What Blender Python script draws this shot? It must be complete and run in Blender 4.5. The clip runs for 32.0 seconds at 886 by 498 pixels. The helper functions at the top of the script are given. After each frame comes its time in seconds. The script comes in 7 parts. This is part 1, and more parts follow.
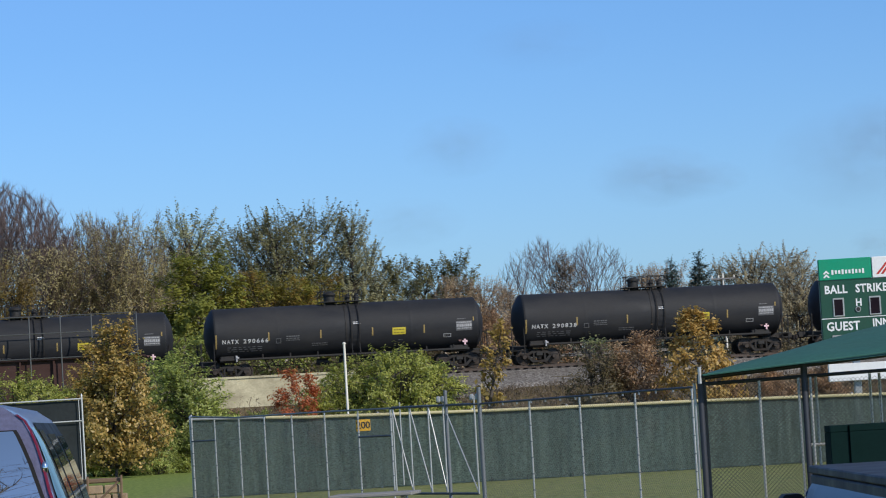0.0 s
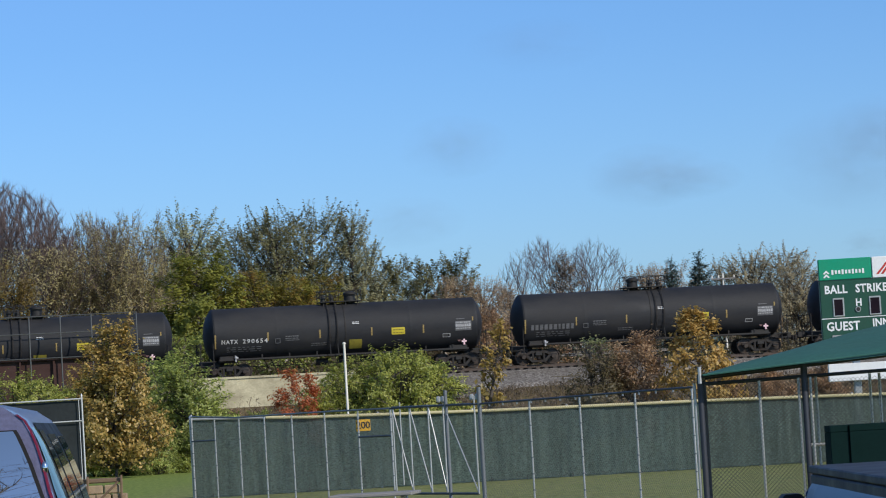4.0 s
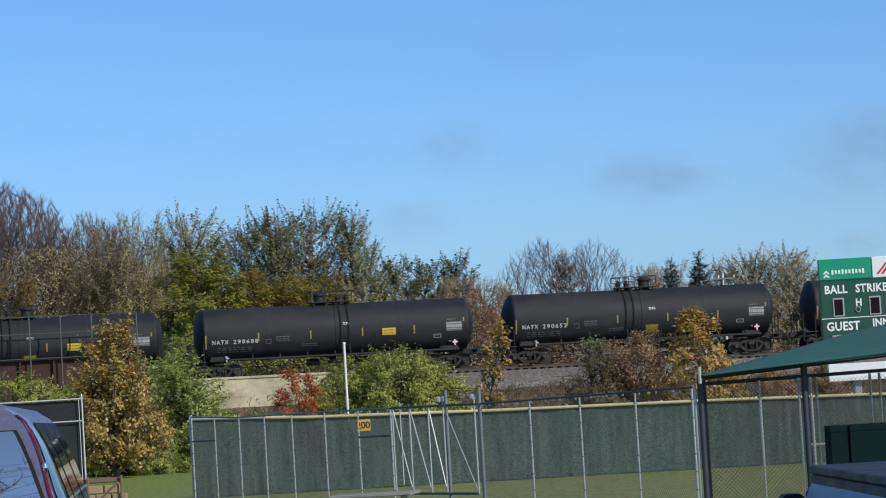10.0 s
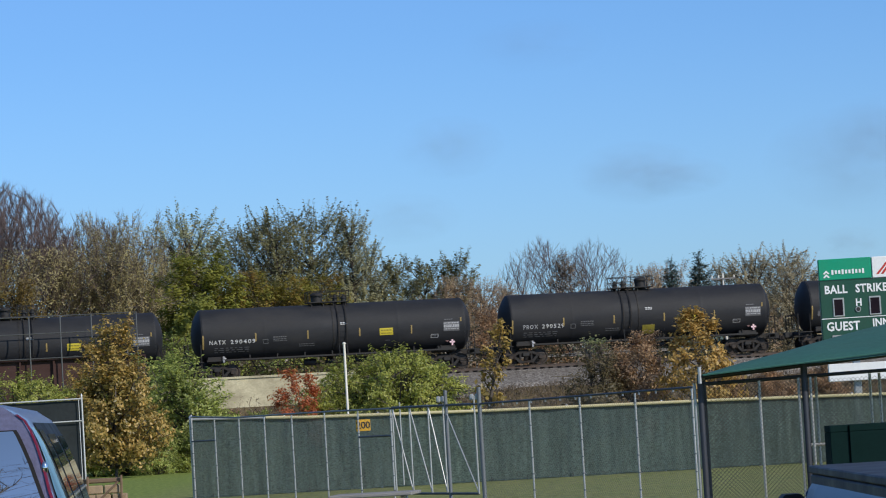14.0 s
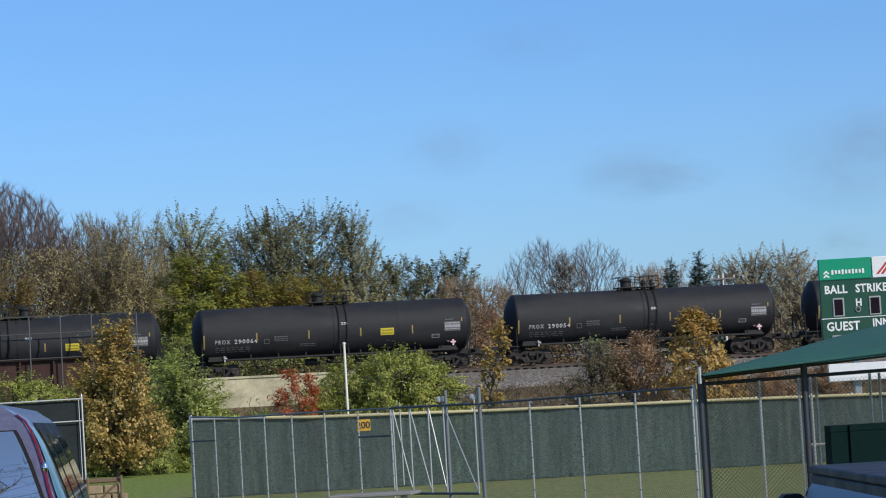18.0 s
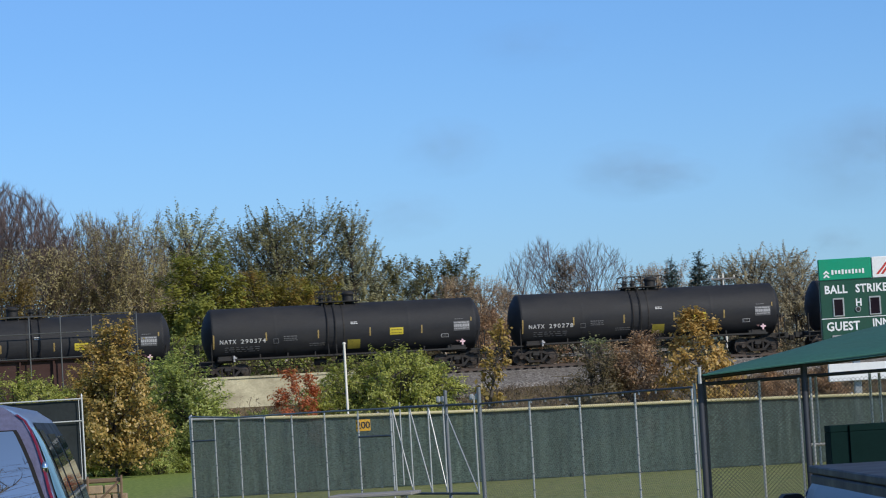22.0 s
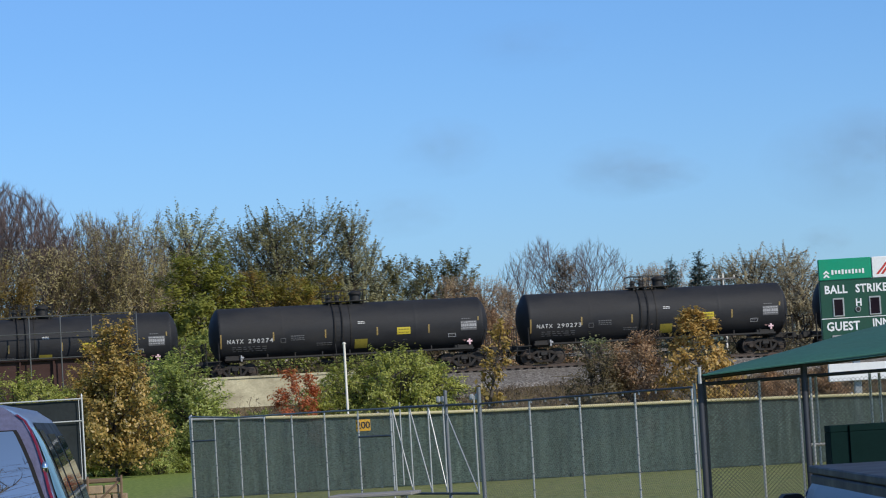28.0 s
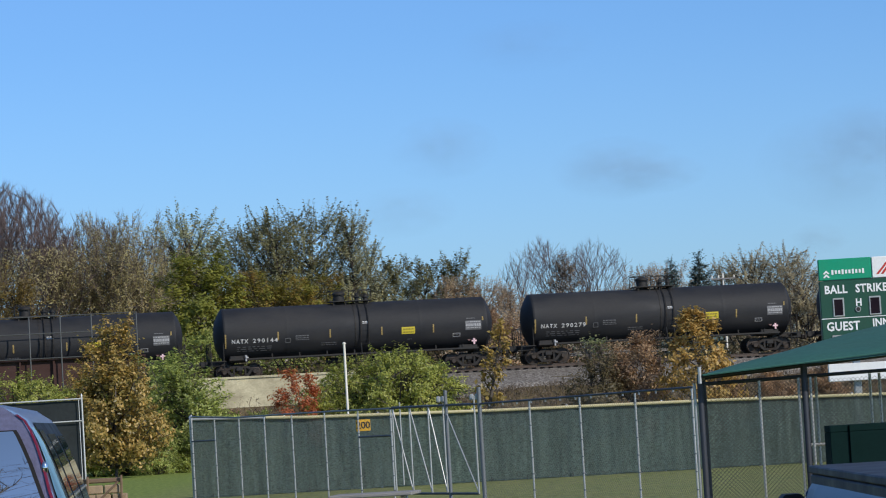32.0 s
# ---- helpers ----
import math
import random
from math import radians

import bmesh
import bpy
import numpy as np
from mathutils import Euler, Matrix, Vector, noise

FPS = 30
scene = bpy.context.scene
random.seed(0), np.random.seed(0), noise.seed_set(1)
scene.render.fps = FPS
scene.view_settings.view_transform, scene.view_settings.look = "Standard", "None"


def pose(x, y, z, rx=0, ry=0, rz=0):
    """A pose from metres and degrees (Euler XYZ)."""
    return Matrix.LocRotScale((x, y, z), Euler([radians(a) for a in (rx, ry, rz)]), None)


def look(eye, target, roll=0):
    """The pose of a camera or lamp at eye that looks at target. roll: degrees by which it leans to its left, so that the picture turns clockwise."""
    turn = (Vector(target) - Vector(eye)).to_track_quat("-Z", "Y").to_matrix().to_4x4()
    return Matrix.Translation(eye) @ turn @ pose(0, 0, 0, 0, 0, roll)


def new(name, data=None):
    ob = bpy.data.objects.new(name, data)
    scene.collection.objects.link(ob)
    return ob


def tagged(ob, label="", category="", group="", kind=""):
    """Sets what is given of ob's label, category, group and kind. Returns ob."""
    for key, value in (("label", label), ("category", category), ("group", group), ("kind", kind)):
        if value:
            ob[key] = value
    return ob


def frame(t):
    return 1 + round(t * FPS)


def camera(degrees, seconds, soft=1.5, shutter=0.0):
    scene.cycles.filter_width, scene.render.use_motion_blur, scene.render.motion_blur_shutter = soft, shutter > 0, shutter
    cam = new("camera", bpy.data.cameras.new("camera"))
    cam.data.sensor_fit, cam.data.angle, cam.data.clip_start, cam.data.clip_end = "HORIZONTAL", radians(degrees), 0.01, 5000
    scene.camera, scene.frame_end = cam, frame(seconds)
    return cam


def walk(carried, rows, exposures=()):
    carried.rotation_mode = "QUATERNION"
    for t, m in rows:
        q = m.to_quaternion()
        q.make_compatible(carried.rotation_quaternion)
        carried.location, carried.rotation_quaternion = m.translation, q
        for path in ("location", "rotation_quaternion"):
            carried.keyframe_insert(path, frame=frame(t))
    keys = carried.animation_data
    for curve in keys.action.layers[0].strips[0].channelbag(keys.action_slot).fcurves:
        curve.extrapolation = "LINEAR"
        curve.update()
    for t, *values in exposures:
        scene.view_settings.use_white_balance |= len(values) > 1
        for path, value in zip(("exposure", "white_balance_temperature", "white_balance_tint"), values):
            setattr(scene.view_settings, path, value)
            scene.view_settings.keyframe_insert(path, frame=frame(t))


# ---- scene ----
DURATION = 32.0
cam = camera(16.0, DURATION, soft=1.1, shutter=0.08)
EYE = Vector((0.0, 0.0, 1.66))
AIM = EYE + Vector((0.0, math.cos(radians(2.98)), math.sin(radians(2.98)))) * 100
walk(cam, [(0.0, look(EYE, AIM, -3.4)), (DURATION, look(EYE, AIM, -3.4))], exposures=[(0.0, -0.12), (DURATION, -0.12)])

# ---- world, sun ----
SUN_DIR = Vector((0.60, -0.58, 0.50)).normalized()      # towards the sun
SUN_ELEV = math.asin(SUN_DIR.z)
SUN_AZ = math.atan2(SUN_DIR.x, SUN_DIR.y)
world = bpy.data.worlds.new("world")
scene.world = world
world.use_nodes = True
wn = world.node_tree.nodes
wl = world.node_tree.links
wn.clear()
sky = wn.new("ShaderNodeTexSky")
sky.sky_type = "NISHITA"
sky.sun_disc = False
sky.sun_elevation = SUN_ELEV
sky.sun_rotation = SUN_AZ
sky.altitude = 200
sky.air_density, sky.dust_density, sky.ozone_density = 1.0, 0.6, 2.0
bg = wn.new("ShaderNodeBackground")
bg.inputs["Strength"].default_value = 0.125
wout = wn.new("ShaderNodeOutputWorld")
# a clear, dry autumn sky: deep blue down to the tree line
wtc = wn.new("ShaderNodeTexCoord")
wsep = wn.new("ShaderNodeSeparateXYZ")
wl.new(wtc.outputs["Generated"], wsep.inputs[0])
wramp = wn.new("ShaderNodeValToRGB")
for el, (at_z, col) in zip((*wramp.color_ramp.elements, wramp.color_ramp.elements.new(0.5)), ((0.0, (0.53, 0.78, 1.25)), (0.35, (0.82, 0.92, 1.05)), (0.12, (0.47, 0.74, 1.17)))):
    el.position, el.color = at_z, (*col, 1)
wl.new(wsep.outputs["Z"], wramp.inputs[0])
wmix = wn.new("ShaderNodeMix")
wmix.data_type, wmix.blend_type = "RGBA", "MULTIPLY"
wmix.inputs[0].default_value = 1.0
wl.new(sky.outputs[0], wmix.inputs[6])
wl.new(wramp.outputs[0], wmix.inputs[7])
wl.new(wmix.outputs[2], bg.inputs["Color"])
wl.new(bg.outputs[0], wout.inputs["Surface"])
sun_data = bpy.data.lights.new("sun", "SUN")
sun_data.energy = 3.6
sun_data.angle = radians(0.53)
sun_data.color = (1.0, 0.93, 0.82)
sun = new("sun", sun_data)
sun.matrix_world = look((40, -40, 60), Vector((40, -40, 60)) - SUN_DIR)


# ---- materials ----
def shader(name, rough=0.6, metal=0.0):
    m = bpy.data.materials.new(name)
    m.use_nodes = True
    n, l = m.node_tree.nodes, m.node_tree.links
    b = n["Principled BSDF"]
    b.inputs["Roughness"].default_value = rough
    b.inputs["Metallic"].default_value = metal
    return m, n, l, b


def noise_node(n, l, scale, detail=4, coord="Object", stretch=(1, 1, 1), rough=0.6):
    tc = n.new("ShaderNodeTexCoord")
    mp = n.new("ShaderNodeMapping")
    mp.inputs["Scale"].default_value = stretch
    tx = n.new("ShaderNodeTexNoise")
    tx.inputs["Scale"].default_value = scale
    tx.inputs["Detail"].default_value = detail
    tx.inputs["Roughness"].default_value = rough
    l.new(tc.outputs[coord], mp.inputs[0])
    l.new(mp.outputs[0], tx.inputs["Vector"])
    return tx


def ramp(n, l, src, stops):
    r = n.new("ShaderNodeValToRGB")
    e = r.color_ramp.elements
    while len(e) < len(stops):
        e.new(0.5)
    for el, (p, c) in zip(e, stops):
        el.position, el.color = p, (*c, 1)
    l.new(src, r.inputs[0])
    return r


def mixed(n, l, fac, a, b, mode="MIX"):
    m = n.new("ShaderNodeMix")
    m.data_type, m.blend_type = "RGBA", mode
    if isinstance(fac, float):
        m.inputs[0].default_value = fac
    else:
        l.new(fac, m.inputs[0])
    for sock, v in ((m.inputs[6], a), (m.inputs[7], b)):
        if isinstance(v, tuple):
            sock.default_value = (*v, 1)
        else:
            l.new(v, sock)
    return m.outputs[2]


def bump(n, l, b, src, strength, dist):
    bp = n.new("ShaderNodeBump")
    bp.inputs["Strength"].default_value = strength
    bp.inputs["Distance"].default_value = dist
    l.new(src, bp.inputs["Height"])
    l.new(bp.outputs[0], b.inputs["Normal"])


def paint(name, c, rough=0.5, metal=0.0, var=0.25, scale=3.0, grime=(0.12, 0.1, 0.08), dirt=0.25, stretch=(1, 1, 1), bumpy=0.0, vary=0.0):
    """Painted or coated surface: base colour with two scales of variation and dirt."""
    m, n, l, b = shader(name, rough, metal)
    big = noise_node(n, l, scale, 5, stretch=stretch)
    fine = noise_node(n, l, scale * 14, 3, stretch=stretch)
    lo = tuple(v * (1 - var) for v in c)
    hi = tuple(min(1, v * (1 + var)) for v in c)
    col = ramp(n, l, fine.outputs[0], [(0.3, lo), (0.7, hi)]).outputs[0]
    mask = ramp(n, l, big.outputs[0], [(0.45, (0, 0, 0)), (0.75, (dirt, dirt, dirt))])
    col = mixed(n, l, mask.outputs[0], col, grime)
    if vary:
        oi = n.new("ShaderNodeObjectInfo")
        rv = ramp(n, l, oi.outputs["Random"], [(0.0, (1 - vary,) * 3), (1.0, (1 + vary,) * 3)])
        col = mixed(n, l, 1.0, col, rv.outputs[0], "MULTIPLY")
    l.new(col, b.inputs["Base Color"])
    rr = ramp(n, l, big.outputs[0], [(0.3, (rough * 0.8,) * 3), (0.7, (min(1, rough * 1.2),) * 3)])
    l.new(rr.outputs[0], b.inputs["Roughness"])
    if bumpy:
        bump(n, l, b, fine.outputs[0], 0.5, bumpy)
    return m


def leaf_material(name, cols, trans=0.45, island=0.5):
    """Leaves: each leaf takes its own shade; light passes through."""
    m = bpy.data.materials.new(name)
    m.use_nodes = True
    n, l = m.node_tree.nodes, m.node_tree.links
    n.clear()
    geo = n.new("ShaderNodeNewGeometry")
    big = noise_node(n, l, 0.45, 3)
    add = n.new("ShaderNodeMath")
    add.operation = "MULTIPLY_ADD"
    l.new(geo.outputs["Random Per Island"], add.inputs[0])
    add.inputs[1].default_value = island
    sh = n.new("ShaderNodeMath")
    sh.operation = "MULTIPLY_ADD"
    l.new(big.outputs[0], sh.inputs[0])
    sh.inputs[1].default_value = 2.2 * (1 - island)
    sh.inputs[2].default_value = -0.6 * (1 - island)
    l.new(sh.outputs[0], add.inputs[2])
    k = len(cols) - 1
    cols = [tuple(v * 1.4 for v in c) for c in cols]
    r = ramp(n, l, add.outputs[0], [(0.08 + 0.84 * i / k, c) for i, c in enumerate(cols)])
    d = n.new("ShaderNodeBsdfDiffuse")
    t = n.new("ShaderNodeBsdfTranslucent")
    g = n.new("ShaderNodeBsdfGlossy")
    g.inputs["Roughness"].default_value = 0.45
    g.inputs["Color"].default_value = (0.6, 0.6, 0.6, 1)
    mx = n.new("ShaderNodeMixShader")
    mx.inputs[0].default_value = trans
    m2 = n.new("ShaderNodeMixShader")
    m2.inputs[0].default_value = 0.05
    out = n.new("ShaderNodeOutputMaterial")
    l.new(r.outputs[0], d.inputs["Color"])
    l.new(r.outputs[0], t.inputs["Color"])
    l.new(d.outputs[0], mx.inputs[1])
    l.new(t.outputs[0], mx.inputs[2])
    l.new(mx.outputs[0], m2.inputs[1])
    l.new(g.outputs[0], m2.inputs[2])
    l.new(m2.outputs[0], out.inputs["Surface"])
    return m


M = {}
M["tank"] = paint("tank_black", (0.0175, 0.0186, 0.0222), 0.66, 0, 0.12, 0.35, (0.07, 0.065, 0.06), 0.35, (1, 1, 2.5))
M["tank"].node_tree.nodes["Principled BSDF"].inputs["Specular IOR Level"].default_value = 0.35
M["iron"] = paint("underframe_black", (0.014, 0.0135, 0.013), 0.7, 0, 0.25, 1.5, (0.06, 0.045, 0.035), 0.5)
M["truck"] = paint("rusty_cast_steel", (0.018, 0.0155, 0.014), 0.85, 0, 0.3, 3.0, (0.07, 0.045, 0.032), 0.4)
M["wheel"] = paint("wheel_steel", (0.045, 0.036, 0.03), 0.55, 0.5, 0.3, 4.0, (0.1, 0.06, 0.04), 0.5)
M["white"] = paint("white_stencil", (0.60, 0.60, 0.60), 0.55, 0, 0.08, 3.0, (0.3, 0.3, 0.3), 0.35)
M["grey_mark"] = paint("faded_stencil", (0.13, 0.13, 0.137), 0.6, 0, 0.3, 6.0, (0.05, 0.05, 0.05), 0.6)
M["faded"] = paint("worn_white_stencil", (0.44, 0.44, 0.45), 0.6, 0, 0.2, 8.0, (0.15, 0.15, 0.15), 0.5)
M["amber"] = paint("amber_reflector", (0.36, 0.255, 0.09), 0.45, 0, 0.1, 5.0, (0.15, 0.1, 0.04), 0.3)
M["yellow"] = paint("yellow_panel", (0.60, 0.48, 0.04), 0.5, 0, 0.06, 3.0, (0.3, 0.22, 0.03), 0.3)
M["olive"] = paint("soiled_yellow_panel", (0.27, 0.225, 0.03), 0.6, 0, 0.15, 5.0, (0.1, 0.09, 0.02), 0.6)
M["red"] = paint("red_placard", (0.55, 0.04, 0.03), 0.5, 0, 0.1, 5.0, (0.2, 0.03, 0.03), 0.2)
M["soiled_red"] = paint("soiled_placard", (0.16, 0.075, 0.07), 0.6, 0, 0.2, 5.0, (0.2, 0.17, 0.17), 0.5)
M["pink"] = paint("pinkish_marker", (0.85, 0.60, 0.64), 0.5, 0, 0.1, 5.0, (0.6, 0.2, 0.2), 0.4)
M["galv"] = paint("galvanised_steel", (0.50, 0.50, 0.49), 0.36, 0.45, 0.12, 4.0, (0.2, 0.19, 0.17), 0.35)
M["zinc_white"] = paint("new_galvanised_pipe", (0.68, 0.68, 0.66), 0.45, 0.2, 0.1, 4.0, (0.4, 0.4, 0.38), 0.3)
M["gate_grey"] = paint("weathered_grey_pipe", (0.17, 0.185, 0.20), 0.5, 0.2, 0.15, 4.0, (0.1, 0.1, 0.1), 0.35)
M["dark_steel"] = paint("dark_steel", (0.045, 0.05, 0.065), 0.5, 0.2, 0.15, 4.0, (0.06, 0.05, 0.045), 0.3)
M["wire"] = paint("galvanised_wire", (0.125, 0.128, 0.128), 0.5, 0.5, 0.1, 8.0, (0.12, 0.11, 0.1), 0.3)
M["dull_wire"] = paint("dull_grey_wire", (0.052, 0.054, 0.054), 0.5, 0.4, 0.1, 8.0, (0.04, 0.04, 0.038), 0.3)
M["concrete"] = paint("pale_concrete", (0.56, 0.50, 0.33), 0.9, 0, 0.14, 0.6, (0.24, 0.20, 0.13), 0.85, (1, 1, 1.6), 0.012)
M["rust"] = paint("rust_brown_girder", (0.042, 0.013, 0.009), 0.75, 0, 0.25, 0.8, (0.025, 0.013, 0.01), 0.5, (1, 1, 2))
M["rail"] = paint("rail_steel", (0.10, 0.075, 0.06), 0.55, 0.5, 0.2, 3.0, (0.1, 0.05, 0.03), 0.4)
M["tie"] = paint("creosoted_timber", (0.07, 0.058, 0.048), 0.85, 0, 0.25, 2.0, (0.12, 0.1, 0.09), 0.4, (1, 6, 1), 0.004, 0.3)
M["bark"] = paint("grey_bark", (0.10, 0.082, 0.068), 0.9, 0, 0.3, 3.0, (0.05, 0.04, 0.03), 0.5, (1, 1, 0.25), 0.01)
M["twig"] = paint("bare_twig", (0.17, 0.14, 0.115), 0.9, 0, 0.2, 3.0, (0.07, 0.055, 0.045), 0.4)
M["spray"] = paint("mauve_grey_twig", (0.14, 0.102, 0.092), 0.9, 0, 0.2, 3.0, (0.08, 0.055, 0.05), 0.4)
M["spray_pale"] = paint("pale_brown_twig", (0.23, 0.185, 0.168), 0.9, 0, 0.2, 3.0, (0.13, 0.09, 0.08), 0.4)
M["pale_bark"] = paint("pale_birch_bark", (0.52, 0.48, 0.42), 0.85, 0, 0.15, 3.0, (0.16, 0.13, 0.11), 0.6, (1, 1, 3))
M["pole_white"] = paint("white_pole", (0.82, 0.78, 0.68), 0.6, 0, 0.05, 3.0, (0.5, 0.47, 0.4), 0.25)
M["cap_yellow"] = paint("faded_yellow_fence_cap", (0.62, 0.54, 0.30), 0.55, 0, 0.08, 1.5, (0.42, 0.36, 0.2), 0.4)
M["sign_yellow"] = paint("yellow_sign", (0.80, 0.44, 0.03), 0.5, 0, 0.05, 3.0, (0.4, 0.25, 0.04), 0.2)
M["black"] = paint("black_letters", (0.02, 0.02, 0.02), 0.6, 0, 0.1, 3.0, (0.05, 0.05, 0.05), 0.1)
M["canopy"] = paint("green_canopy_fabric", (0.028, 0.112, 0.092), 0.75, 0, 0.12, 1.2, (0.02, 0.09, 0.08), 0.4, (1, 1, 1), 0.003)
M["bin"] = paint("dark_green_plastic", (0.004, 0.018, 0.017), 0.9, 0, 0.1, 2.0, (0.008, 0.02, 0.016), 0.3)
M["bin"].node_tree.nodes["Principled BSDF"].inputs["Specular IOR Level"].default_value = 0.1
M["sb_green"] = paint("scoreboard_green", (0.012, 0.072, 0.043), 0.45, 0, 0.06, 1.0, (0.02, 0.06, 0.04), 0.25)
M["sb_teal"] = paint("advert_green", (0.0, 0.30, 0.16), 0.45, 0, 0.05, 1.0, (0.02, 0.22, 0.13), 0.25)
M["sb_white"] = paint("white_panel", (0.82, 0.83, 0.84), 0.45, 0, 0.04, 1.0, (0.6, 0.6, 0.58), 0.2)
M["window_dark"] = paint("unlit_display", (0.012, 0.007, 0.012), 0.5, 0, 0.2, 9.0, (0.03, 0.015, 0.02), 0.3)
M["window_dark"].node_tree.nodes["Principled BSDF"].inputs["Specular IOR Level"].default_value = 0.1
M["plank"] = paint("weathered_plank", (0.24, 0.23, 0.22), 0.8, 0, 0.2, 2.5, (0.12, 0.11, 0.1), 0.4, (0.6, 6, 6), 0.003, 0.12)
M["block"] = paint("tan_retaining_block", (0.36, 0.26, 0.16), 0.9, 0, 0.2, 4.0, (0.18, 0.13, 0.09), 0.5, (1, 1, 1), 0.01, 0.25)
M["timber"] = paint("brown_timber", (0.20, 0.13, 0.08), 0.85, 0, 0.2, 2.0, (0.1, 0.07, 0.05), 0.4, (1, 8, 8), 0.003)


def gravel_material():
    m, n, l, b = shader("ballast_gravel", 0.9)
    v = n.new("ShaderNodeTexVoronoi")
    v.inputs["Scale"].default_value = 9
    tc = n.new("ShaderNodeTexCoord")
    l.new(tc.outputs["Object"], v.inputs["Vector"])
    big = noise_node(n, l, 0.5, 5)
    stone = ramp(n, l, v.outputs["Color"], [(0.1, (0.08, 0.07, 0.06)), (0.55, (0.21, 0.185, 0.155)), (0.95, (0.40, 0.37, 0.33))])
    mask = ramp(n, l, big.outputs[0], [(0.4, (0, 0, 0)), (0.7, (0.6, 0.6, 0.6))])
    l.new(mixed(n, l, mask.outputs[0], stone.outputs[0], (0.13, 0.105, 0.08)), b.inputs["Base Color"])
    bump(n, l, b, v.outputs["Distance"], 0.9, 0.05)
    return m


def ground_material():
    m, n, l, b = shader("turf", 0.95)
    b.inputs["Specular IOR Level"].default_value = 0.08
    big = noise_node(n, l, 0.08, 5)
    mid = noise_node(n, l, 1.3, 6)
    fine = noise_node(n, l, 7, 6, stretch=(1.0, 0.25, 1.0), rough=0.75)
    grass = ramp(n, l, fine.outputs[0], [(0.25, (0.09, 0.115, 0.04)), (0.5, (0.19, 0.22, 0.08)), (0.75, (0.31, 0.325, 0.14))])
    dry = ramp(n, l, mid.outputs[0], [(0.42, (0, 0, 0)), (0.72, (0.65, 0.65, 0.65))])
    tc = n.new("ShaderNodeTexCoord")
    sp = n.new("ShaderNodeSeparateXYZ")
    l.new(tc.outputs["Object"], sp.inputs[0])
    side = n.new("ShaderNodeMath")
    side.operation = "MULTIPLY_ADD"
    side.inputs[1].default_value, side.inputs[2].default_value = -0.4, -2.4
    l.new(sp.outputs["X"], side.inputs[0])
    lush = ramp(n, l, fine.outputs[0], [(0.25, (0.07, 0.105, 0.025)), (0.5, (0.19, 0.25, 0.055)), (0.75, (0.33, 0.39, 0.10))])
    col = mixed(n, l, dry.outputs[0], grass.outputs[0], (0.30, 0.27, 0.12))
    # an unmown, greener lawn outside the ball field
    col = mixed(n, l, ramp(n, l, side.outputs[0], [(0.0, (0, 0, 0)), (1.0, (0.9, 0.9, 0.9))]).outputs[0], col, lush.outputs[0])
    # the railway bank is rough, dry growth: chosen by height of the ground
    hi = ramp(n, l, sp.outputs["Z"], [(0.25, (0, 0, 0)), (0.9, (1, 1, 1))])
    scrub = ramp(n, l, mid.outputs[0], [(0.3, (0.07, 0.055, 0.03)), (0.6, (0.15, 0.115, 0.065)), (0.85, (0.10, 0.11, 0.04))])
    col = mixed(n, l, hi.outputs[0], col, scrub.outputs[0])
    l.new(col, b.inputs["Base Color"])
    bump(n, l, b, fine.outputs[0], 0.8, 0.03)
    return m


def screen_material():
    """Woven windscreen: dark green cloth, slightly open, streaked from top to bottom."""
    m, n, l, b = shader("green_windscreen", 0.85)
    streak = noise_node(n, l, 2.6, 6, stretch=(4.0, 4.0, 0.35), rough=0.75)
    fine = noise_node(n, l, 40, 3, stretch=(1, 1, 0.5))
    big = noise_node(n, l, 0.9, 4, stretch=(1.0, 1.0, 0.6))
    weave = noise_node(n, l, 20, 4, stretch=(0.8, 0.8, 2.0), rough=0.8)
    c = ramp(n, l, streak.outputs[0], [(0.3, (0.031, 0.053, 0.049)), (0.5, (0.066, 0.103, 0.091)), (0.72, (0.114, 0.165, 0.146))])
    c2 = mixed(n, l, ramp(n, l, fine.outputs[0], [(0.35, (0, 0, 0)), (0.75, (0.6, 0.6, 0.6))]).outputs[0], c.outputs[0], (0.060, 0.078, 0.070))
    c3 = mixed(n, l, ramp(n, l, big.outputs[0], [(0.45, (0, 0, 0)), (0.68, (0.6, 0.6, 0.6))]).outputs[0], c2, (0.065, 0.10, 0.09))
    c4 = mixed(n, l, 0.85, c3, ramp(n, l, weave.outputs[0], [(0.34, (0.25, 0.25, 0.25)), (0.66, (1.75, 1.75, 1.75))]).outputs[0], "MULTIPLY")
    l.new(c4, b.inputs["Base Color"])
    bump(n, l, b, weave.outputs[0], 0.8, 0.03)
    b.inputs["Alpha"].default_value = 0.94
    return m


M["gravel"] = gravel_material()
M["ground"] = ground_material()
M["screen"] = screen_material()
M["leaf_gold"] = leaf_material("golden_leaves", [(0.095, 0.082, 0.025), (0.230, 0.180, 0.050), (0.430, 0.298, 0.090), (0.620, 0.430, 0.160)], 0.45, 0.6)
M["leaf_bright_gold"] = leaf_material("bright_golden_leaves", [(0.128, 0.088, 0.033), (0.314, 0.214, 0.068), (0.512, 0.340, 0.112), (0.303, 0.233, 0.075)])
M["leaf_green"] = leaf_material("green_leaves", [(0.130, 0.152, 0.030), (0.305, 0.322, 0.068), (0.490, 0.465, 0.125)], 0.45, 0.35)
M["leaf_dull"] = leaf_material("dull_green_leaves", [(0.085, 0.086, 0.042), (0.200, 0.194, 0.095), (0.350, 0.325, 0.165)], 0.45, 0.26)
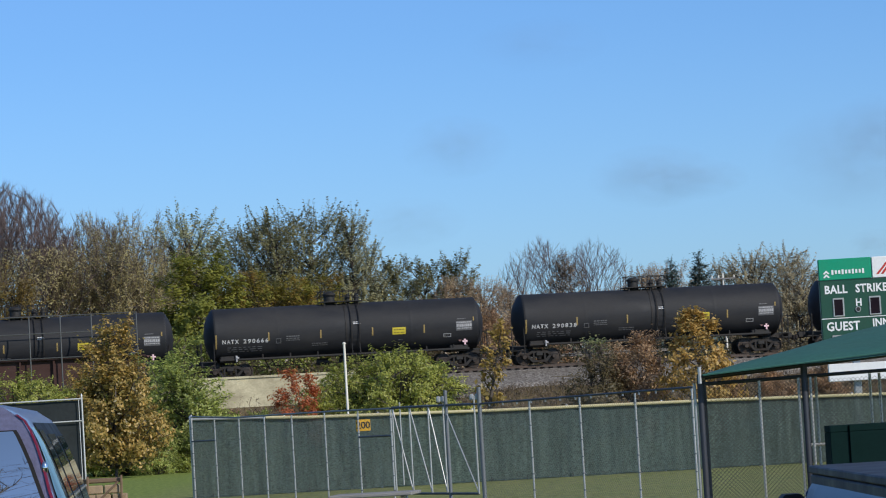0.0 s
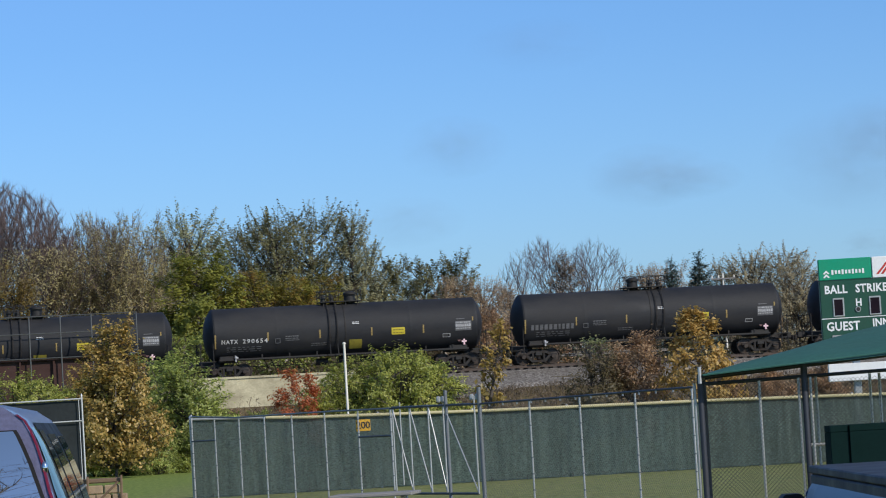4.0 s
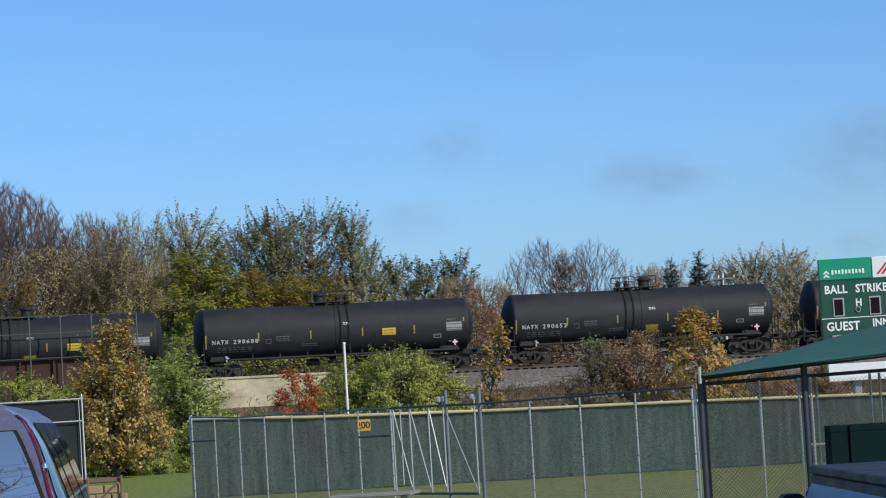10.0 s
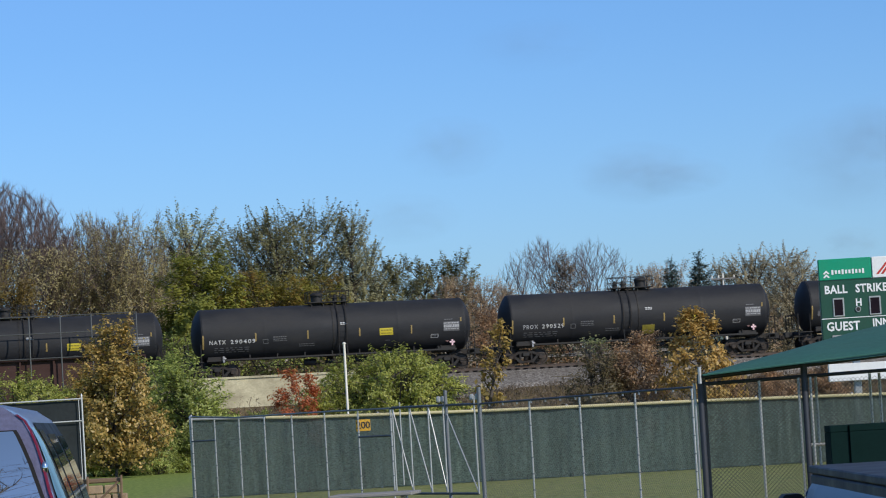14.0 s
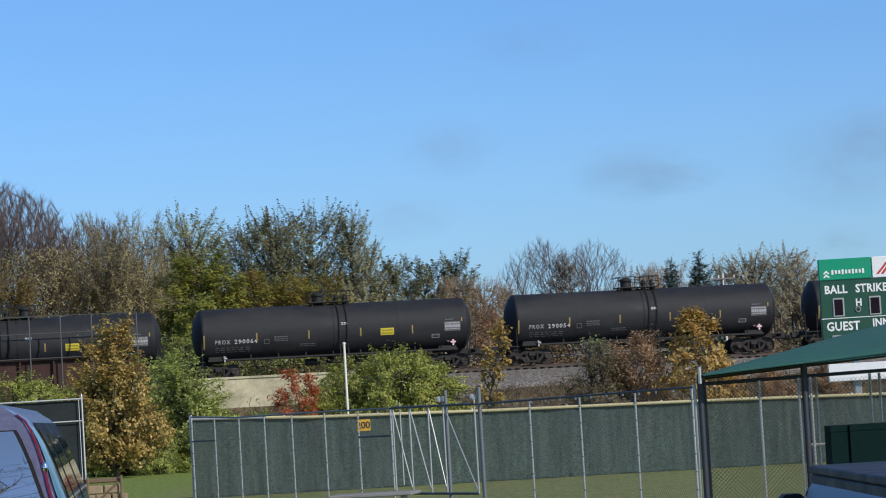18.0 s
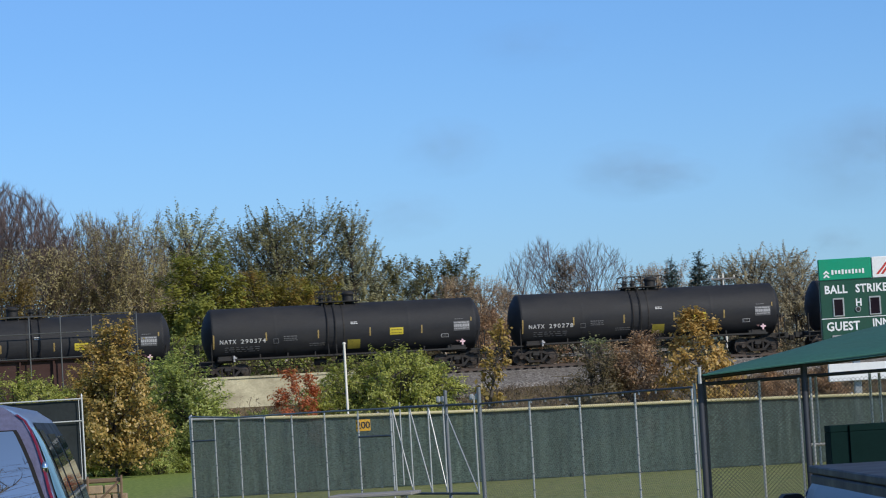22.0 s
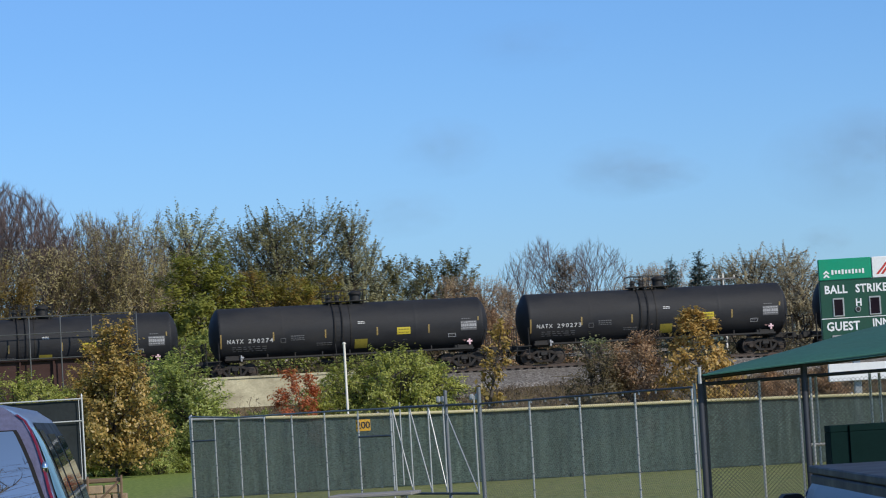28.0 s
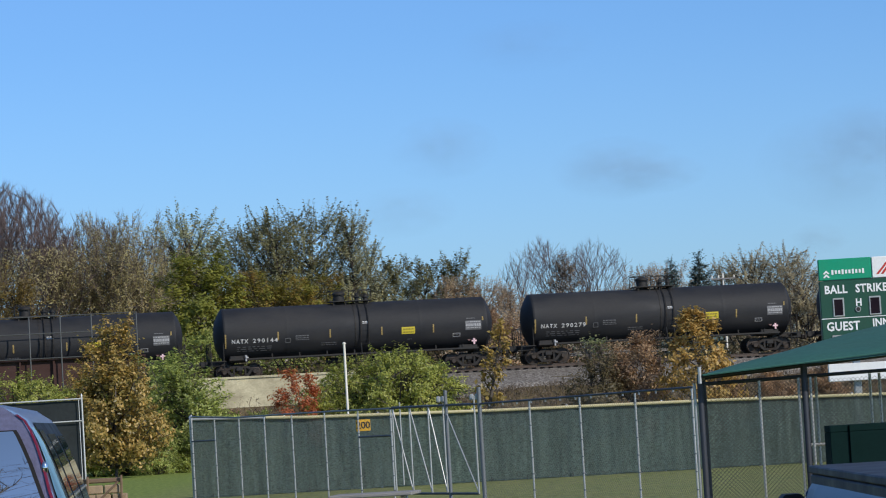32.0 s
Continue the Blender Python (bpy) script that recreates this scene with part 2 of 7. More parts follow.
M["leaf_olive"] = leaf_material("olive_green_leaves", [(0.135, 0.135, 0.078), (0.290, 0.280, 0.160), (0.470, 0.445, 0.265)], 0.45, 0.26)
M["leaf_silver"] = leaf_material("silver_green_leaves", [(0.164, 0.171, 0.103), (0.328, 0.341, 0.205), (0.519, 0.526, 0.328)], 0.45, 0.26)
M["leaf_yellowgreen"] = leaf_material("yellow_green_leaves", [(0.090, 0.105, 0.022), (0.210, 0.218, 0.040), (0.340, 0.315, 0.062)], 0.45, 0.26)
M["leaf_brown"] = leaf_material("brown_leaves", [(0.152, 0.100, 0.064), (0.345, 0.230, 0.135), (0.550, 0.380, 0.230)])
M["leaf_mixed"] = leaf_material("turning_leaves", [(0.077, 0.094, 0.017), (0.199, 0.193, 0.033), (0.259, 0.182, 0.044), (0.232, 0.127, 0.044)], 0.45, 0.28)
M["leaf_tan"] = leaf_material("tan_olive_leaves", [(0.172, 0.159, 0.103), (0.352, 0.310, 0.200), (0.531, 0.448, 0.290)], 0.45, 0.26)
M["leaf_grey"] = leaf_material("grey_brown_needles", [(0.13, 0.108, 0.08), (0.23, 0.19, 0.145), (0.31, 0.26, 0.20)], 0.2, 0.26)
M["leaf_shrub"] = leaf_material("shrub_green_leaves", [(0.112, 0.135, 0.036), (0.268, 0.305, 0.078), (0.480, 0.495, 0.142)], 0.45, 0.35)
M["leaf_dusk"] = leaf_material("dark_olive_brown_leaves", [(0.075, 0.068, 0.036), (0.150, 0.122, 0.064), (0.250, 0.185, 0.100)])
M["leaf_sapling"] = leaf_material("olive_gold_leaves", [(0.13, 0.10, 0.03), (0.31, 0.225, 0.065), (0.47, 0.32, 0.10)])
M["leaf_pale"] = leaf_material("pale_green_leaves", [(0.16, 0.18, 0.08), (0.30, 0.31, 0.15)])
M["leaf_thin"] = leaf_material("thin_olive_brown_leaves", [(0.160, 0.140, 0.072), (0.305, 0.262, 0.125), (0.430, 0.365, 0.170)], 0.45, 0.26)
M["leaf_rustthin"] = leaf_material("pale_rust_leaves", [(0.200, 0.150, 0.095), (0.380, 0.290, 0.185), (0.540, 0.420, 0.270)], 0.45, 0.26)
M["leaf_orange"] = leaf_material("orange_leaves", [(0.107, 0.076, 0.024), (0.224, 0.158, 0.046), (0.283, 0.222, 0.065)], 0.45, 0.26)
M["leaf_red"] = leaf_material("brick_red_leaves", [(0.170, 0.062, 0.030), (0.430, 0.130, 0.060), (0.500, 0.260, 0.085)])
M["leaf_under"] = leaf_material("undergrowth_leaves", [(0.05, 0.042, 0.024), (0.10, 0.085, 0.045), (0.145, 0.12, 0.065)])
M["leaf_conifer"] = leaf_material("conifer_needles", [(0.031, 0.055, 0.055), (0.072, 0.110, 0.099), (0.119, 0.162, 0.150)], 0.15, 0.26)
M["weed"] = leaf_material("dry_weeds", [(0.075, 0.055, 0.038), (0.14, 0.105, 0.072), (0.20, 0.155, 0.105)], 0.3)


# ---- mesh helpers ----
class Shape:
    """Collects vertices and faces of one mesh."""

    def __init__(self):
        self.v, self.f = [], []

    def add(self, verts, faces):
        k = len(self.v)
        self.v += [tuple(p) for p in verts]
        self.f += [tuple(i + k for i in f) for f in faces]
        return self

    def box(self, c, s, m=None, bev=0.0):
        x, y, z = (d / 2 for d in s)
        if bev <= 0:
            vs = [Vector((sx * x, sy * y, sz * z)) for sz in (-1, 1) for sy in (-1, 1) for sx in (-1, 1)]
            fs = [(0, 2, 3, 1), (4, 5, 7, 6), (0, 1, 5, 4), (2, 6, 7, 3), (0, 4, 6, 2), (1, 3, 7, 5)]
        else:
            b = min(bev, x * 0.9, y * 0.9, z * 0.9)
            bm = bmesh.new()
            bmesh.ops.create_cube(bm, size=1)
            for v in bm.verts:
                v.co = Vector((v.co.x * s[0], v.co.y * s[1], v.co.z * s[2]))
            bmesh.ops.bevel(bm, geom=bm.edges[:], offset=b, segments=1, affect="EDGES")
            bm.verts.index_update()
            vs = [v.co.copy() for v in bm.verts]
            fs = [tuple(v.index for v in f.verts) for f in bm.faces]
            bm.free()
        if m is not None:
            vs = [m @ p for p in vs]
        c = Vector(c)
        return self.add([p + c for p in vs], fs)

    def tube(self, p0, p1, r0, r1=None, n=8, caps=True):
        p0, p1 = Vector(p0), Vector(p1)
        r1 = r0 if r1 is None else r1
        d = (p1 - p0).normalized()
        a = d.orthogonal().normalized()
        b = d.cross(a)
        vs = []
        for p, r in ((p0, r0), (p1, r1)):
            for i in range(n):
                t = 2 * math.pi * i / n
                vs.append(p + (a * math.cos(t) + b * math.sin(t)) * r)
        fs = [(i, (i + 1) % n, n + (i + 1) % n, n + i) for i in range(n)]
        if caps:
            fs += [tuple(range(n - 1, -1, -1)), tuple(range(n, 2 * n))]
        return self.add(vs, fs)

    def path(self, pts, r, n=6):
        for a, b in zip(pts, pts[1:]):
            self.tube(a, b, r, r, n)
        return self

    def lathe(self, prof, axis="x", n=32, c=(0, 0, 0), caps=True):
        """prof: (along, radius) pairs."""
        vs = []
        for a, r in prof:
            for i in range(n):
                t = 2 * math.pi * i / n
                u, w = r * math.cos(t), r * math.sin(t)
                vs.append({"x": (a, u, w), "y": (w, a, u), "z": (u, w, a)}[axis])
        k = len(prof)
        fs = [(j * n + i, j * n + (i + 1) % n, (j + 1) * n + (i + 1) % n, (j + 1) * n + i) for j in range(k - 1) for i in range(n)]
        if caps:
            fs += [tuple(range(n - 1, -1, -1)), tuple(range((k - 1) * n, k * n))]
        c = Vector(c)
        return self.add([Vector(p) + c for p in vs], fs)

    def slab(self, outline, y0, y1, plane="xz"):
        """A flat outline pulled through a thickness."""
        k = len(outline)
        vs = []
        for y in (y0, y1):
            for a, b in outline:
                vs.append({"xz": (a, y, b), "xy": (a, b, y), "yz": (y, a, b)}[plane])
        fs = [tuple(range(k - 1, -1, -1)), tuple(range(k, 2 * k))]
        fs += [(i, (i + 1) % k, k + (i + 1) % k, k + i) for i in range(k)]
        return self.add(vs, fs)

    def mesh(self, name, smooth=0):
        me = bpy.data.meshes.new(name)
        me.from_pydata(self.v, [], self.f)
        if smooth:
            me.shade_smooth()
            me.set_sharp_from_angle(angle=radians(smooth))
        me.update()
        return me


def part(name, shape, material, parent=None, label="", smooth=0, at=None):
    """Links a shape as one mesh object under a thing or a part."""
    me = shape.mesh(name, smooth) if isinstance(shape, Shape) else shape
    if not me.materials:
        me.materials.append(material)
    ob = new(name, me)
    if parent is not None:
        ob.parent = parent
    if at is not None:
        ob.matrix_basis = at
    if label:
        ob["label"] = label
    return ob


def thing(name, label, category, m=None, group="", kind=""):
    ob = new(name)
    ob.empty_display_size = 0.2
    if m is not None:
        ob.matrix_basis = m
    return tagged(ob, label, category, group, kind)


def text_mesh(body, size, material, name="lettering", bold=0.0, spacing=1.0):
    """Flat lettering in the xz plane, facing -y, its lower left corner at the origin."""
    cu = bpy.data.curves.new(name, "FONT")
    cu.body, cu.size, cu.offset, cu.space_character = body, size, bold, spacing
    cu.resolution_u = 2
    ob = bpy.data.objects.new(name, cu)
    me = bpy.data.meshes.new_from_object(ob)
    bpy.data.objects.remove(ob)
    bpy.data.curves.remove(cu)
    me.transform(Matrix.Rotation(radians(90), 4, "X"))
    me.materials.clear()
    me.materials.append(material)
    me.name = name
    return me


# ---- the railway line ----
THETA = radians(9.733)
GRADE = -0.00487
LINE = Vector((0.0, 185.17, 4.224))         # rail level, in front of the eye
U = Vector((math.cos(THETA), math.sin(THETA), 0))
W = Vector((-math.sin(THETA), math.cos(THETA), 0))   # away from the eye


def on_line(s, d=0.0, z=0.0):
    """A point s metres along the track, d metres beyond its centre, z above the rails."""
    return LINE + U * s + W * d + Vector((0, 0, GRADE * s + z))


def line_pose(s, d=0.0, z=0.0):
    return Matrix.Translation(on_line(s, d, z)) @ Matrix.Rotation(THETA, 4, "Z") @ Matrix.Rotation(-math.atan(GRADE), 4, "Y")


UNDERPASS = (-46.0, -18.6)


def ground_height(s, d):
    """The ground's height: level fields, with the railway bank across them."""
    top = LINE.z + GRADE * max(-900, min(900, s)) - 0.75
    if d < 0:
        k = (d + 15.5) / 11.5
    else:
        k = (18 - d) / 13.0
    k = max(0.0, min(1.0, k))
    k = k * k * (3 - 2 * k)
    base = 0.0 if d < 0 else min(2.0, d * 0.05)
    h = base + (top - base) * k
    a, b = UNDERPASS
    if a - 1 < s < b + 1 and -30 < d < 30:
        h = min(h, 0.2)
    if d < -4.1 and s < -1:
        k = max(0.0, min(1.0, (-1 - s) / 4.0))
        h = h * (1 - k) + min(h, 0.8) * k
    return h


def steps(a, b, fine_a, fine_b, fine, growth=1.35):
    xs = list(np.arange(fine_a, fine_b + 1e-6, fine))
    st = fine
    while xs[-1] < b:
        st *= growth
        xs.append(min(b, xs[-1] + st))
    st = fine
    while xs[0] > a:
        st *= growth
        xs.insert(0, max(a, xs[0] - st))
    return xs


def build_ground():
    ss = steps(-4200, 4200, -60, 60, 1.5)
    ds = steps(-4200, 4200, -190, 24, 1.25)
    vs, fs = [], []
    for d in ds:
        for s in ss:
            h = ground_height(s, d)
            p = LINE + U * s + W * d
            wob = 0.05 * noise.noise(Vector((p.x * 0.25, p.y * 0.25, 0))) if -18 < d < 60 else 0.0
            vs.append((p.x, p.y, h + wob))
    n = len(ss)
    for j in range(len(ds) - 1):
        for i in range(n - 1):
            a = j * n + i
            fs.append((a, a + 1, a + n + 1, a + n))
    sh = Shape()
    sh.v, sh.f = vs, fs
    ob = part("ground", sh, M["ground"], smooth=60)
    tagged(ob, "mown ball-field grass running up to a dry railway bank", "ground", kind="structure")


build_ground()


def build_track():
    bed = Shape()
    half = [(-8.0, -1.75), (-6.4, -1.07), (-4.2, -0.66), (-2.1, -0.28), (2.1, -0.28), (4.6, -1.6)]
    short = [(-3.64, -0.64), (-3.6, -0.6), (-3.0, -0.47), (-2.1, -0.28), (2.1, -0.28), (4.6, -1.6)]
    ss = sorted(list(range(-760, 761, 20)) + [-46.2, -18.3, -6.25, -6.15])
    for s in ss:
        for d, z in (short if -18.4 < s < -6.2 else half):
            bed.v.append(tuple(on_line(s, d, z)))
    for j in range(len(ss) - 1):
        if UNDERPASS[0] - 0.5 < (ss[j] + ss[j + 1]) / 2 < UNDERPASS[1] + 0.5:
            continue
        for i in range(5):
            a = j * 6 + i
            bed.f.append((a, a + 6, a + 7, a + 1))
    ob = part("ballast", bed, M["gravel"])
    tagged(ob, "grey crushed-stone ballast bed under the railway track", "ballast", kind="structure")
    track = thing("railway_track", "single railway track of rusty rails on timber sleepers", "track", kind="structure")
    prof = [(-0.07, -0.17), (0.07, -0.17), (0.07, -0.15), (0.012, -0.13), (0.012, -0.045), (0.036, -0.03), (0.036, 0), (-0.036, 0), (-0.036, -0.03), (-0.012, -0.045), (-0.012, -0.13), (-0.07, -0.15)]
    for d in (-0.754, 0.754):
        r = Shape()
        for s in (-760, 760):
            for a, z in prof:
                r.v.append(tuple(on_line(s, d + a, z)))
        k = len(prof)
        r.f += [(i, (i + 1) % k, k + (i + 1) % k, k + i) for i in range(k)]
        part("rail", r, M["rail"], track)
    return track


TRACK = build_track()

# ---- tank cars ----
PITCH = 18.2
R_TANK = 1.525
Z_AXIS = 2.638
# places along a car, from its middle
MID = -6.57
HALF = 7.52
HALF_B = 7.82
TRUCK = 6.72


def around(z):
    """The near side of the tank's shell at height z above the rails: y, and the lean of the surface."""
    dz = z - Z_AXIS
    return -math.sqrt(max(0.0, R_TANK ** 2 - dz ** 2)), math.asin(max(-1, min(1, dz / R_TANK)))


def wrap(mesh_or_shape, lift=0.012):
    """Bends flat lettering or a flat panel in the xz plane onto the shell."""
    vs = mesh_or_shape.v if isinstance(mesh_or_shape, Shape) else None
    def bend(x, y, z):
        a = (z - Z_AXIS) / R_TANK
        r = R_TANK + lift - y
        return (x, -r * math.cos(a), Z_AXIS + r * math.sin(a))
    if vs is not None:
        mesh_or_shape.v = [bend(*p) for p in vs]
    else:
        for v in mesh_or_shape.vertices:
            v.co = bend(*v.co)
    return mesh_or_shape


def patch(x0, x1, z0, z1, nz=4, thick=0.006):
    sh = Shape()
    for i in range(nz):
        a, b = z0 + (z1 - z0) * i / nz, z0 + (z1 - z0) * (i + 1) / nz
        sh.add([(x0, 0, a), (x1, 0, a), (x1, 0, b), (x0, 0, b)], [(0, 1, 2, 3)])
    return wrap(sh, 0.014)


def frame_patch(x0, x1, z0, z1, w):
    sh = Shape()
    for a, b, c, d in ((x0, x1, z0, z0 + w), (x0, x1, z1 - w, z1), (x0, x0 + w, z0 + w, z1 - w), (x1 - w, x1, z0 + w, z1 - w)):
        sh.add([(a, 0, c), (b, 0, c), (b, 0, d), (a, 0, d)], [(0, 1, 2, 3)])
    return wrap(sh, 0.014)


def bars_patch(x0, x1, rows, rnd, w=(0.05, 0.16), gap=0.03):
    """Rows of small dashes where the stencilled writing is too small to read. rows: (z, height)."""
    sh = Shape()
    for z, h in rows:
        x = x0
        while x < x1 - 0.03:
            e = min(x1, x + rnd.uniform(*w))
            sh.add([(x, 0, z), (e, 0, z), (e, 0, z + h), (x, 0, z + h)], [(0, 1, 2, 3)])
            x = e + gap
    return wrap(sh, 0.014)


def tank_shape():
    prof = [(-HALF + 0.002, R_TANK - 0.25), (-HALF, R_TANK - 0.02), (-HALF + 0.008, R_TANK + 0.003), (-HALF + 0.03, R_TANK + 0.006), (-HALF + 0.1, R_TANK), (-HALF + 0.3, R_TANK)]
    for ring in (-3.9, 3.9):
        prof += [(ring - 0.2, R_TANK), (ring - 0.03, R_TANK), (ring, R_TANK + 0.004), (ring + 0.03, R_TANK), (ring + 0.2, R_TANK)]
    prof += [(HALF_B - 0.3, R_TANK), (HALF_B - 0.1, R_TANK), (HALF_B - 0.03, R_TANK + 0.006), (HALF_B - 0.008, R_TANK + 0.003), (HALF_B, R_TANK - 0.02), (HALF_B - 0.002, R_TANK - 0.25)]
    return Shape().lathe(prof, "x", 56, (0, 0, Z_AXIS))


def head_shape(sgn):
    """Dished end plate with a tight knuckle where it is welded to the shell."""
    depth = 0.50
    half = HALF if sgn < 0 else HALF_B
    rr = [R_TANK * k for k in (0.013, 0.2, 0.4, 0.55, 0.68, 0.78, 0.86, 0.92, 0.96, 0.985)]
    prof = [(sgn * (half + 0.03 + depth * (1 - (r / R_TANK) ** 2.4)), r) for r in rr] + [(sgn * (half - 0.03), R_TANK * 0.994)]
    return Shape().lathe(prof if sgn < 0 else list(reversed(prof)), "x", 56, (0, 0, Z_AXIS))


def wheelset_shape():
    sh = Shape()
    for sgn in (-1, 1):
        y = sgn * 0.755
        prof = [(-0.09, 0.13), (-0.09, 0.13), (-0.05, 0.16), (-0.02, 0.38), (-0.068, 0.40), (-0.068, 0.457), (0.045, 0.463), (0.05, 0.487), (0.075, 0.487), (0.075, 0.40), (0.02, 0.38), (0.03, 0.16), (0.09, 0.13)]
        if sgn > 0:
            prof = [(-a, r) for a, r in reversed(prof)]
            prof = [(a, r) for a, r in prof]
        sh.lathe([(a if sgn > 0 else -a * 1, r) for a, r in (prof if sgn > 0 else [(-p, q) for p, q in prof])], "y", 14, (0, y, 0))
        # lugs on the plate show the turning
        for k in range(3):
            t = 2 * math.pi * k / 3
            sh.box((0.27 * math.cos(t), y + sgn * 0.02, 0.27 * math.sin(t)), (0.05, 0.05, 0.05))
    sh.tube((0, -1.06, 0), (0, 1.06, 0), 0.085, n=12)
    for sgn in (-1, 1):
        sh.tube((0, sgn * 1.0, 0), (0, sgn * 1.14, 0), 0.12, n=10)
    return sh


def sideframe_shape(y):
    """Cast side frame: a bowed top member, a sagging tension member and two columns round the springs."""
    sh = Shape()
    top = [(-1.12, 0.50), (-1.12, 0.62), (-0.75, 0.66), (-0.45, 0.80), (0.45, 0.80), (0.75, 0.66), (1.12, 0.62), (1.12, 0.50), (0.72, 0.52), (0.40, 0.66), (-0.40, 0.66), (-0.72, 0.52)]
    sh.slab(top[:6] + top[6:], y - 0.08, y + 0.08)
    low = [(-0.78, 0.52), (-0.62, 0.56), (-0.34, 0.26), (0.34, 0.26), (0.62, 0.56), (0.78, 0.52), (0.42, 0.13), (-0.42, 0.13)]
    sh.slab(low, y - 0.07, y + 0.07)
    for x in (-0.33, 0.33):
        sh.box((x, y, 0.46), (0.10, 0.15, 0.44))
    for x in (-0.89, 0.89):
        sh.box((x, y, 0.47), (0.30, 0.2, 0.2), bev=0.04)
    return sh


def spring_shape(y):
    prof = [(0.28, 0.10)]
    for i in range(5):
        z = 0.29 + i * 0.055
        prof += [(z, 0.12), (z + 0.018, 0.16), (z + 0.036, 0.12)]
    return Shape().lathe(prof, "z", 12, (0, y, 0))


def platform_shape():
    sh = Shape()
    top = Z_AXIS + R_TANK
    sh.box((0, 0, top + 0.10), (2.45, 1.5, 0.05))
    for x in (-1.0, -0.3, 0.3, 1.0):
        for y in (-0.6, 0.6):
            sh.box((x, y, top - 0.02), (0.07, 0.06, 0.24))
    return sh


RAIL_TOP = Z_AXIS + R_TANK + 0.12


def dome_shape():
    top = Z_AXIS + R_TANK - 0.06
    sh = Shape().lathe([(0, 0.33), (0.48, 0.33), (0.49, 0.36), (0.52, 0.36), (0.53, 0.33), (0.56, 0.38), (0.64, 0.38), (0.66, 0.36), (0.71, 0.31), (0.74, 0.18), (0.75, 0.02)], "z", 20, (0, 0, top))
    return sh


def valve_shape():
    top = Z_AXIS + R_TANK - 0.03
    return Shape().lathe([(0, 0.13), (0.3, 0.13), (0.32, 0.18), (0.38, 0.18), (0.40, 0.10), (0.55, 0.09), (0.57, 0.02)], "z", 12, (0, 0, top))


def ladder_shape():
    """Side ladder that follows the shell from the platform to the running board."""
    sh = Shape()
    for x in (-0.23, 0.23):
        pts = []
        for i in range(12):
            a = radians(84 - i * 10.5)
            r = R_TANK + 0.10
            pts.append((x, -r * math.cos(a), Z_AXIS + r * math.sin(a)))
        pts.append((x, -R_TANK - 0.08, 1.18))
        sh.path(pts, 0.03, 6)
    for i in range(10):
        a = radians(60 - i * 10.5)
        r = R_TANK + 0.10
        sh.tube((-0.23, -r * math.cos(a), Z_AXIS + r * math.sin(a)), (0.23, -r * math.cos(a), Z_AXIS + r * math.sin(a)), 0.005, n=4)
    return sh


def strap_shape():
    """A hoop that hugs the shell beside the ladder."""
    sh = Shape()
    w = 0.035
    pts = []
    for i in range(15):
        a = radians(86 - i * 9.5)
        pts.append((math.cos(a), math.sin(a)))
    for c, s in pts:
        for rr in (R_TANK - 0.02, R_TANK + 0.03):
            for x in (-w, w):
                sh.v.append((x, -rr * c, Z_AXIS + rr * s))
    for k in range(0, 4 * len(pts) - 4, 4):
        sh.f += [(k + 2, k + 3, k + 7, k + 6), (k, k + 4, k + 5, k + 1), (k, k + 2, k + 6, k + 4), (k + 1, k + 5, k + 7, k + 3)]
    return sh


def end_sill_shape(sgn):
    sh = Shape()
    sh.box((sgn * 7.9, 0, 0.98), (2.0, 0.42, 0.34), bev=0.03)                 # stub sill
    sh.box((sgn * 8.35, 0, 1.02), (0.10, 2.7, 0.22), bev=0.02)                # end beam
    sh.box((sgn * 7.95, -1.2, 1.10), (0.9, 0.42, 0.05))                       # end platform
    sh.box((sgn * 7.95, 1.2, 1.10), (0.9, 0.42, 0.05))
    return sh


def end_rail_shape(sgn):
    sh = Shape()
    for y in (-1.33, 1.33):
        for xx in (8.36, 7.62 if sgn < 0 else 8.0):
            sh.tube((sgn * xx, y, 0.55), (sgn * xx, y, 2.2), 0.032, n=6)
        for z in (0.58, 0.85):
            sh.tube((sgn * 8.36, y, z), (sgn * 7.62, y, z), 0.018, n=6)
    sh.tube((sgn * 8.36, -1.33, 2.13), (sgn * 8.36, 1.33, 2.13), 0.02, n=6)
    for y in (-0.55, 0.1, 0.7):
        sh.tube((sgn * 8.36, y, 1.1), (sgn * 8.36, y, 2.13), 0.018, n=6)
    return sh


def coupler_shape(sgn):
    sh = Shape()
    sh.box((sgn * 8.75, 0, 0.84), (0.55, 0.16, 0.16), bev=0.03)
    sh.box((sgn * 9.02, 0.03 * sgn, 0.84), (0.20, 0.34, 0.30), bev=0.06)
    sh.path([(sgn * 8.45, -0.35, 0.85), (sgn * 8.6, -0.38, 0.55), (sgn * 8.85, -0.36, 0.42), (sgn * 9.1, -0.3, 0.55)], 0.03, 6)
    return sh


def running_board_shape():
    sh = Shape()
    sh.box((0, -1.30, 1.16), (14.6, 0.10, 0.09))
    sh.box((0, -1.02, 1.20), (14.6, 0.5, 0.03))
    for i in range(9):
        x = -6.4 + i * 1.6
        sh.box((x, -1.15, 1.27), (0.06, 0.12, 0.30))
    return sh


def skid_shape():
    sh = Shape()
    sh.lathe([(0, 0.30), (0.18, 0.30), (0.20, 0.22), (0.42, 0.18), (0.46, 0.10)], "z", 14, (0, 0, 0.72))
    sh.box((0, 0, 1.16), (1.2, 0.9, 0.14), bev=0.03)
    return sh


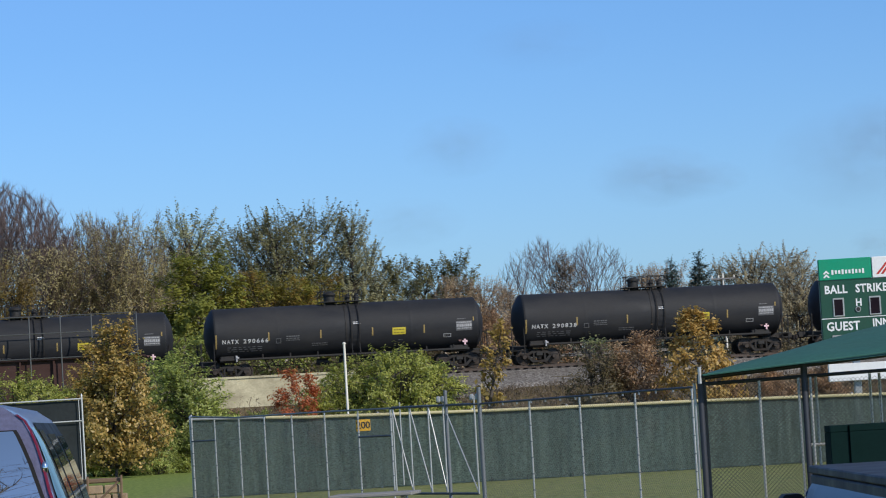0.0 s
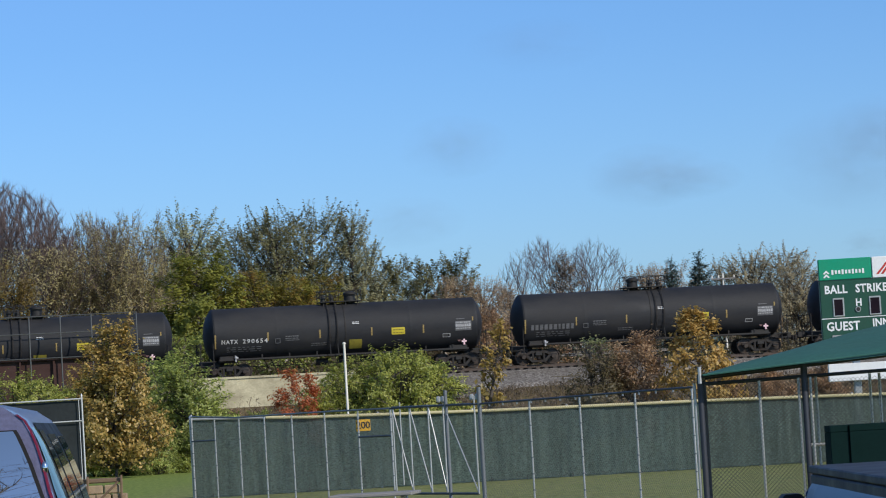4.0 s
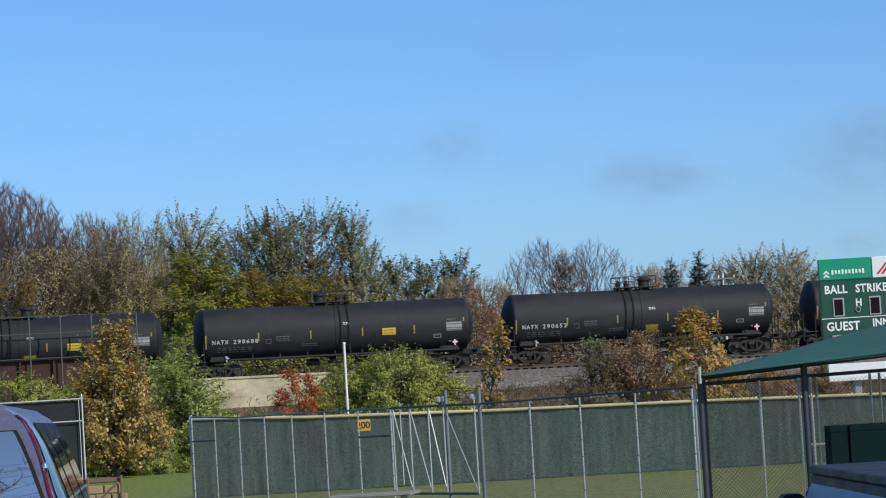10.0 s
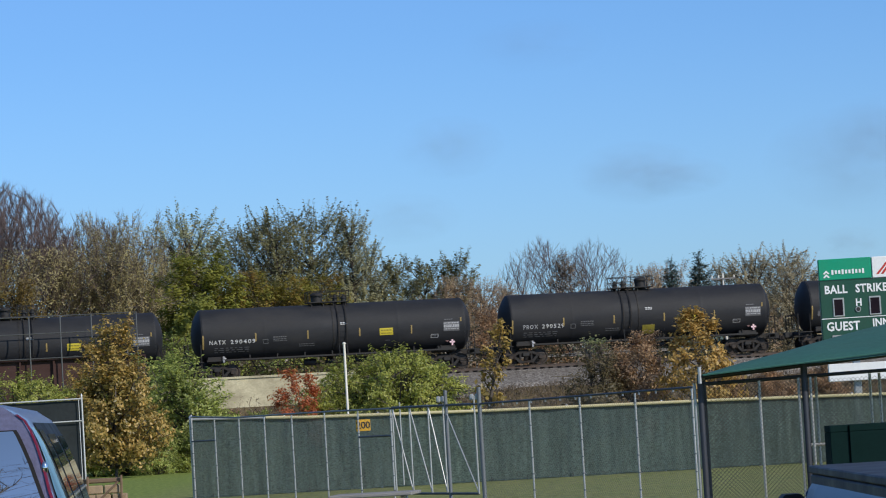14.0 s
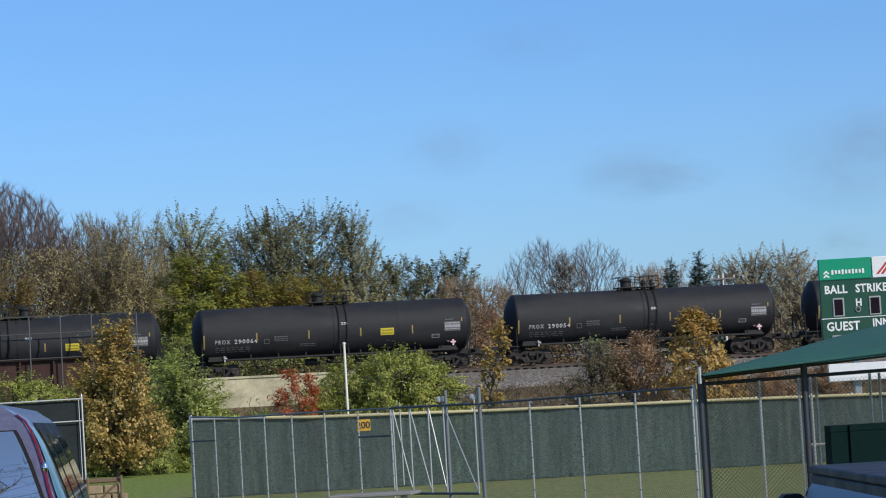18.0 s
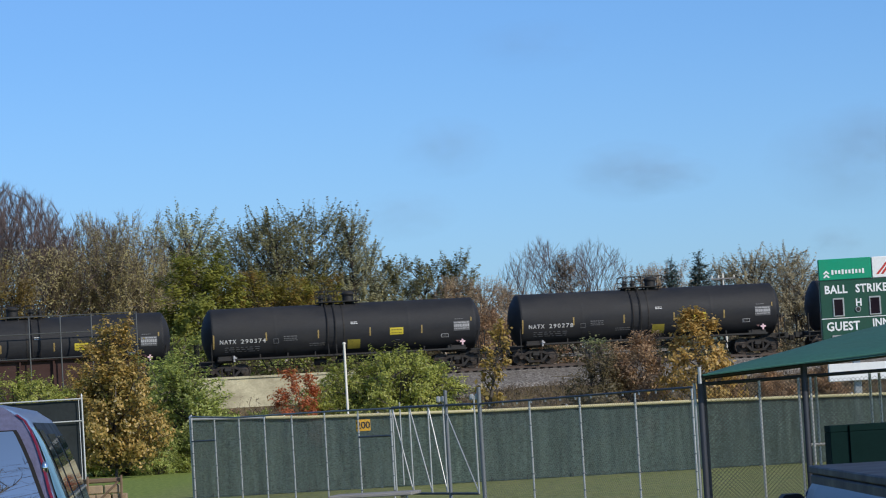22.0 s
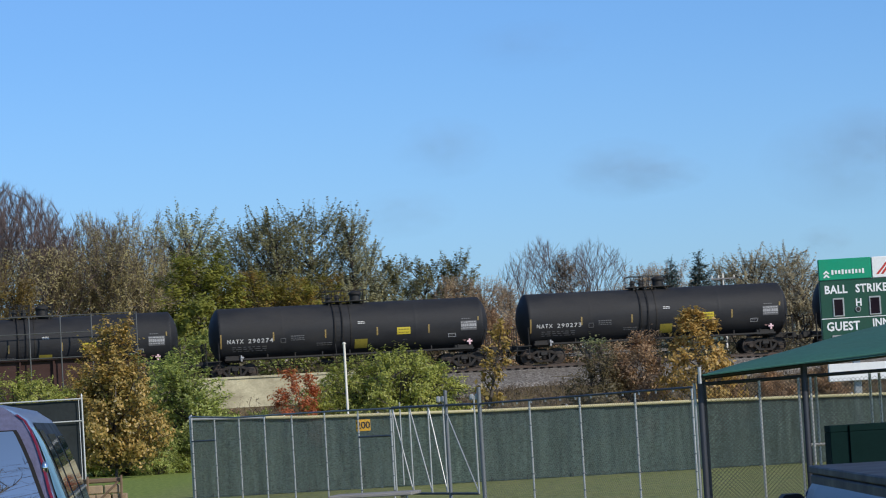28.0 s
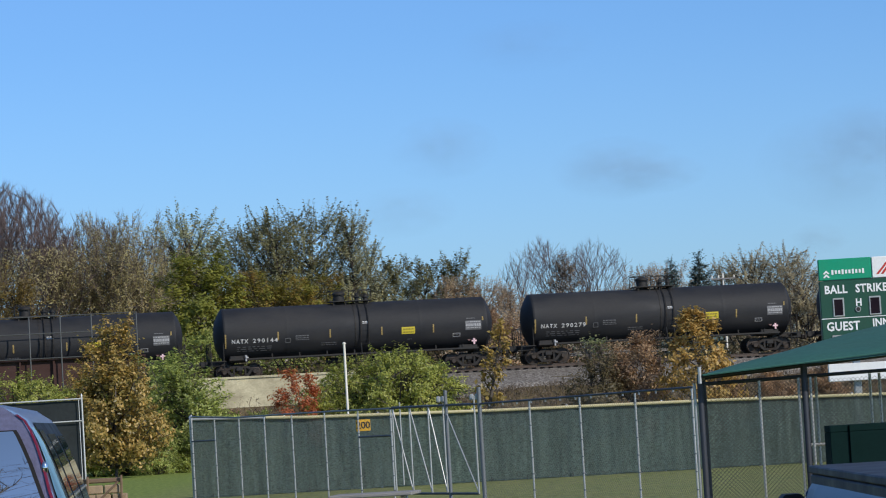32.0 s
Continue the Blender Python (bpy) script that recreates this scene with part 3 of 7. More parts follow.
def brake_rig_shape():
    sh = Shape()
    sh.tube((-1.6, -0.55, 0.82), (-0.9, -0.55, 0.82), 0.2, n=12)
    sh.tube((1.0, -0.5, 0.85), (2.1, -0.5, 0.85), 0.17, n=12)
    sh.tube((-5.4, -0.45, 0.72), (5.4, -0.45, 0.72), 0.02, n=6)
    for x in (-4.7, -4.3, 4.3, 4.7):
        sh.tube((x, -0.9, 1.15), (x + 0.35, -0.6, 0.55), 0.035, n=6)
    return sh


def lamp_marker_shape():
    sh = Shape()
    sh.box((0, -0.02, 0.06), (0.10, 0.05, 0.34), bev=0.01)
    sh.box((0, -0.02, 0.09), (0.30, 0.05, 0.10), bev=0.01)
    return sh


def diamond_shape(r):
    sh = Shape()
    sh.slab([(-r, 0), (0, -r), (r, 0), (0, r)], -0.012, 0.0)
    return sh


TM = {}


def tank_meshes():
    rnd = random.Random(5)
    def keep(key, shape, mat, smooth=0):
        me = shape.mesh(key, smooth) if isinstance(shape, Shape) else shape
        me.materials.clear()
        me.materials.append(M[mat])
        TM[key] = me
    keep("tank", tank_shape(), "tank", 30)
    keep("head_l", head_shape(-1), "tank", 40)
    keep("head_r", head_shape(1), "tank", 40)
    keep("wheelset", wheelset_shape(), "wheel", 35)
    keep("side_near", sideframe_shape(-1.0), "truck")
    keep("side_far", sideframe_shape(1.0), "truck")
    keep("spring_near", spring_shape(-1.0), "truck", 50)
    keep("bolster", Shape().box((0, 0, 0.62), (0.42, 2.3, 0.26), bev=0.04).box((0, 0, 0.82), (0.7, 0.7, 0.2), bev=0.03), "iron")
    keep("platform", platform_shape(), "iron")
    keep("rail_post", Shape().tube((0, 0, 0), (0, 0, 0.62), 0.022, n=6), "iron")
    keep("rail_bar", Shape().tube((0, 0, 0), (1.1, 0, 0), 0.02, n=6), "iron")
    keep("rail_end", Shape().tube((0, -0.72, 0), (0, 0.72, 0), 0.02, n=6), "iron")
    keep("dome", dome_shape(), "iron", 40)
    keep("valve", valve_shape(), "iron", 40)
    keep("ladder", ladder_shape(), "iron")
    keep("strap", strap_shape(), "iron")
    for sgn, key in ((-1, "l"), (1, "r")):
        keep("sill_" + key, end_sill_shape(sgn), "iron")
        keep("end_rail_" + key, end_rail_shape(sgn), "iron")
        keep("coupler_" + key, coupler_shape(sgn), "truck")
    keep("saddle", Shape().box((0, 0, 1.2), (1.1, 2.3, 0.36), bev=0.05), "iron")
    keep("board", running_board_shape(), "iron")
    keep("outlet", skid_shape(), "iron", 40)
    keep("brake", brake_rig_shape(), "iron", 40)
    keep("marker_white", lamp_marker_shape(), "pink")
    keep("placard", diamond_shape(0.24), "soiled_red")
    keep("bracket", Shape().box((0, 0, 0.06), (0.09, 0.08, 0.36), bev=0.015).box((0.05, -0.03, 0.10), (0.18, 0.1, 0.10), bev=0.02), "faded")
    # markings; x measured from the middle of the car
    keep("stripe_tall", patch(-0.036, 0.036, 1.78, 2.62, 8), "amber")
    keep("stripe", patch(-0.036, 0.036, 2.16, 2.64, 5), "amber")
    keep("panel", patch(-0.39, 0.39, 2.15, 2.56, 5), "yellow")
    keep("panel_marks", bars_patch(-0.31, 0.31, [(2.40, 0.07), (2.23, 0.06)], rnd), "olive")
    keep("low_panel", patch(-0.37, 0.37, 1.33, 1.98, 8), "olive")
    keep("stencil_a", frame_patch(-0.15, 0.15, 2.08, 2.36, 0.03), "grey_mark")
    keep("stencil_b", bars_patch(-0.4, 0.4, [(2.32, 0.07), (2.20, 0.06), (2.10, 0.05)], rnd), "grey_mark")
    keep("stencil_c", bars_patch(-0.45, 0.45, [(1.82, 0.06), (1.70, 0.05)], rnd), "grey_mark")
    keep("stencil_d", bars_patch(-1.0, 1.0, [(1.80, 0.05), (1.66, 0.06), (1.52, 0.05)], rnd, (0.1, 0.4), 0.12), "grey_mark")
    keep("stencil_white", bars_patch(-0.22, 0.22, [(2.97, 0.045), (2.88, 0.05)], rnd), "white")
    keep("grid", patch(-0.47, 0.47, 2.20, 2.75, 6), "grey_mark")
    keep("grid_marks", bars_patch(-0.44, 0.44, [(2.64, 0.06), (2.42, 0.16), (2.30, 0.06)], rnd, (0.04, 0.11), 0.035), "faded")
    keep("grid_head", bars_patch(-0.4, 0.1, [(2.86, 0.05)], rnd), "grey_mark")
    keep("tag", frame_patch(-0.22, 0.22, 1.83, 2.06, 0.03), "faded")
    keep("tag_marks", bars_patch(-0.14, 0.14, [(1.93, 0.06)], rnd), "grey_mark")
    keep("stencil_e", bars_patch(-0.15, 0.15, [(1.80, 0.04)], rnd), "grey_mark")


tank_meshes()

CARS = []
# painted number, whether it can be read and how the fittings lie: 1 railing first, 2 dome first; patch: a soiled panel low on the shell
FLEET = {
    -2: ("", 2, 0), -1: ("", 2, 0), 0: ("NATX 290666", 2, 0), 1: ("NATX 290838", 2, 0), 2: ("NATX 290073", 2, 0), 3: ("NATX 290087", 1, 1),
    4: ("NATX 290654", 1, 1), 5: ("", 2, 0), 6: ("NATX 290674", 1, 1), 7: ("NATX 290866", 1, 1), 8: ("NATX 290641", 1, 1),
    9: ("NATX 290703", 1, 1), 10: ("NATX 290688", 2, 0), 11: ("NATX 290652", 1, 1), 12: ("PROX 290559", 1, 0), 13: ("PROX 290477", 2, 0),
    14: ("NATX 290409", 2, 0), 15: ("PROX 290529", 1, 1), 16: ("", 1, 1), 17: ("PROX 290562", 1, 0), 18: ("PROX 290064", 2, 0),
    19: ("PROX 290054", 2, 0), 20: ("NATX 290831", 2, 0), 21: ("NATX 290682", 2, 0), 22: ("NATX 290374", 1, 1), 23: ("NATX 290278", 1, 1),
    24: ("NATX 290823", 2, 0), 25: ("NATX 290521", 2, 0), 26: ("NATX 290449", 1, 1), 27: ("NATX 290378", 1, 1), 28: ("NATX 290274", 1, 1),
    29: ("NATX 290273", 1, 1), 30: ("NATX 290464", 1, 1), 31: ("NATX 290732", 2, 0), 32: ("NATX 290144", 2, 0), 33: ("NATX 290279", 2, 0),
    34: ("", 2, 0), 35: ("", 1, 1),
}
FADED = {6, 9, 13, 17, 24, 31, 15}


def tank_car(n):
    number, fit, low = FLEET[n]
    label = "black railway tank car with yellow panel" + (" and a soiled lower patch" if low else " on rusty trucks")
    car = thing("tank_car", label, "tank car", line_pose(n * PITCH), "tank cars of the train")
    def p(name, key, x=0.0, y=0.0, z=0.0, parent=car, label="", rz=0.0):
        ob = part(name, TM[key], None, parent, label, at=pose(x, y, z, 0, 0, rz))
        if name == "stencil":
            ob["kind"] = "stuff"
        return ob
    tank = p("tank", "tank")
    p("tank_head", "head_l", parent=tank)
    p("tank_head", "head_r", parent=tank)
    p("platform", "platform", 0)
    side = 1 if fit == 1 else -1
    for y in (-0.72, 0.72):
        for x in (-1.2, -0.65, -0.1, 1.2):
            p("railing_post", "rail_post", x * side, y, RAIL_TOP)
        p("railing_bar", "rail_bar", 0.1 if fit == 1 else -1.2, y, RAIL_TOP + 0.61)
        for z in (0.61, 0.31):
            p("railing_bar", "rail_bar", -1.2 if fit == 1 else 0.1, y, RAIL_TOP + z)
    for x in (-1.2, 1.2):
        p("railing_bar", "rail_end", x, 0, RAIL_TOP + 0.61)
    p("dome", "dome", 0.62 * side, label="bolted manway dome")
    p("valve", "valve", -0.45 * side)
    p("valve", "valve", -0.95 * side)
    p("ladder", "ladder", -0.62 * side)
    p("strap", "strap", 0.1)
    p("running_board", "board")
    p("outlet", "outlet")
    p("brake_rigging", "brake")
    for sgn, key in ((-1, "l"), (1, "r")):
        p("saddle", "saddle", sgn * TRUCK)
        p("end_sill", "sill_" + key)
        p("end_handrail", "end_rail_" + key)
        p("coupler", "coupler_" + key)
        truck = p("truck", "bolster", sgn * TRUCK, label="rusty two-axle truck")
        p("side_frame", "side_near", parent=truck)
        p("side_frame", "side_far", parent=truck)
        p("spring", "spring_near", parent=truck)
        for dx in (-0.89, 0.89):
            wheel = p("wheelset", "wheelset", dx, 0, 0.457, truck)
            CARS.append((n, wheel, dx))
    p("bracket", "bracket", -6.35, -1.42, 1.15, label="pale painted bracket")
    # markings on the near side
    p("reflector", "stripe_tall", -14.06 - MID, 0, 0, tank)
    p("reflector", "stripe_tall", 1.02 - MID, 0, 0.35, tank)
    for s in (-11.01, -7.98, -4.95, -1.91):
        p("reflector", "stripe", s - MID, 0, 0, tank)
    p("hazard_panel", "panel", -3.395 - MID, 0, 0, tank, "yellow panel")
    p("stencil", "panel_marks", -3.395 - MID, -0.004, 0, tank)
    if low:
        p("patch_panel", "low_panel", -5.9 - MID, 0, 0, tank, "soiled olive-yellow panel")
    p("stencil", "stencil_a", -10.45 - MID, 0, -0.1, tank)
    p("stencil", "stencil_b", -9.6 - MID, 0, 0, tank)
    p("stencil", "stencil_c", -8.05 - MID, 0, 0, tank)
    p("stencil", "stencil_d", -12.4 - MID, 0, 0, tank)
    p("stencil", "stencil_white", -5.85 - MID, 0, 0, tank, "small white stencil")
    p("stencil", "stencil_e", -3.3 - MID, 0, 0, tank)
    p("consolidated_stencil", "grid", 0.45 - MID, 0, 0, tank, "pale stencil panel")
    p("stencil", "grid_marks", 0.45 - MID, -0.004, 0, tank)
    p("stencil", "grid_head", 0.45 - MID, 0, 0, tank)
    p("stencil_frame", "tag", -0.55 - MID, 0, 0, tank)
    p("stencil", "tag_marks", -0.55 - MID, 0, 0, tank)
    y, lean = around(1.62)
    p("placard", "placard", 0.22 - MID, y - 0.03, 1.80, tank, "soiled red-grey diamond placard")
    p("marker", "marker_white", 0.50 - MID, y - 0.07, 1.48, tank, "pinkish white cross-shaped marker")
    if number:
        mark, digits = number.split(" ")
        start, wide = (-13.72, 2.68) if mark == "NATX" else (-13.44, 2.45)
        pieces = [(mark, 0.0, 0.36, mark != "NATX" or n in FADED), (digits, 0.46, 0.54, n in FADED and mark == "NATX")]
        for body, at_x, share, worn in pieces:
            me = text_mesh(body, 0.345, M["faded"] if worn else M["white"], "lettering", 0.004, 1.3)
            full = max(v.co.x for v in me.vertices)
            for v in me.vertices:
                v.co.x = v.co.x * wide * share / full
                v.co.z += 2.07
            wrap(me)
            part("lettering", me, None, tank, "worn white lettering" if worn else "white painted lettering", at=pose(start + at_x * wide - MID, 0, 0))["kind"] = "stuff"
    else:
        part("lettering", bars_patch(0, 2.6, [(1.98, 0.32)], random.Random(n), (0.12, 0.2), 0.09), M["grey_mark"], tank, at=pose(-13.72 - MID, 0, 0))["kind"] = "stuff"
    return car


TRAIN = {n: tank_car(n) for n in FLEET}


# behind schedule, in metres, every two seconds; and each car's slack in its couplings
LAG = [0.255, 0.320, 0.209, 0.020, -0.177, -0.335, -0.428, -0.446, -0.392, -0.278, -0.124, 0.051, 0.227, 0.389, 0.532, 0.662, 0.801]
SLACK = {12: 0.06, 13: 0.1, 14: -0.05, 15: -0.1, 16: -0.14, 17: -0.16, 18: -0.16, 19: 0.09, 20: 0.11, 21: 0.03, 22: 0.06, 25: -0.12, 8: -0.06}
R_WHEEL = 0.457


def lag(t):
    """How far, in metres, the train runs behind one car length a second."""
    k = min(15, int(t // 2))
    f = (t - 2 * k) / 2
    p = [LAG[max(0, min(16, k + i))] for i in (-1, 0, 1, 2)]
    a, b = (p[2] - p[0]) / 2, (p[3] - p[1]) / 2
    return p[1] * (2 * f ** 3 - 3 * f ** 2 + 1) + a * (f ** 3 - 2 * f ** 2 + f) + p[2] * (3 * f ** 2 - 2 * f ** 3) + b * (f ** 3 - f ** 2)


def train_place(n, t):
    return MID + (n - t) * PITCH + lag(t) + SLACK.get(n, 0.0)


# ---- bridge, abutment ----
def build_bridge():
    a, b = UNDERPASS
    bridge = thing("railway_bridge", "rust-brown plate-girder railway bridge with a fenced walkway", "bridge", kind="structure")
    for d in (-2.75, 2.75):
        g = Shape()
        for s0 in np.arange(a - 0.6, b + 0.6, 2.0):
            s1 = min(b + 0.6, s0 + 2.0)
            for lo, hi, w in ((-1.2, 1.62, 0.03), (1.62, 1.70, 0.5), (-1.28, -1.2, 0.5)):
                p = [on_line(s, d + e, z) for s in (s0, s1) for e in (-w / 2, w / 2) for z in (lo, hi)]
                g.add(p, [(0, 4, 5, 1), (2, 3, 7, 6), (1, 5, 7, 3), (0, 2, 6, 4)])
        part("girder", g, M["rust"], bridge)
        for s in np.arange(a, b + 0.3, 1.9):
            st = Shape()
            m = line_pose(s, d - 0.12 * (1 if d < 0 else -1), 0.2)
            st.box((0, 0, 0), (0.10, 0.24, 2.8))
            part("stiffener", st, M["rust"], bridge, at=m)
    deck = Shape()
    p = [on_line(s, e, z) for s in (a - 0.5, b + 0.5) for e in (-2.7, 2.7) for z in (-0.6, -0.3)]
    deck.add(p, [(0, 4, 5, 1), (2, 3, 7, 6), (1, 5, 7, 3), (0, 2, 6, 4), (0, 1, 3, 2), (4, 6, 7, 5)])
    part("deck", deck, M["rust"], bridge)
    fence = thing("bridge_fence", "grey pipe railing with thin mesh along the bridge walkway", "fence", kind="structure")
    posts = [-18.45, -21.0, -22.75, -24.5, -26.3, -28.1, -29.9, -31.7, -33.5, -35.3, -37.1, -38.9, -40.7, -42.5, -44.3, -46.0]
    for s in posts:
        part("post", Shape().tube((0, 0, -0.5), (0, 0, 4.15), 0.04, n=8), M["wire"], fence, at=line_pose(s, -3.15))
    for z in (4.12, 3.15, 1.75):
        r = Shape().tube(on_line(-46.2, -3.15, z), on_line(-18.4, -3.15, z), 0.03, n=6)
        part("rail", r, M["wire"], fence)
    part("brace", Shape().tube((0, 0, 3.7), (-0.75, 0, 3.7), 0.03, n=6), M["wire"], fence, at=line_pose(-18.45, -3.15))
    # abutment and its wing wall
    for name, s0, s1, d, top, thick in (("wing_wall", -18.4, -6.2, -3.9, 0.02, 0.5), ("abutment_wall", -18.4, -17.8, 0, -0.7, 7.4), ("abutment_wall", -46.6, -46.0, 0, -0.7, 7.4)):
        w = Shape()
        p = [LINE + U * s + W * (d + e) + Vector((0, 0, z)) for s in (s0, s1) for e in (-thick / 2, thick / 2) for z in (-LINE.z - 0.3, top + GRADE * s)]
        w.add(p, [(0, 4, 5, 1), (2, 3, 7, 6), (1, 5, 7, 3), (0, 2, 6, 4), (0, 1, 3, 2), (4, 6, 7, 5)])
        ob = part(name, w, M["concrete"])
        tagged(ob, "stained pale concrete retaining wall beside the track" if name == "wing_wall" else "pale concrete bridge abutment under the girders", "wall", kind="structure")
        if name == "wing_wall":
            cp = Shape()
            p = [LINE + U * s + W * (d + e) + Vector((0, 0, z + GRADE * s)) for s in (s0 - 0.03, s1) for e in (-thick / 2 - 0.08, thick / 2 + 0.08) for z in (top, top + 0.12)]
            cp.add(p, [(0, 4, 5, 1), (2, 3, 7, 6), (1, 5, 7, 3), (0, 2, 6, 4), (0, 1, 3, 2), (4, 6, 7, 5)])
            part("coping", cp, M["concrete"], ob)


build_bridge()


# ---- plants ----
def faces3(v, name, mat):
    """A mesh of loose triangles from an array of shape (n, 3, 3)."""
    n = len(v)
    me = bpy.data.meshes.new(name)
    me.vertices.add(3 * n)
    me.vertices.foreach_set("co", v.reshape(-1).astype(np.float32))
    me.loops.add(3 * n)
    me.loops.foreach_set("vertex_index", np.arange(3 * n, dtype=np.int32))
    me.polygons.add(n)
    me.polygons.foreach_set("loop_start", (np.arange(n) * 3).astype(np.int32))
    me.polygons.foreach_set("loop_total", np.full(n, 3, np.int32))
    me.update(calc_edges=True)
    me.validate()
    me.materials.append(mat)
    return me


def leaves_mesh(pts, size, rng, name, mat, droop=0.0, aspect=0.6, crown=None, fine=False, along=None, stray=0.55):
    """Small folded leaves at the given points; fine: one face each, for far trees. crown: height of the crown's middle, from which leaves face outwards and up."""
    n = len(pts)
    if crown is None:
        a = rng.normal(size=(n, 3))
        a[:, 2] -= droop
        a /= np.linalg.norm(a, axis=1)[:, None]
        b = rng.normal(size=(n, 3))
        b -= (b * a).sum(1)[:, None] * a
        b /= np.linalg.norm(b, axis=1)[:, None]
    else:
        c = pts - np.array([0, 0, crown])
        c /= np.linalg.norm(c, axis=1)[:, None] + 1e-6
        c[:, 2] += 0.35
        c = c + rng.normal(size=(n, 3)) * stray
        c /= np.linalg.norm(c, axis=1)[:, None]
        a = rng.normal(size=(n, 3)) if along is None else along + rng.normal(size=(n, 3)) * 0.6
        a -= (a * c).sum(1)[:, None] * c
        a /= np.linalg.norm(a, axis=1)[:, None]
        b = np.cross(c, a)
    c = np.cross(a, b)
    s = (size * rng.uniform(0.6, 1.35, n))[:, None]
    if fine:
        v = np.stack([pts - a * s * 0.5, pts + a * s * 0.15 + b * s * 0.6 * aspect, pts + a * s * 0.5 - b * s * 0.3 * aspect], 1)
        return faces3(v, name, mat)
    tip, root = pts + a * s * 0.5, pts - a * s * 0.5
    l = pts + b * s * 0.5 * aspect + c * s * 0.10
    r = pts - b * s * 0.5 * aspect + c * s * 0.10
    v = np.stack([root, l, tip, r], 1).reshape(-1, 3)
    me = bpy.data.meshes.new(name)
    me.vertices.add(4 * n)
    me.vertices.foreach_set("co", v.astype(np.float32).ravel())
    me.loops.add(6 * n)
    base = np.arange(n)[:, None] * 4
    me.loops.foreach_set("vertex_index", (base + np.array([[0, 1, 2, 0, 2, 3]])).ravel().astype(np.int32))
    me.polygons.add(2 * n)
    me.polygons.foreach_set("loop_start", (np.arange(2 * n) * 3).astype(np.int32))
    me.polygons.foreach_set("loop_total", np.full(2 * n, 3, np.int32))
    me.update(calc_edges=True)
    me.validate()
    me.materials.append(mat)
    return me


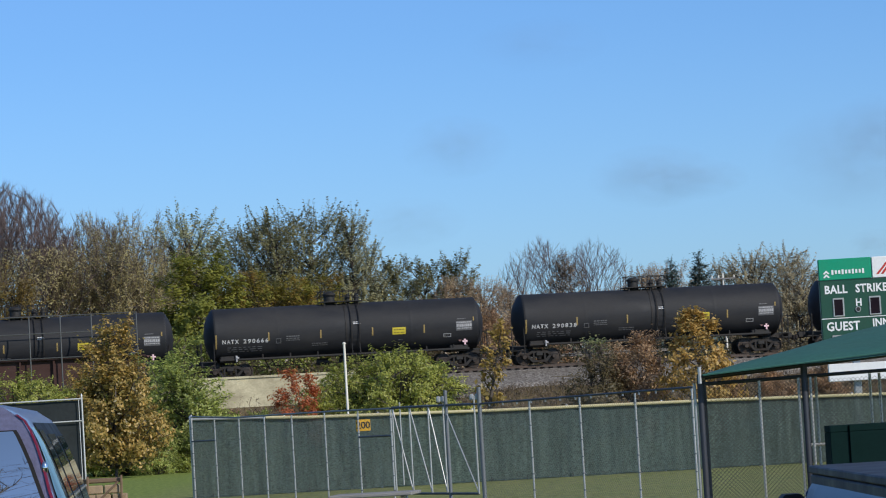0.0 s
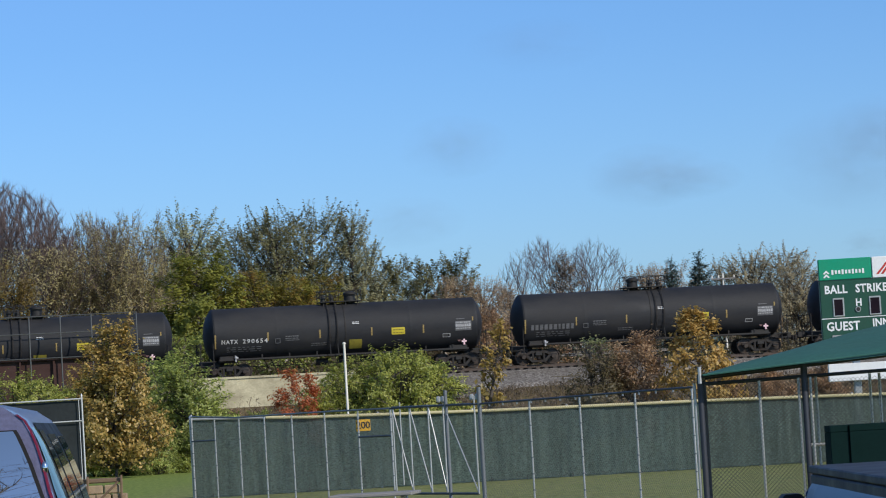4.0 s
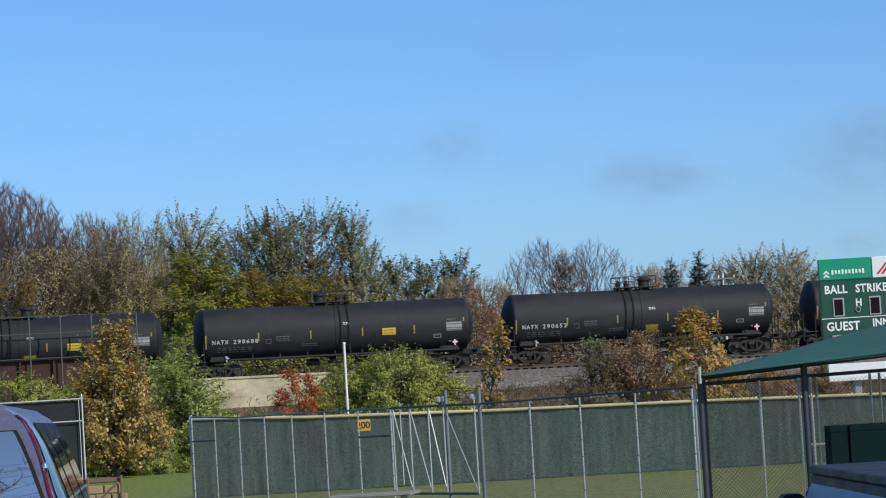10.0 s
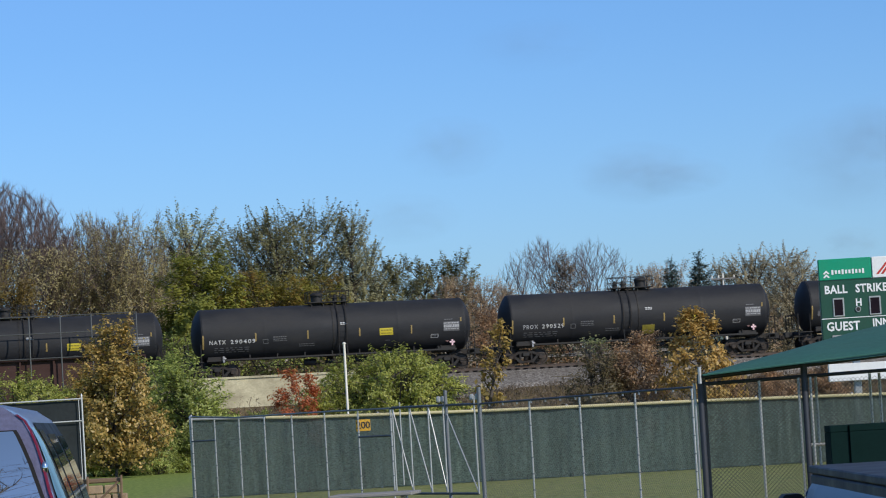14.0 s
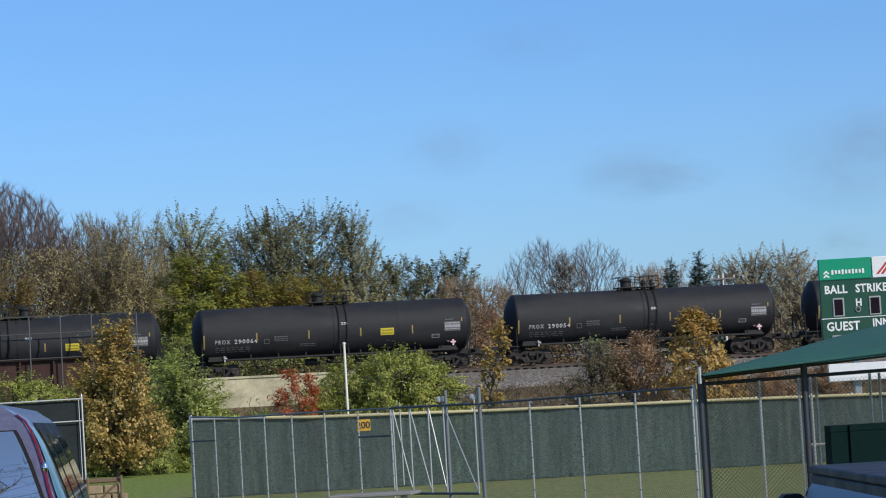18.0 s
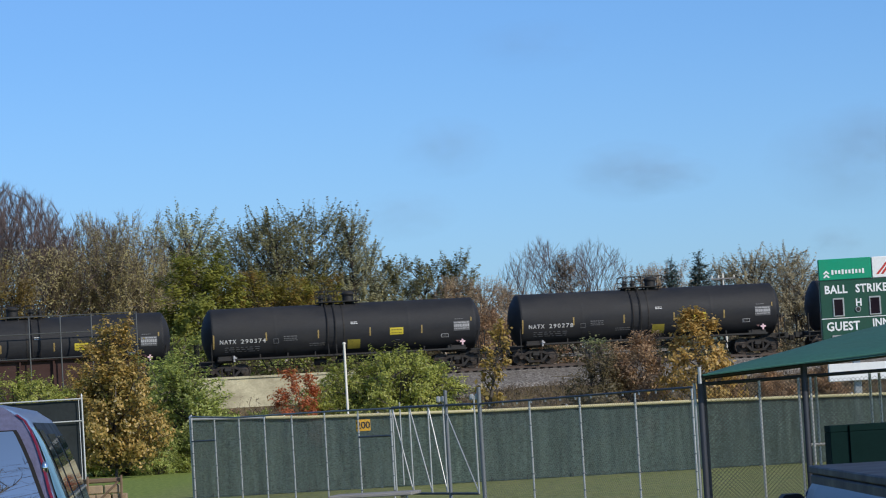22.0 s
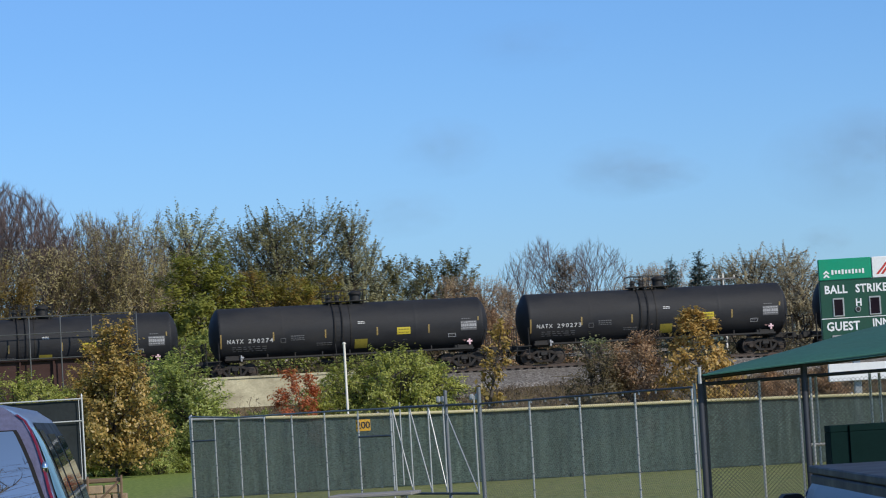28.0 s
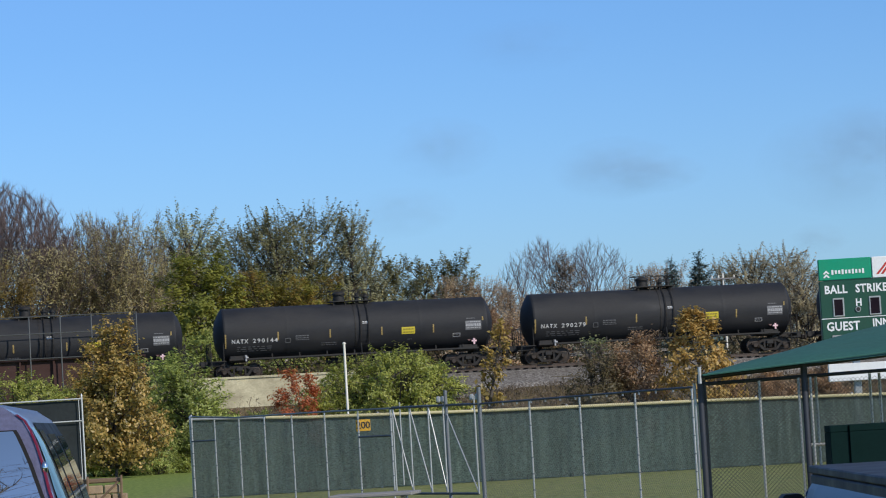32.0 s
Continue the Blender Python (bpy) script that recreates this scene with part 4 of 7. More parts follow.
def grow(rng, height, spread, style, clear=0.2, leafy=True):
    """Limbs of a tree as a list of (start, end, radius, radius) and the points where leaves sit."""
    limbs, tips = [], []
    trunk_r = 0.018 * height + 0.02

    def limb(p, d, length, r, level, up):
        k = max(2, int(length / (0.5 if level else 0.9)))
        k = min(k, 7)
        step = length / k
        pts = [p]
        for i in range(k):
            d = d + Vector(rng.normal(size=3)) * (0.10 + 0.07 * level)
            d.z += up
            d.normalize()
            q = pts[-1] + d * step
            r0, r1 = r * (1 - 0.75 * i / k), r * (1 - 0.75 * (i + 1) / k)
            limbs.append((pts[-1], q, r0, r1))
            pts.append(q)
            if level >= 1:
                tips.append((q, level, d.copy(), step))
            if level < (4 if style == "bare" and not leafy else 2 if style == "plume" else 3) and i >= (1 if level else 0):
                m = 3 if style == "plume" else 2 if level == 1 else (1 if rng.random() < 0.75 else 2)
                for _ in range(m if level else 0):
                    side = Vector(rng.normal(size=3))
                    side = (side - d * side.dot(d)).normalized()
                    ang = rng.uniform(0.45, 0.95) if style not in ("upright", "plume") else rng.uniform(0.25, 0.7)
                    nd = (d * math.cos(ang) + side * math.sin(ang)).normalized()
                    if style == "plume":
                        limb(q, nd, height * rng.uniform(0.07, 0.15), r1 * 0.6, 2, 0.12)
                        continue
                    limb(q, nd, length * rng.uniform(0.32, 0.55) * (1 - 0.35 * (i + 1) / k), r1 * 0.6, level + 1, up * 0.7)
        if level <= 2 and style in ("upright", "round") and height > 8:
            e = pts[-1]
            d = (d + Vector((rng.normal() * 0.2, rng.normal() * 0.2, 0.9))).normalized()
            long = height * rng.uniform(0.07, 0.14)
            for i in range(4):
                q = e + d * long / 4
                limbs.append((e, q, 0.015, 0.01))
                e = q
                tips.extend([(q, 2, d.copy(), long / 4)] * (3 if style == "upright" else 1))
        return pts

    # leader
    lean = Vector((rng.normal() * 0.04, rng.normal() * 0.04, 1)).normalized()
    n = 9
    pts = [Vector((0, 0, -0.1))]
    d = lean
    for i in range(n):
        d = (d + Vector((rng.normal() * 0.05, rng.normal() * 0.05, 0.05))).normalized()
        q = pts[-1] + d * (height * 0.93 / n)
        limbs.append((pts[-1], q, trunk_r * (1 - 0.92 * i / n), trunk_r * (1 - 0.92 * (i + 1) / n)))
        pts.append(q)
    count = {"upright": 24, "round": 24, "cone": 34, "bush": 18, "bare": 34, "conifer": 150, "plume": 40}[style]
    for j in range(count):
        f = clear + (0.97 - clear) * (j + rng.random()) / count
        k = min(n - 1, int(f * n))
        p = pts[k].lerp(pts[k + 1], f * n - k)
        az = j * 2.4 + rng.normal() * 0.3
        g = (f - clear) / (1 - clear)
        if style == "cone":
            reach, rise = spread * (1.02 - g) ** 0.75 * (0.8 + 0.2 * min(1, g * 6)), 0.45 + 0.6 * g
        elif style == "conifer":
            reach, rise = spread * (1.02 - g) ** 1.25, -0.1 + 0.3 * g
        elif style == "upright":
            reach, rise = spread * (1.15 - 0.75 * g) * (0.55 + min(0.5, g * 2)), 0.9 + 0.9 * g
        elif style == "bare":
            reach, rise = spread * (1.25 - 0.7 * g), 0.7 + 0.9 * g
        elif style == "plume":
            reach, rise = spread * (1.05 - 0.62 * g) * (0.6 + min(0.4, g * 2)), 0.45 + 1.1 * g
        elif style == "bush":
            reach, rise = spread * (1.1 - 0.5 * g), 0.35 + 1.0 * g
        else:
            reach, rise = spread * math.sqrt(max(0.12, 1 - (g * 1.6 - 0.62) ** 2)), 0.35 + 0.8 * g
        dd = Vector((math.cos(az), math.sin(az), rise)).normalized()
        limb(p, dd, reach * rng.uniform(0.8, 1.15) * math.sqrt(1 + rise * rise * 0.35), trunk_r * (0.45 - 0.25 * g), 1, 0.05 if style in ("upright", "bare") else 0.02)
    return limbs, tips


def twigs_mesh(tips, count, length, rng, mat, width=0.017, stray=0.5):
    """Fine bare twigs that spring from the limbs, thinning to a point."""
    pick = rng.integers(0, len(tips), count)
    q = np.array([tuple(t[0]) for t in tips])[pick] - np.array([tuple(t[2] * t[3]) for t in tips])[pick] * rng.random((count, 1))
    d = np.array([tuple(t[2]) for t in tips])[pick] + rng.normal(size=(count, 3)) * stray
    d[:, 2] += 0.7 * stray
    d /= np.linalg.norm(d, axis=1)[:, None]
    side = np.cross(d, rng.normal(size=(count, 3)))
    side /= np.linalg.norm(side, axis=1)[:, None]
    ln = (length * rng.uniform(0.5, 1.3, count))[:, None]
    return faces3(np.stack([q - side * width, q + side * width, q + d * ln], 1), "bare_crown", M[mat])


def tree_meshes(seed, height, spread, style, mat, count, size, clear=0.2, scatter=0.28, twig=0.012, bark="bark", level=1, fine=False, twigs=0, long=0.9, spray="spray", thin=0.017):
    rng = np.random.default_rng(seed)
    limbs, tips = grow(rng, height, spread, style, clear, count > 7500)
    trunk = Shape()
    for p, q, r0, r1 in limbs:
        if r0 >= twig * (0.4 if count < 7500 else 0.62):
            trunk.tube(p, q, max(twig, r0), max(twig * 0.7, r1), 6 if r0 > 0.05 else 3, caps=False)
    tm = trunk.mesh("trunk", 60)
    tm.materials.append(M[bark])
    wm = twigs_mesh(tips, twigs, long, rng, spray, thin) if twigs else None
    if not count:
        return tm, None, wm
    leafy = [t for t in tips if t[1] >= level]
    t = np.array([tuple(p[0]) for p in leafy])
    back = np.array([tuple(p[2] * p[3]) for p in leafy])
    pick = rng.integers(0, len(t), count)
    pts = t[pick] - back[pick] * rng.random((count, 1)) + rng.normal(size=(count, 3)) * scatter
    return tm, leaves_mesh(pts, size, rng, "crown", M[mat], crown=height * (0.45 if style != "bush" else 0.3), fine=fine), wm


def crown_tree(seed, height, spread, mat, count, size, clear, profile, shoots, length, radius, rise=1.0, lean=0.8, curl=0.5, lump=0.25, outer=0.45,
               fine=True, aspect=0.55, bark="bark", twigs=0, long=0.8, spray="spray_pale", thin=0.012, limb=3, fill=0.3):
    """A tree whose crown is made of leafy shoots. profile: (share of the crown's height, share of the spread) pairs; each shoot rises, leans out
    and curls up, its leaves packed round it and thinning to the tip. fill: the share of leaves on short spurs within the crown."""
    rng = np.random.default_rng(seed)
    low, high = clear * height, height - length * 0.8
    px, pr = [p[0] for p in profile], [p[1] for p in profile]
    grid = np.linspace(0, 1, 200)
    share = np.cumsum(np.interp(grid, px, pr) + 0.08)
    g = np.interp(rng.random(shoots), share / share[-1], grid)
    az = rng.uniform(0, 2 * math.pi, shoots)
    wave = np.array([noise.noise(Vector((math.cos(a) * 1.7, math.sin(a) * 1.7, h * 4.5 + seed))) for a, h in zip(az, g)])
    rho = np.interp(g, px, pr) * spread * (1 + 1.6 * lump * wave) * rng.random(shoots) ** outer
    out = np.stack([np.cos(az), np.sin(az), np.zeros(shoots)], 1)
    base = out * rho[:, None]
    base[:, 2] = low + g * (high - low) + 0.4 * length * wave
    way = out * (lean * (0.35 + rho / spread))[:, None] + rng.normal(size=(shoots, 3)) * 0.28
    way[:, 2] += rise
    way /= np.linalg.norm(way, axis=1)[:, None]
    ln = (length * rng.uniform(0.7, 1.2, shoots))[:, None]
    up = np.array([0, 0, 1.0])

    def along(i, t):
        return base[i] + way[i] * ln[i] * t + up * curl * ln[i] * t * t * 0.5

    trunk = Shape()
    r0 = 0.010 * height
    p = Vector((0, 0, -0.1))
    top = 0.86 * height
    for k in range(8):
        q = Vector((rng.normal() * 0.012 * height, rng.normal() * 0.012 * height, top * (k + 1) / 8))
        trunk.tube(p, q, r0 * (1 - 0.11 * k), r0 * (0.89 - 0.11 * k), 7, caps=False)
        p = q
    held = np.arange(0, shoots, limb)
    for i in range(shoots):
        a, c = (Vector(along(i, t)) for t in (0.0, 0.85))
        trunk.tube(a, c, 0.016, 0.006, 3, caps=False)
        if i % limb == 0:
            z = max(0.06 * height, min(top * 0.95, a.z - 0.9 * rho[i]))
            root, mid = Vector((0, 0, z)), Vector((a.x * 0.6, a.y * 0.6, z + (a.z - z) * 0.45))
            trunk.tube(root, mid, 0.05, 0.035, 3, caps=False)
            trunk.tube(mid, a, 0.035, 0.016, 3, caps=False)
        else:
            k = held[np.argmin(((base[held] - base[i]) ** 2).sum(1))]
            trunk.tube(Vector(base[k]), a, 0.02, 0.016, 3, caps=False)
    tm = trunk.mesh("trunk", 60)
    tm.materials.append(M[bark])
    wm = None
    if twigs:
        tips = [(Vector(along(i, 0.9)), 2, Vector(way[i] + up * curl * 0.9).normalized(), float(ln[i, 0]) * 0.6) for i in range(shoots)]
        wm = twigs_mesh(tips, twigs, long, rng, spray, thin)
    pick = rng.integers(0, shoots, count)
    t = rng.random((count, 1))
    spur = rng.random((count, 1)) < fill
    t = np.where(spur, t * 0.35, t)
    pts = along(pick, t) + rng.normal(size=(count, 3)) * np.where(spur, max(radius, 0.05 * spread + 0.12), radius * (1.05 - 0.72 * t))
    axis = way[pick] + up * curl * t
    cm = leaves_mesh(pts, size, rng, "crown", M[mat], crown=height * (clear * 0.5 + 0.32), fine=fine, aspect=aspect, along=axis, stray=0.34 if fine else 0.55)
    return tm, cm, wm


def fan_tree(seed, height, spread, stems, tilt, bark, twigs, long, spray, thin, mat="leaf_thin", leaves=0, size=0.14, low=0.75, stem=0.085):
    """A bare or thin tree: stems that part near the ground and fork again and again into rising, slightly bowed branches."""
    rng = np.random.default_rng(seed)
    sh, tips = Shape(), []

    def branch(p, d, length, r, level):
        k = 4 if level < 3 else 2
        bow = Vector(rng.normal(size=3)) * 0.03
        for i in range(k):
            d = d + bow + Vector(rng.normal(size=3)) * 0.03
            d.z += 0.05
            d.normalize()
            q = p + d * length / k
            if (q.x ** 2 + q.y ** 2) / spread ** 2 + ((q.z - 0.4 * height) / (0.6 * height)) ** 2 > 1:
                return
            sh.tube(p, q, r * (1 - 0.16 * i), r * (1 - 0.16 * (i + 1)), 5 if level < 1 else 3, caps=False)
            p = q
            if level:
                tips.append((q, level, d.copy(), length / k))
            if level < 4 and (i or level) and (level < 3 or i):
                for _ in range(2 if i == k - 1 and level < 2 else 1):
                    side = Vector(rng.normal(size=3))
                    side = (side - d * side.dot(d)).normalized()
                    a = rng.uniform(0.3, 0.7)
                    branch(q, (d * math.cos(a) + side * math.sin(a)).normalized(), length * rng.uniform(0.5, 0.75), r * (0.66 - 0.08 * i), level + 1)

    fork = Vector((0, 0, height * 0.14))
    sh.tube((0, 0, -0.1), fork, 0.16, 0.13, 7, caps=False)
    for j in range(stems):
        az = j * 2.4 + rng.normal() * 0.3
        t = tilt * (0.25 + 0.75 * ((j + 0.5) / stems) ** 0.7)
        branch(fork, Vector((math.cos(az) * math.sin(t), math.sin(az) * math.sin(t), math.cos(t))), height * rng.uniform(0.5, 0.6), stem, 0)
    tm = sh.mesh("trunk", 60)
    tm.materials.append(M[bark])
    wm = twigs_mesh(tips, twigs, long, rng, spray, thin, 0.28)
    cm = None
    if leaves:
        under = [q for q in tips if q[0].z < height * low]
        t = np.array([tuple(q[0]) for q in under])
        pts = t[rng.integers(0, len(t), leaves)] + rng.normal(size=(leaves, 3)) * 0.28
        cm = leaves_mesh(pts, size, rng, "crown", M[mat], crown=height * 0.45, fine=True)
    return tm, cm, wm


PLANTS = {}


def plant(kind, name, label, category, x, y, z=0.0, turn=0.0, height=1.0, group=""):
    tm, cm, wm = PLANTS[kind]
    reach = 0.0
    for top in (m for m in (cm, wm) if m):
        tops = np.empty(3 * len(top.vertices), np.float32)
        top.vertices.foreach_get("co", tops)
        reach = max(reach, float(np.quantile(tops[2::3], 0.994)))
    scale = height / reach
    ob = thing(name, label, category, Matrix.Translation((x, y, z)) @ Matrix.Rotation(radians(turn), 4, "Z") @ Matrix.Diagonal((scale, scale, scale, 1)), group)
    part("trunk", tm, None, ob)
    if cm:
        part("crown", cm, None, ob)
    if wm:
        part("bare_crown", wm, None, ob)
    return ob


PLANTS["gold"] = crown_tree(11, 5.6, 1.75, "leaf_gold", 18000, 0.135, 0.09, [(0, 0.6), (0.12, 0.95), (0.3, 1.0), (0.5, 0.75), (0.68, 0.46), (0.85, 0.36), (1, 0.25)], 240, 0.65, 0.14, 0.55, 1.0, 0.3, 0.3, 0.6, fine=False, aspect=0.6, fill=0.3)
PLANTS["gold_small"] = tree_meshes(12, 5.9, 2.0, "cone", "leaf_bright_gold", 3700, 0.21, 0.10, 0.13)
PLANTS["sapling"] = tree_meshes(13, 5.9, 0.75, "upright", "leaf_sapling", 900, 0.22, 0.12, 0.10)
PLANTS["spindle"] = tree_meshes(33, 4.9, 0.55, "upright", "leaf_pale", 130, 0.17, 0.84, 0.13, 0.014, "twig")
PLANTS["shrub_green"] = crown_tree(14, 4.6, 1.65, "leaf_shrub", 13000, 0.15, 0.03, [(0, 0.95), (0.35, 1.0), (0.7, 0.75), (1, 0.3)], 200, 0.8, 0.17, 0.6, 1.0, -0.2, 0.35, 0.5, fine=False, aspect=0.5, fill=0.25)
PLANTS["shrub_lime"] = crown_tree(24, 4.2, 2.6, "leaf_green", 24000, 0.125, 0.04, [(0, 0.95), (0.35, 1.0), (0.7, 0.72), (1, 0.25)], 300, 0.8, 0.13, 0.5, 1.1, -0.45, 0.25, 0.5, fine=False, aspect=0.42, fill=0.2)
PLANTS["shrub_brown"] = tree_meshes(15, 5.0, 1.9, "bush", "leaf_brown", 17000, 0.165, 0.03, 0.24, fine=True, twigs=900, long=0.5)
PLANTS["shrub_dusk"] = crown_tree(36, 4.6, 1.7, "leaf_dusk", 15000, 0.15, 0.03, [(0, 0.9), (0.4, 1.0), (0.75, 0.75), (1, 0.3)], 200, 0.7, 0.16, 0.7, 0.9, 0.0, 0.3, 0.5, fine=True)
PLANTS["shrub_red"] = tree_meshes(16, 4.0, 1.3, "bush", "leaf_red", 4600, 0.16, 0.06, 0.16)
PLANTS["tall_green"] = crown_tree(17, 14.0, 3.7, "leaf_dull", 48000, 0.18, 0.05, [(0, 0.9), (0.25, 1.0), (0.6, 1.0), (0.85, 0.8), (1, 0.5)], 560, 1.1, 0.085, 0.7, 0.95, 0.9, 0.2, 0.62, aspect=0.7, fill=0.36)
PLANTS["tall_silver"] = crown_tree(18, 14.0, 2.8, "leaf_olive", 34000, 0.18, 0.05, [(0, 0.95), (0.3, 1.0), (0.6, 0.78), (0.85, 0.45), (1, 0.1)], 400, 1.1, 0.075, 0.55, 1.1, 1.0, 0.2, 0.62, aspect=0.7, fill=0.34)
PLANTS["mid_silver"] = crown_tree(19, 12.0, 2.5, "leaf_silver", 30000, 0.175, 0.05, [(0, 0.85), (0.3, 1.0), (0.7, 1.0), (0.9, 0.85), (1, 0.55)], 380, 1.0, 0.10, 0.85, 0.85, 0.5, 0.18, 0.62, aspect=0.7, fill=0.34)
PLANTS["mid_tan"] = crown_tree(34, 11.0, 2.6, "leaf_tan", 30000, 0.17, 0.05, [(0, 0.85), (0.3, 1.0), (0.65, 1.0), (0.9, 0.82), (1, 0.45)], 400, 1.05, 0.08, 0.7, 1.05, 0.7, 0.22, 0.62, aspect=0.7, fill=0.34)
PLANTS["mid_dull"] = crown_tree(20, 11.0, 1.7, "leaf_dull", 24000, 0.19, 0.05, [(0, 0.9), (0.3, 1.0), (0.8, 1.0), (1, 0.65)], 240, 0.9, 0.13, 1.1, 0.6, 0.2, 0.22, 0.62, aspect=0.7, fill=0.36)
PLANTS["thin_brown"] = fan_tree(21, 15.0, 4.6, 13, 0.6, "spray", 13000, 0.6, "spray", 0.009, "leaf_thin", 9000, 0.15, 0.72, 0.055)
PLANTS["ash_brown"] = crown_tree(22, 13.0, 3.5, "leaf_thin", 46000, 0.155, 0.04, [(0, 0.9), (0.35, 1.0), (0.7, 1.02), (0.9, 0.92), (1, 0.7)], 480, 1.3, 0.15, 1.5, 0.45, 0.2, 0.15, 0.62, bark="twig", twigs=3500, long=0.8, spray="spray", fill=0.36)
PLANTS["orange"] = crown_tree(23, 10.0, 3.0, "leaf_orange", 24000, 0.20, 0.05, [(0, 0.85), (0.35, 1.0), (0.7, 0.85), (1, 0.3)], 260, 1.2, 0.22, 0.8, 0.9, 0.1, 0.25, 0.5, twigs=700)
PLANTS["lime"] = crown_tree(25, 10.0, 3.0, "leaf_yellowgreen", 30000, 0.22, 0.03, [(0, 0.95), (0.35, 1.0), (0.7, 0.82), (1, 0.35)], 300, 1.1, 0.24, 0.6, 1.0, -0.1, 0.25, 0.5, aspect=0.65)
PLANTS["mixed"] = crown_tree(35, 10.0, 3.3, "leaf_mixed", 30000, 0.22, 0.03, [(0, 0.95), (0.35, 1.0), (0.75, 0.9), (1, 0.5)], 300, 1.1, 0.24, 0.6, 1.0, -0.1, 0.25, 0.5, aspect=0.65)
PLANTS["rust_thin"] = crown_tree(26, 10.5, 3.0, "leaf_rustthin", 28000, 0.18, 0.04, [(0, 0.95), (0.35, 1.0), (0.7, 0.9), (1, 0.4)], 420, 1.1, 0.14, 1.0, 0.8, 0.2, 0.2, 0.6, bark="twig", twigs=900, long=0.5)
PLANTS["bare"] = fan_tree(27, 13.5, 4.3, 10, 0.62, "spray", 6000, 0.6, "spray", 0.008, stem=0.06)
PLANTS["bare_fine"] = tree_meshes(37, 12.0, 3.6, "bare", "leaf_thin", 0, 0.3, 0.2, 0.3, 0.011, "spray", twigs=5000, long=0.6, thin=0.006)
PLANTS["birch"] = tree_meshes(31, 5.2, 1.2, "upright", "leaf_rustthin", 260, 0.16, 0.25, 0.15, 0.03, "pale_bark")
PLANTS["conifer"] = crown_tree(28, 12.0, 3.0, "leaf_conifer", 22000, 0.20, 0.08, [(0, 1.0), (0.3, 0.78), (0.7, 0.36), (1, 0.02)], 800, 0.55, 0.08, 0.15, 1.0, 0.5, 0.05, 0.7, aspect=0.6, limb=6, fill=0.12)
PLANTS["brown_conifer"] = crown_tree(29, 12.0, 5.0, "leaf_grey", 28000, 0.20, 0.08, [(0, 1.0), (0.3, 0.82), (0.7, 0.42), (1, 0.03)], 800, 0.65, 0.11, 0.3, 1.0, 0.5, 0.08, 0.7, bark="twig", twigs=900, long=0.4, aspect=0.6, limb=6, fill=0.12)


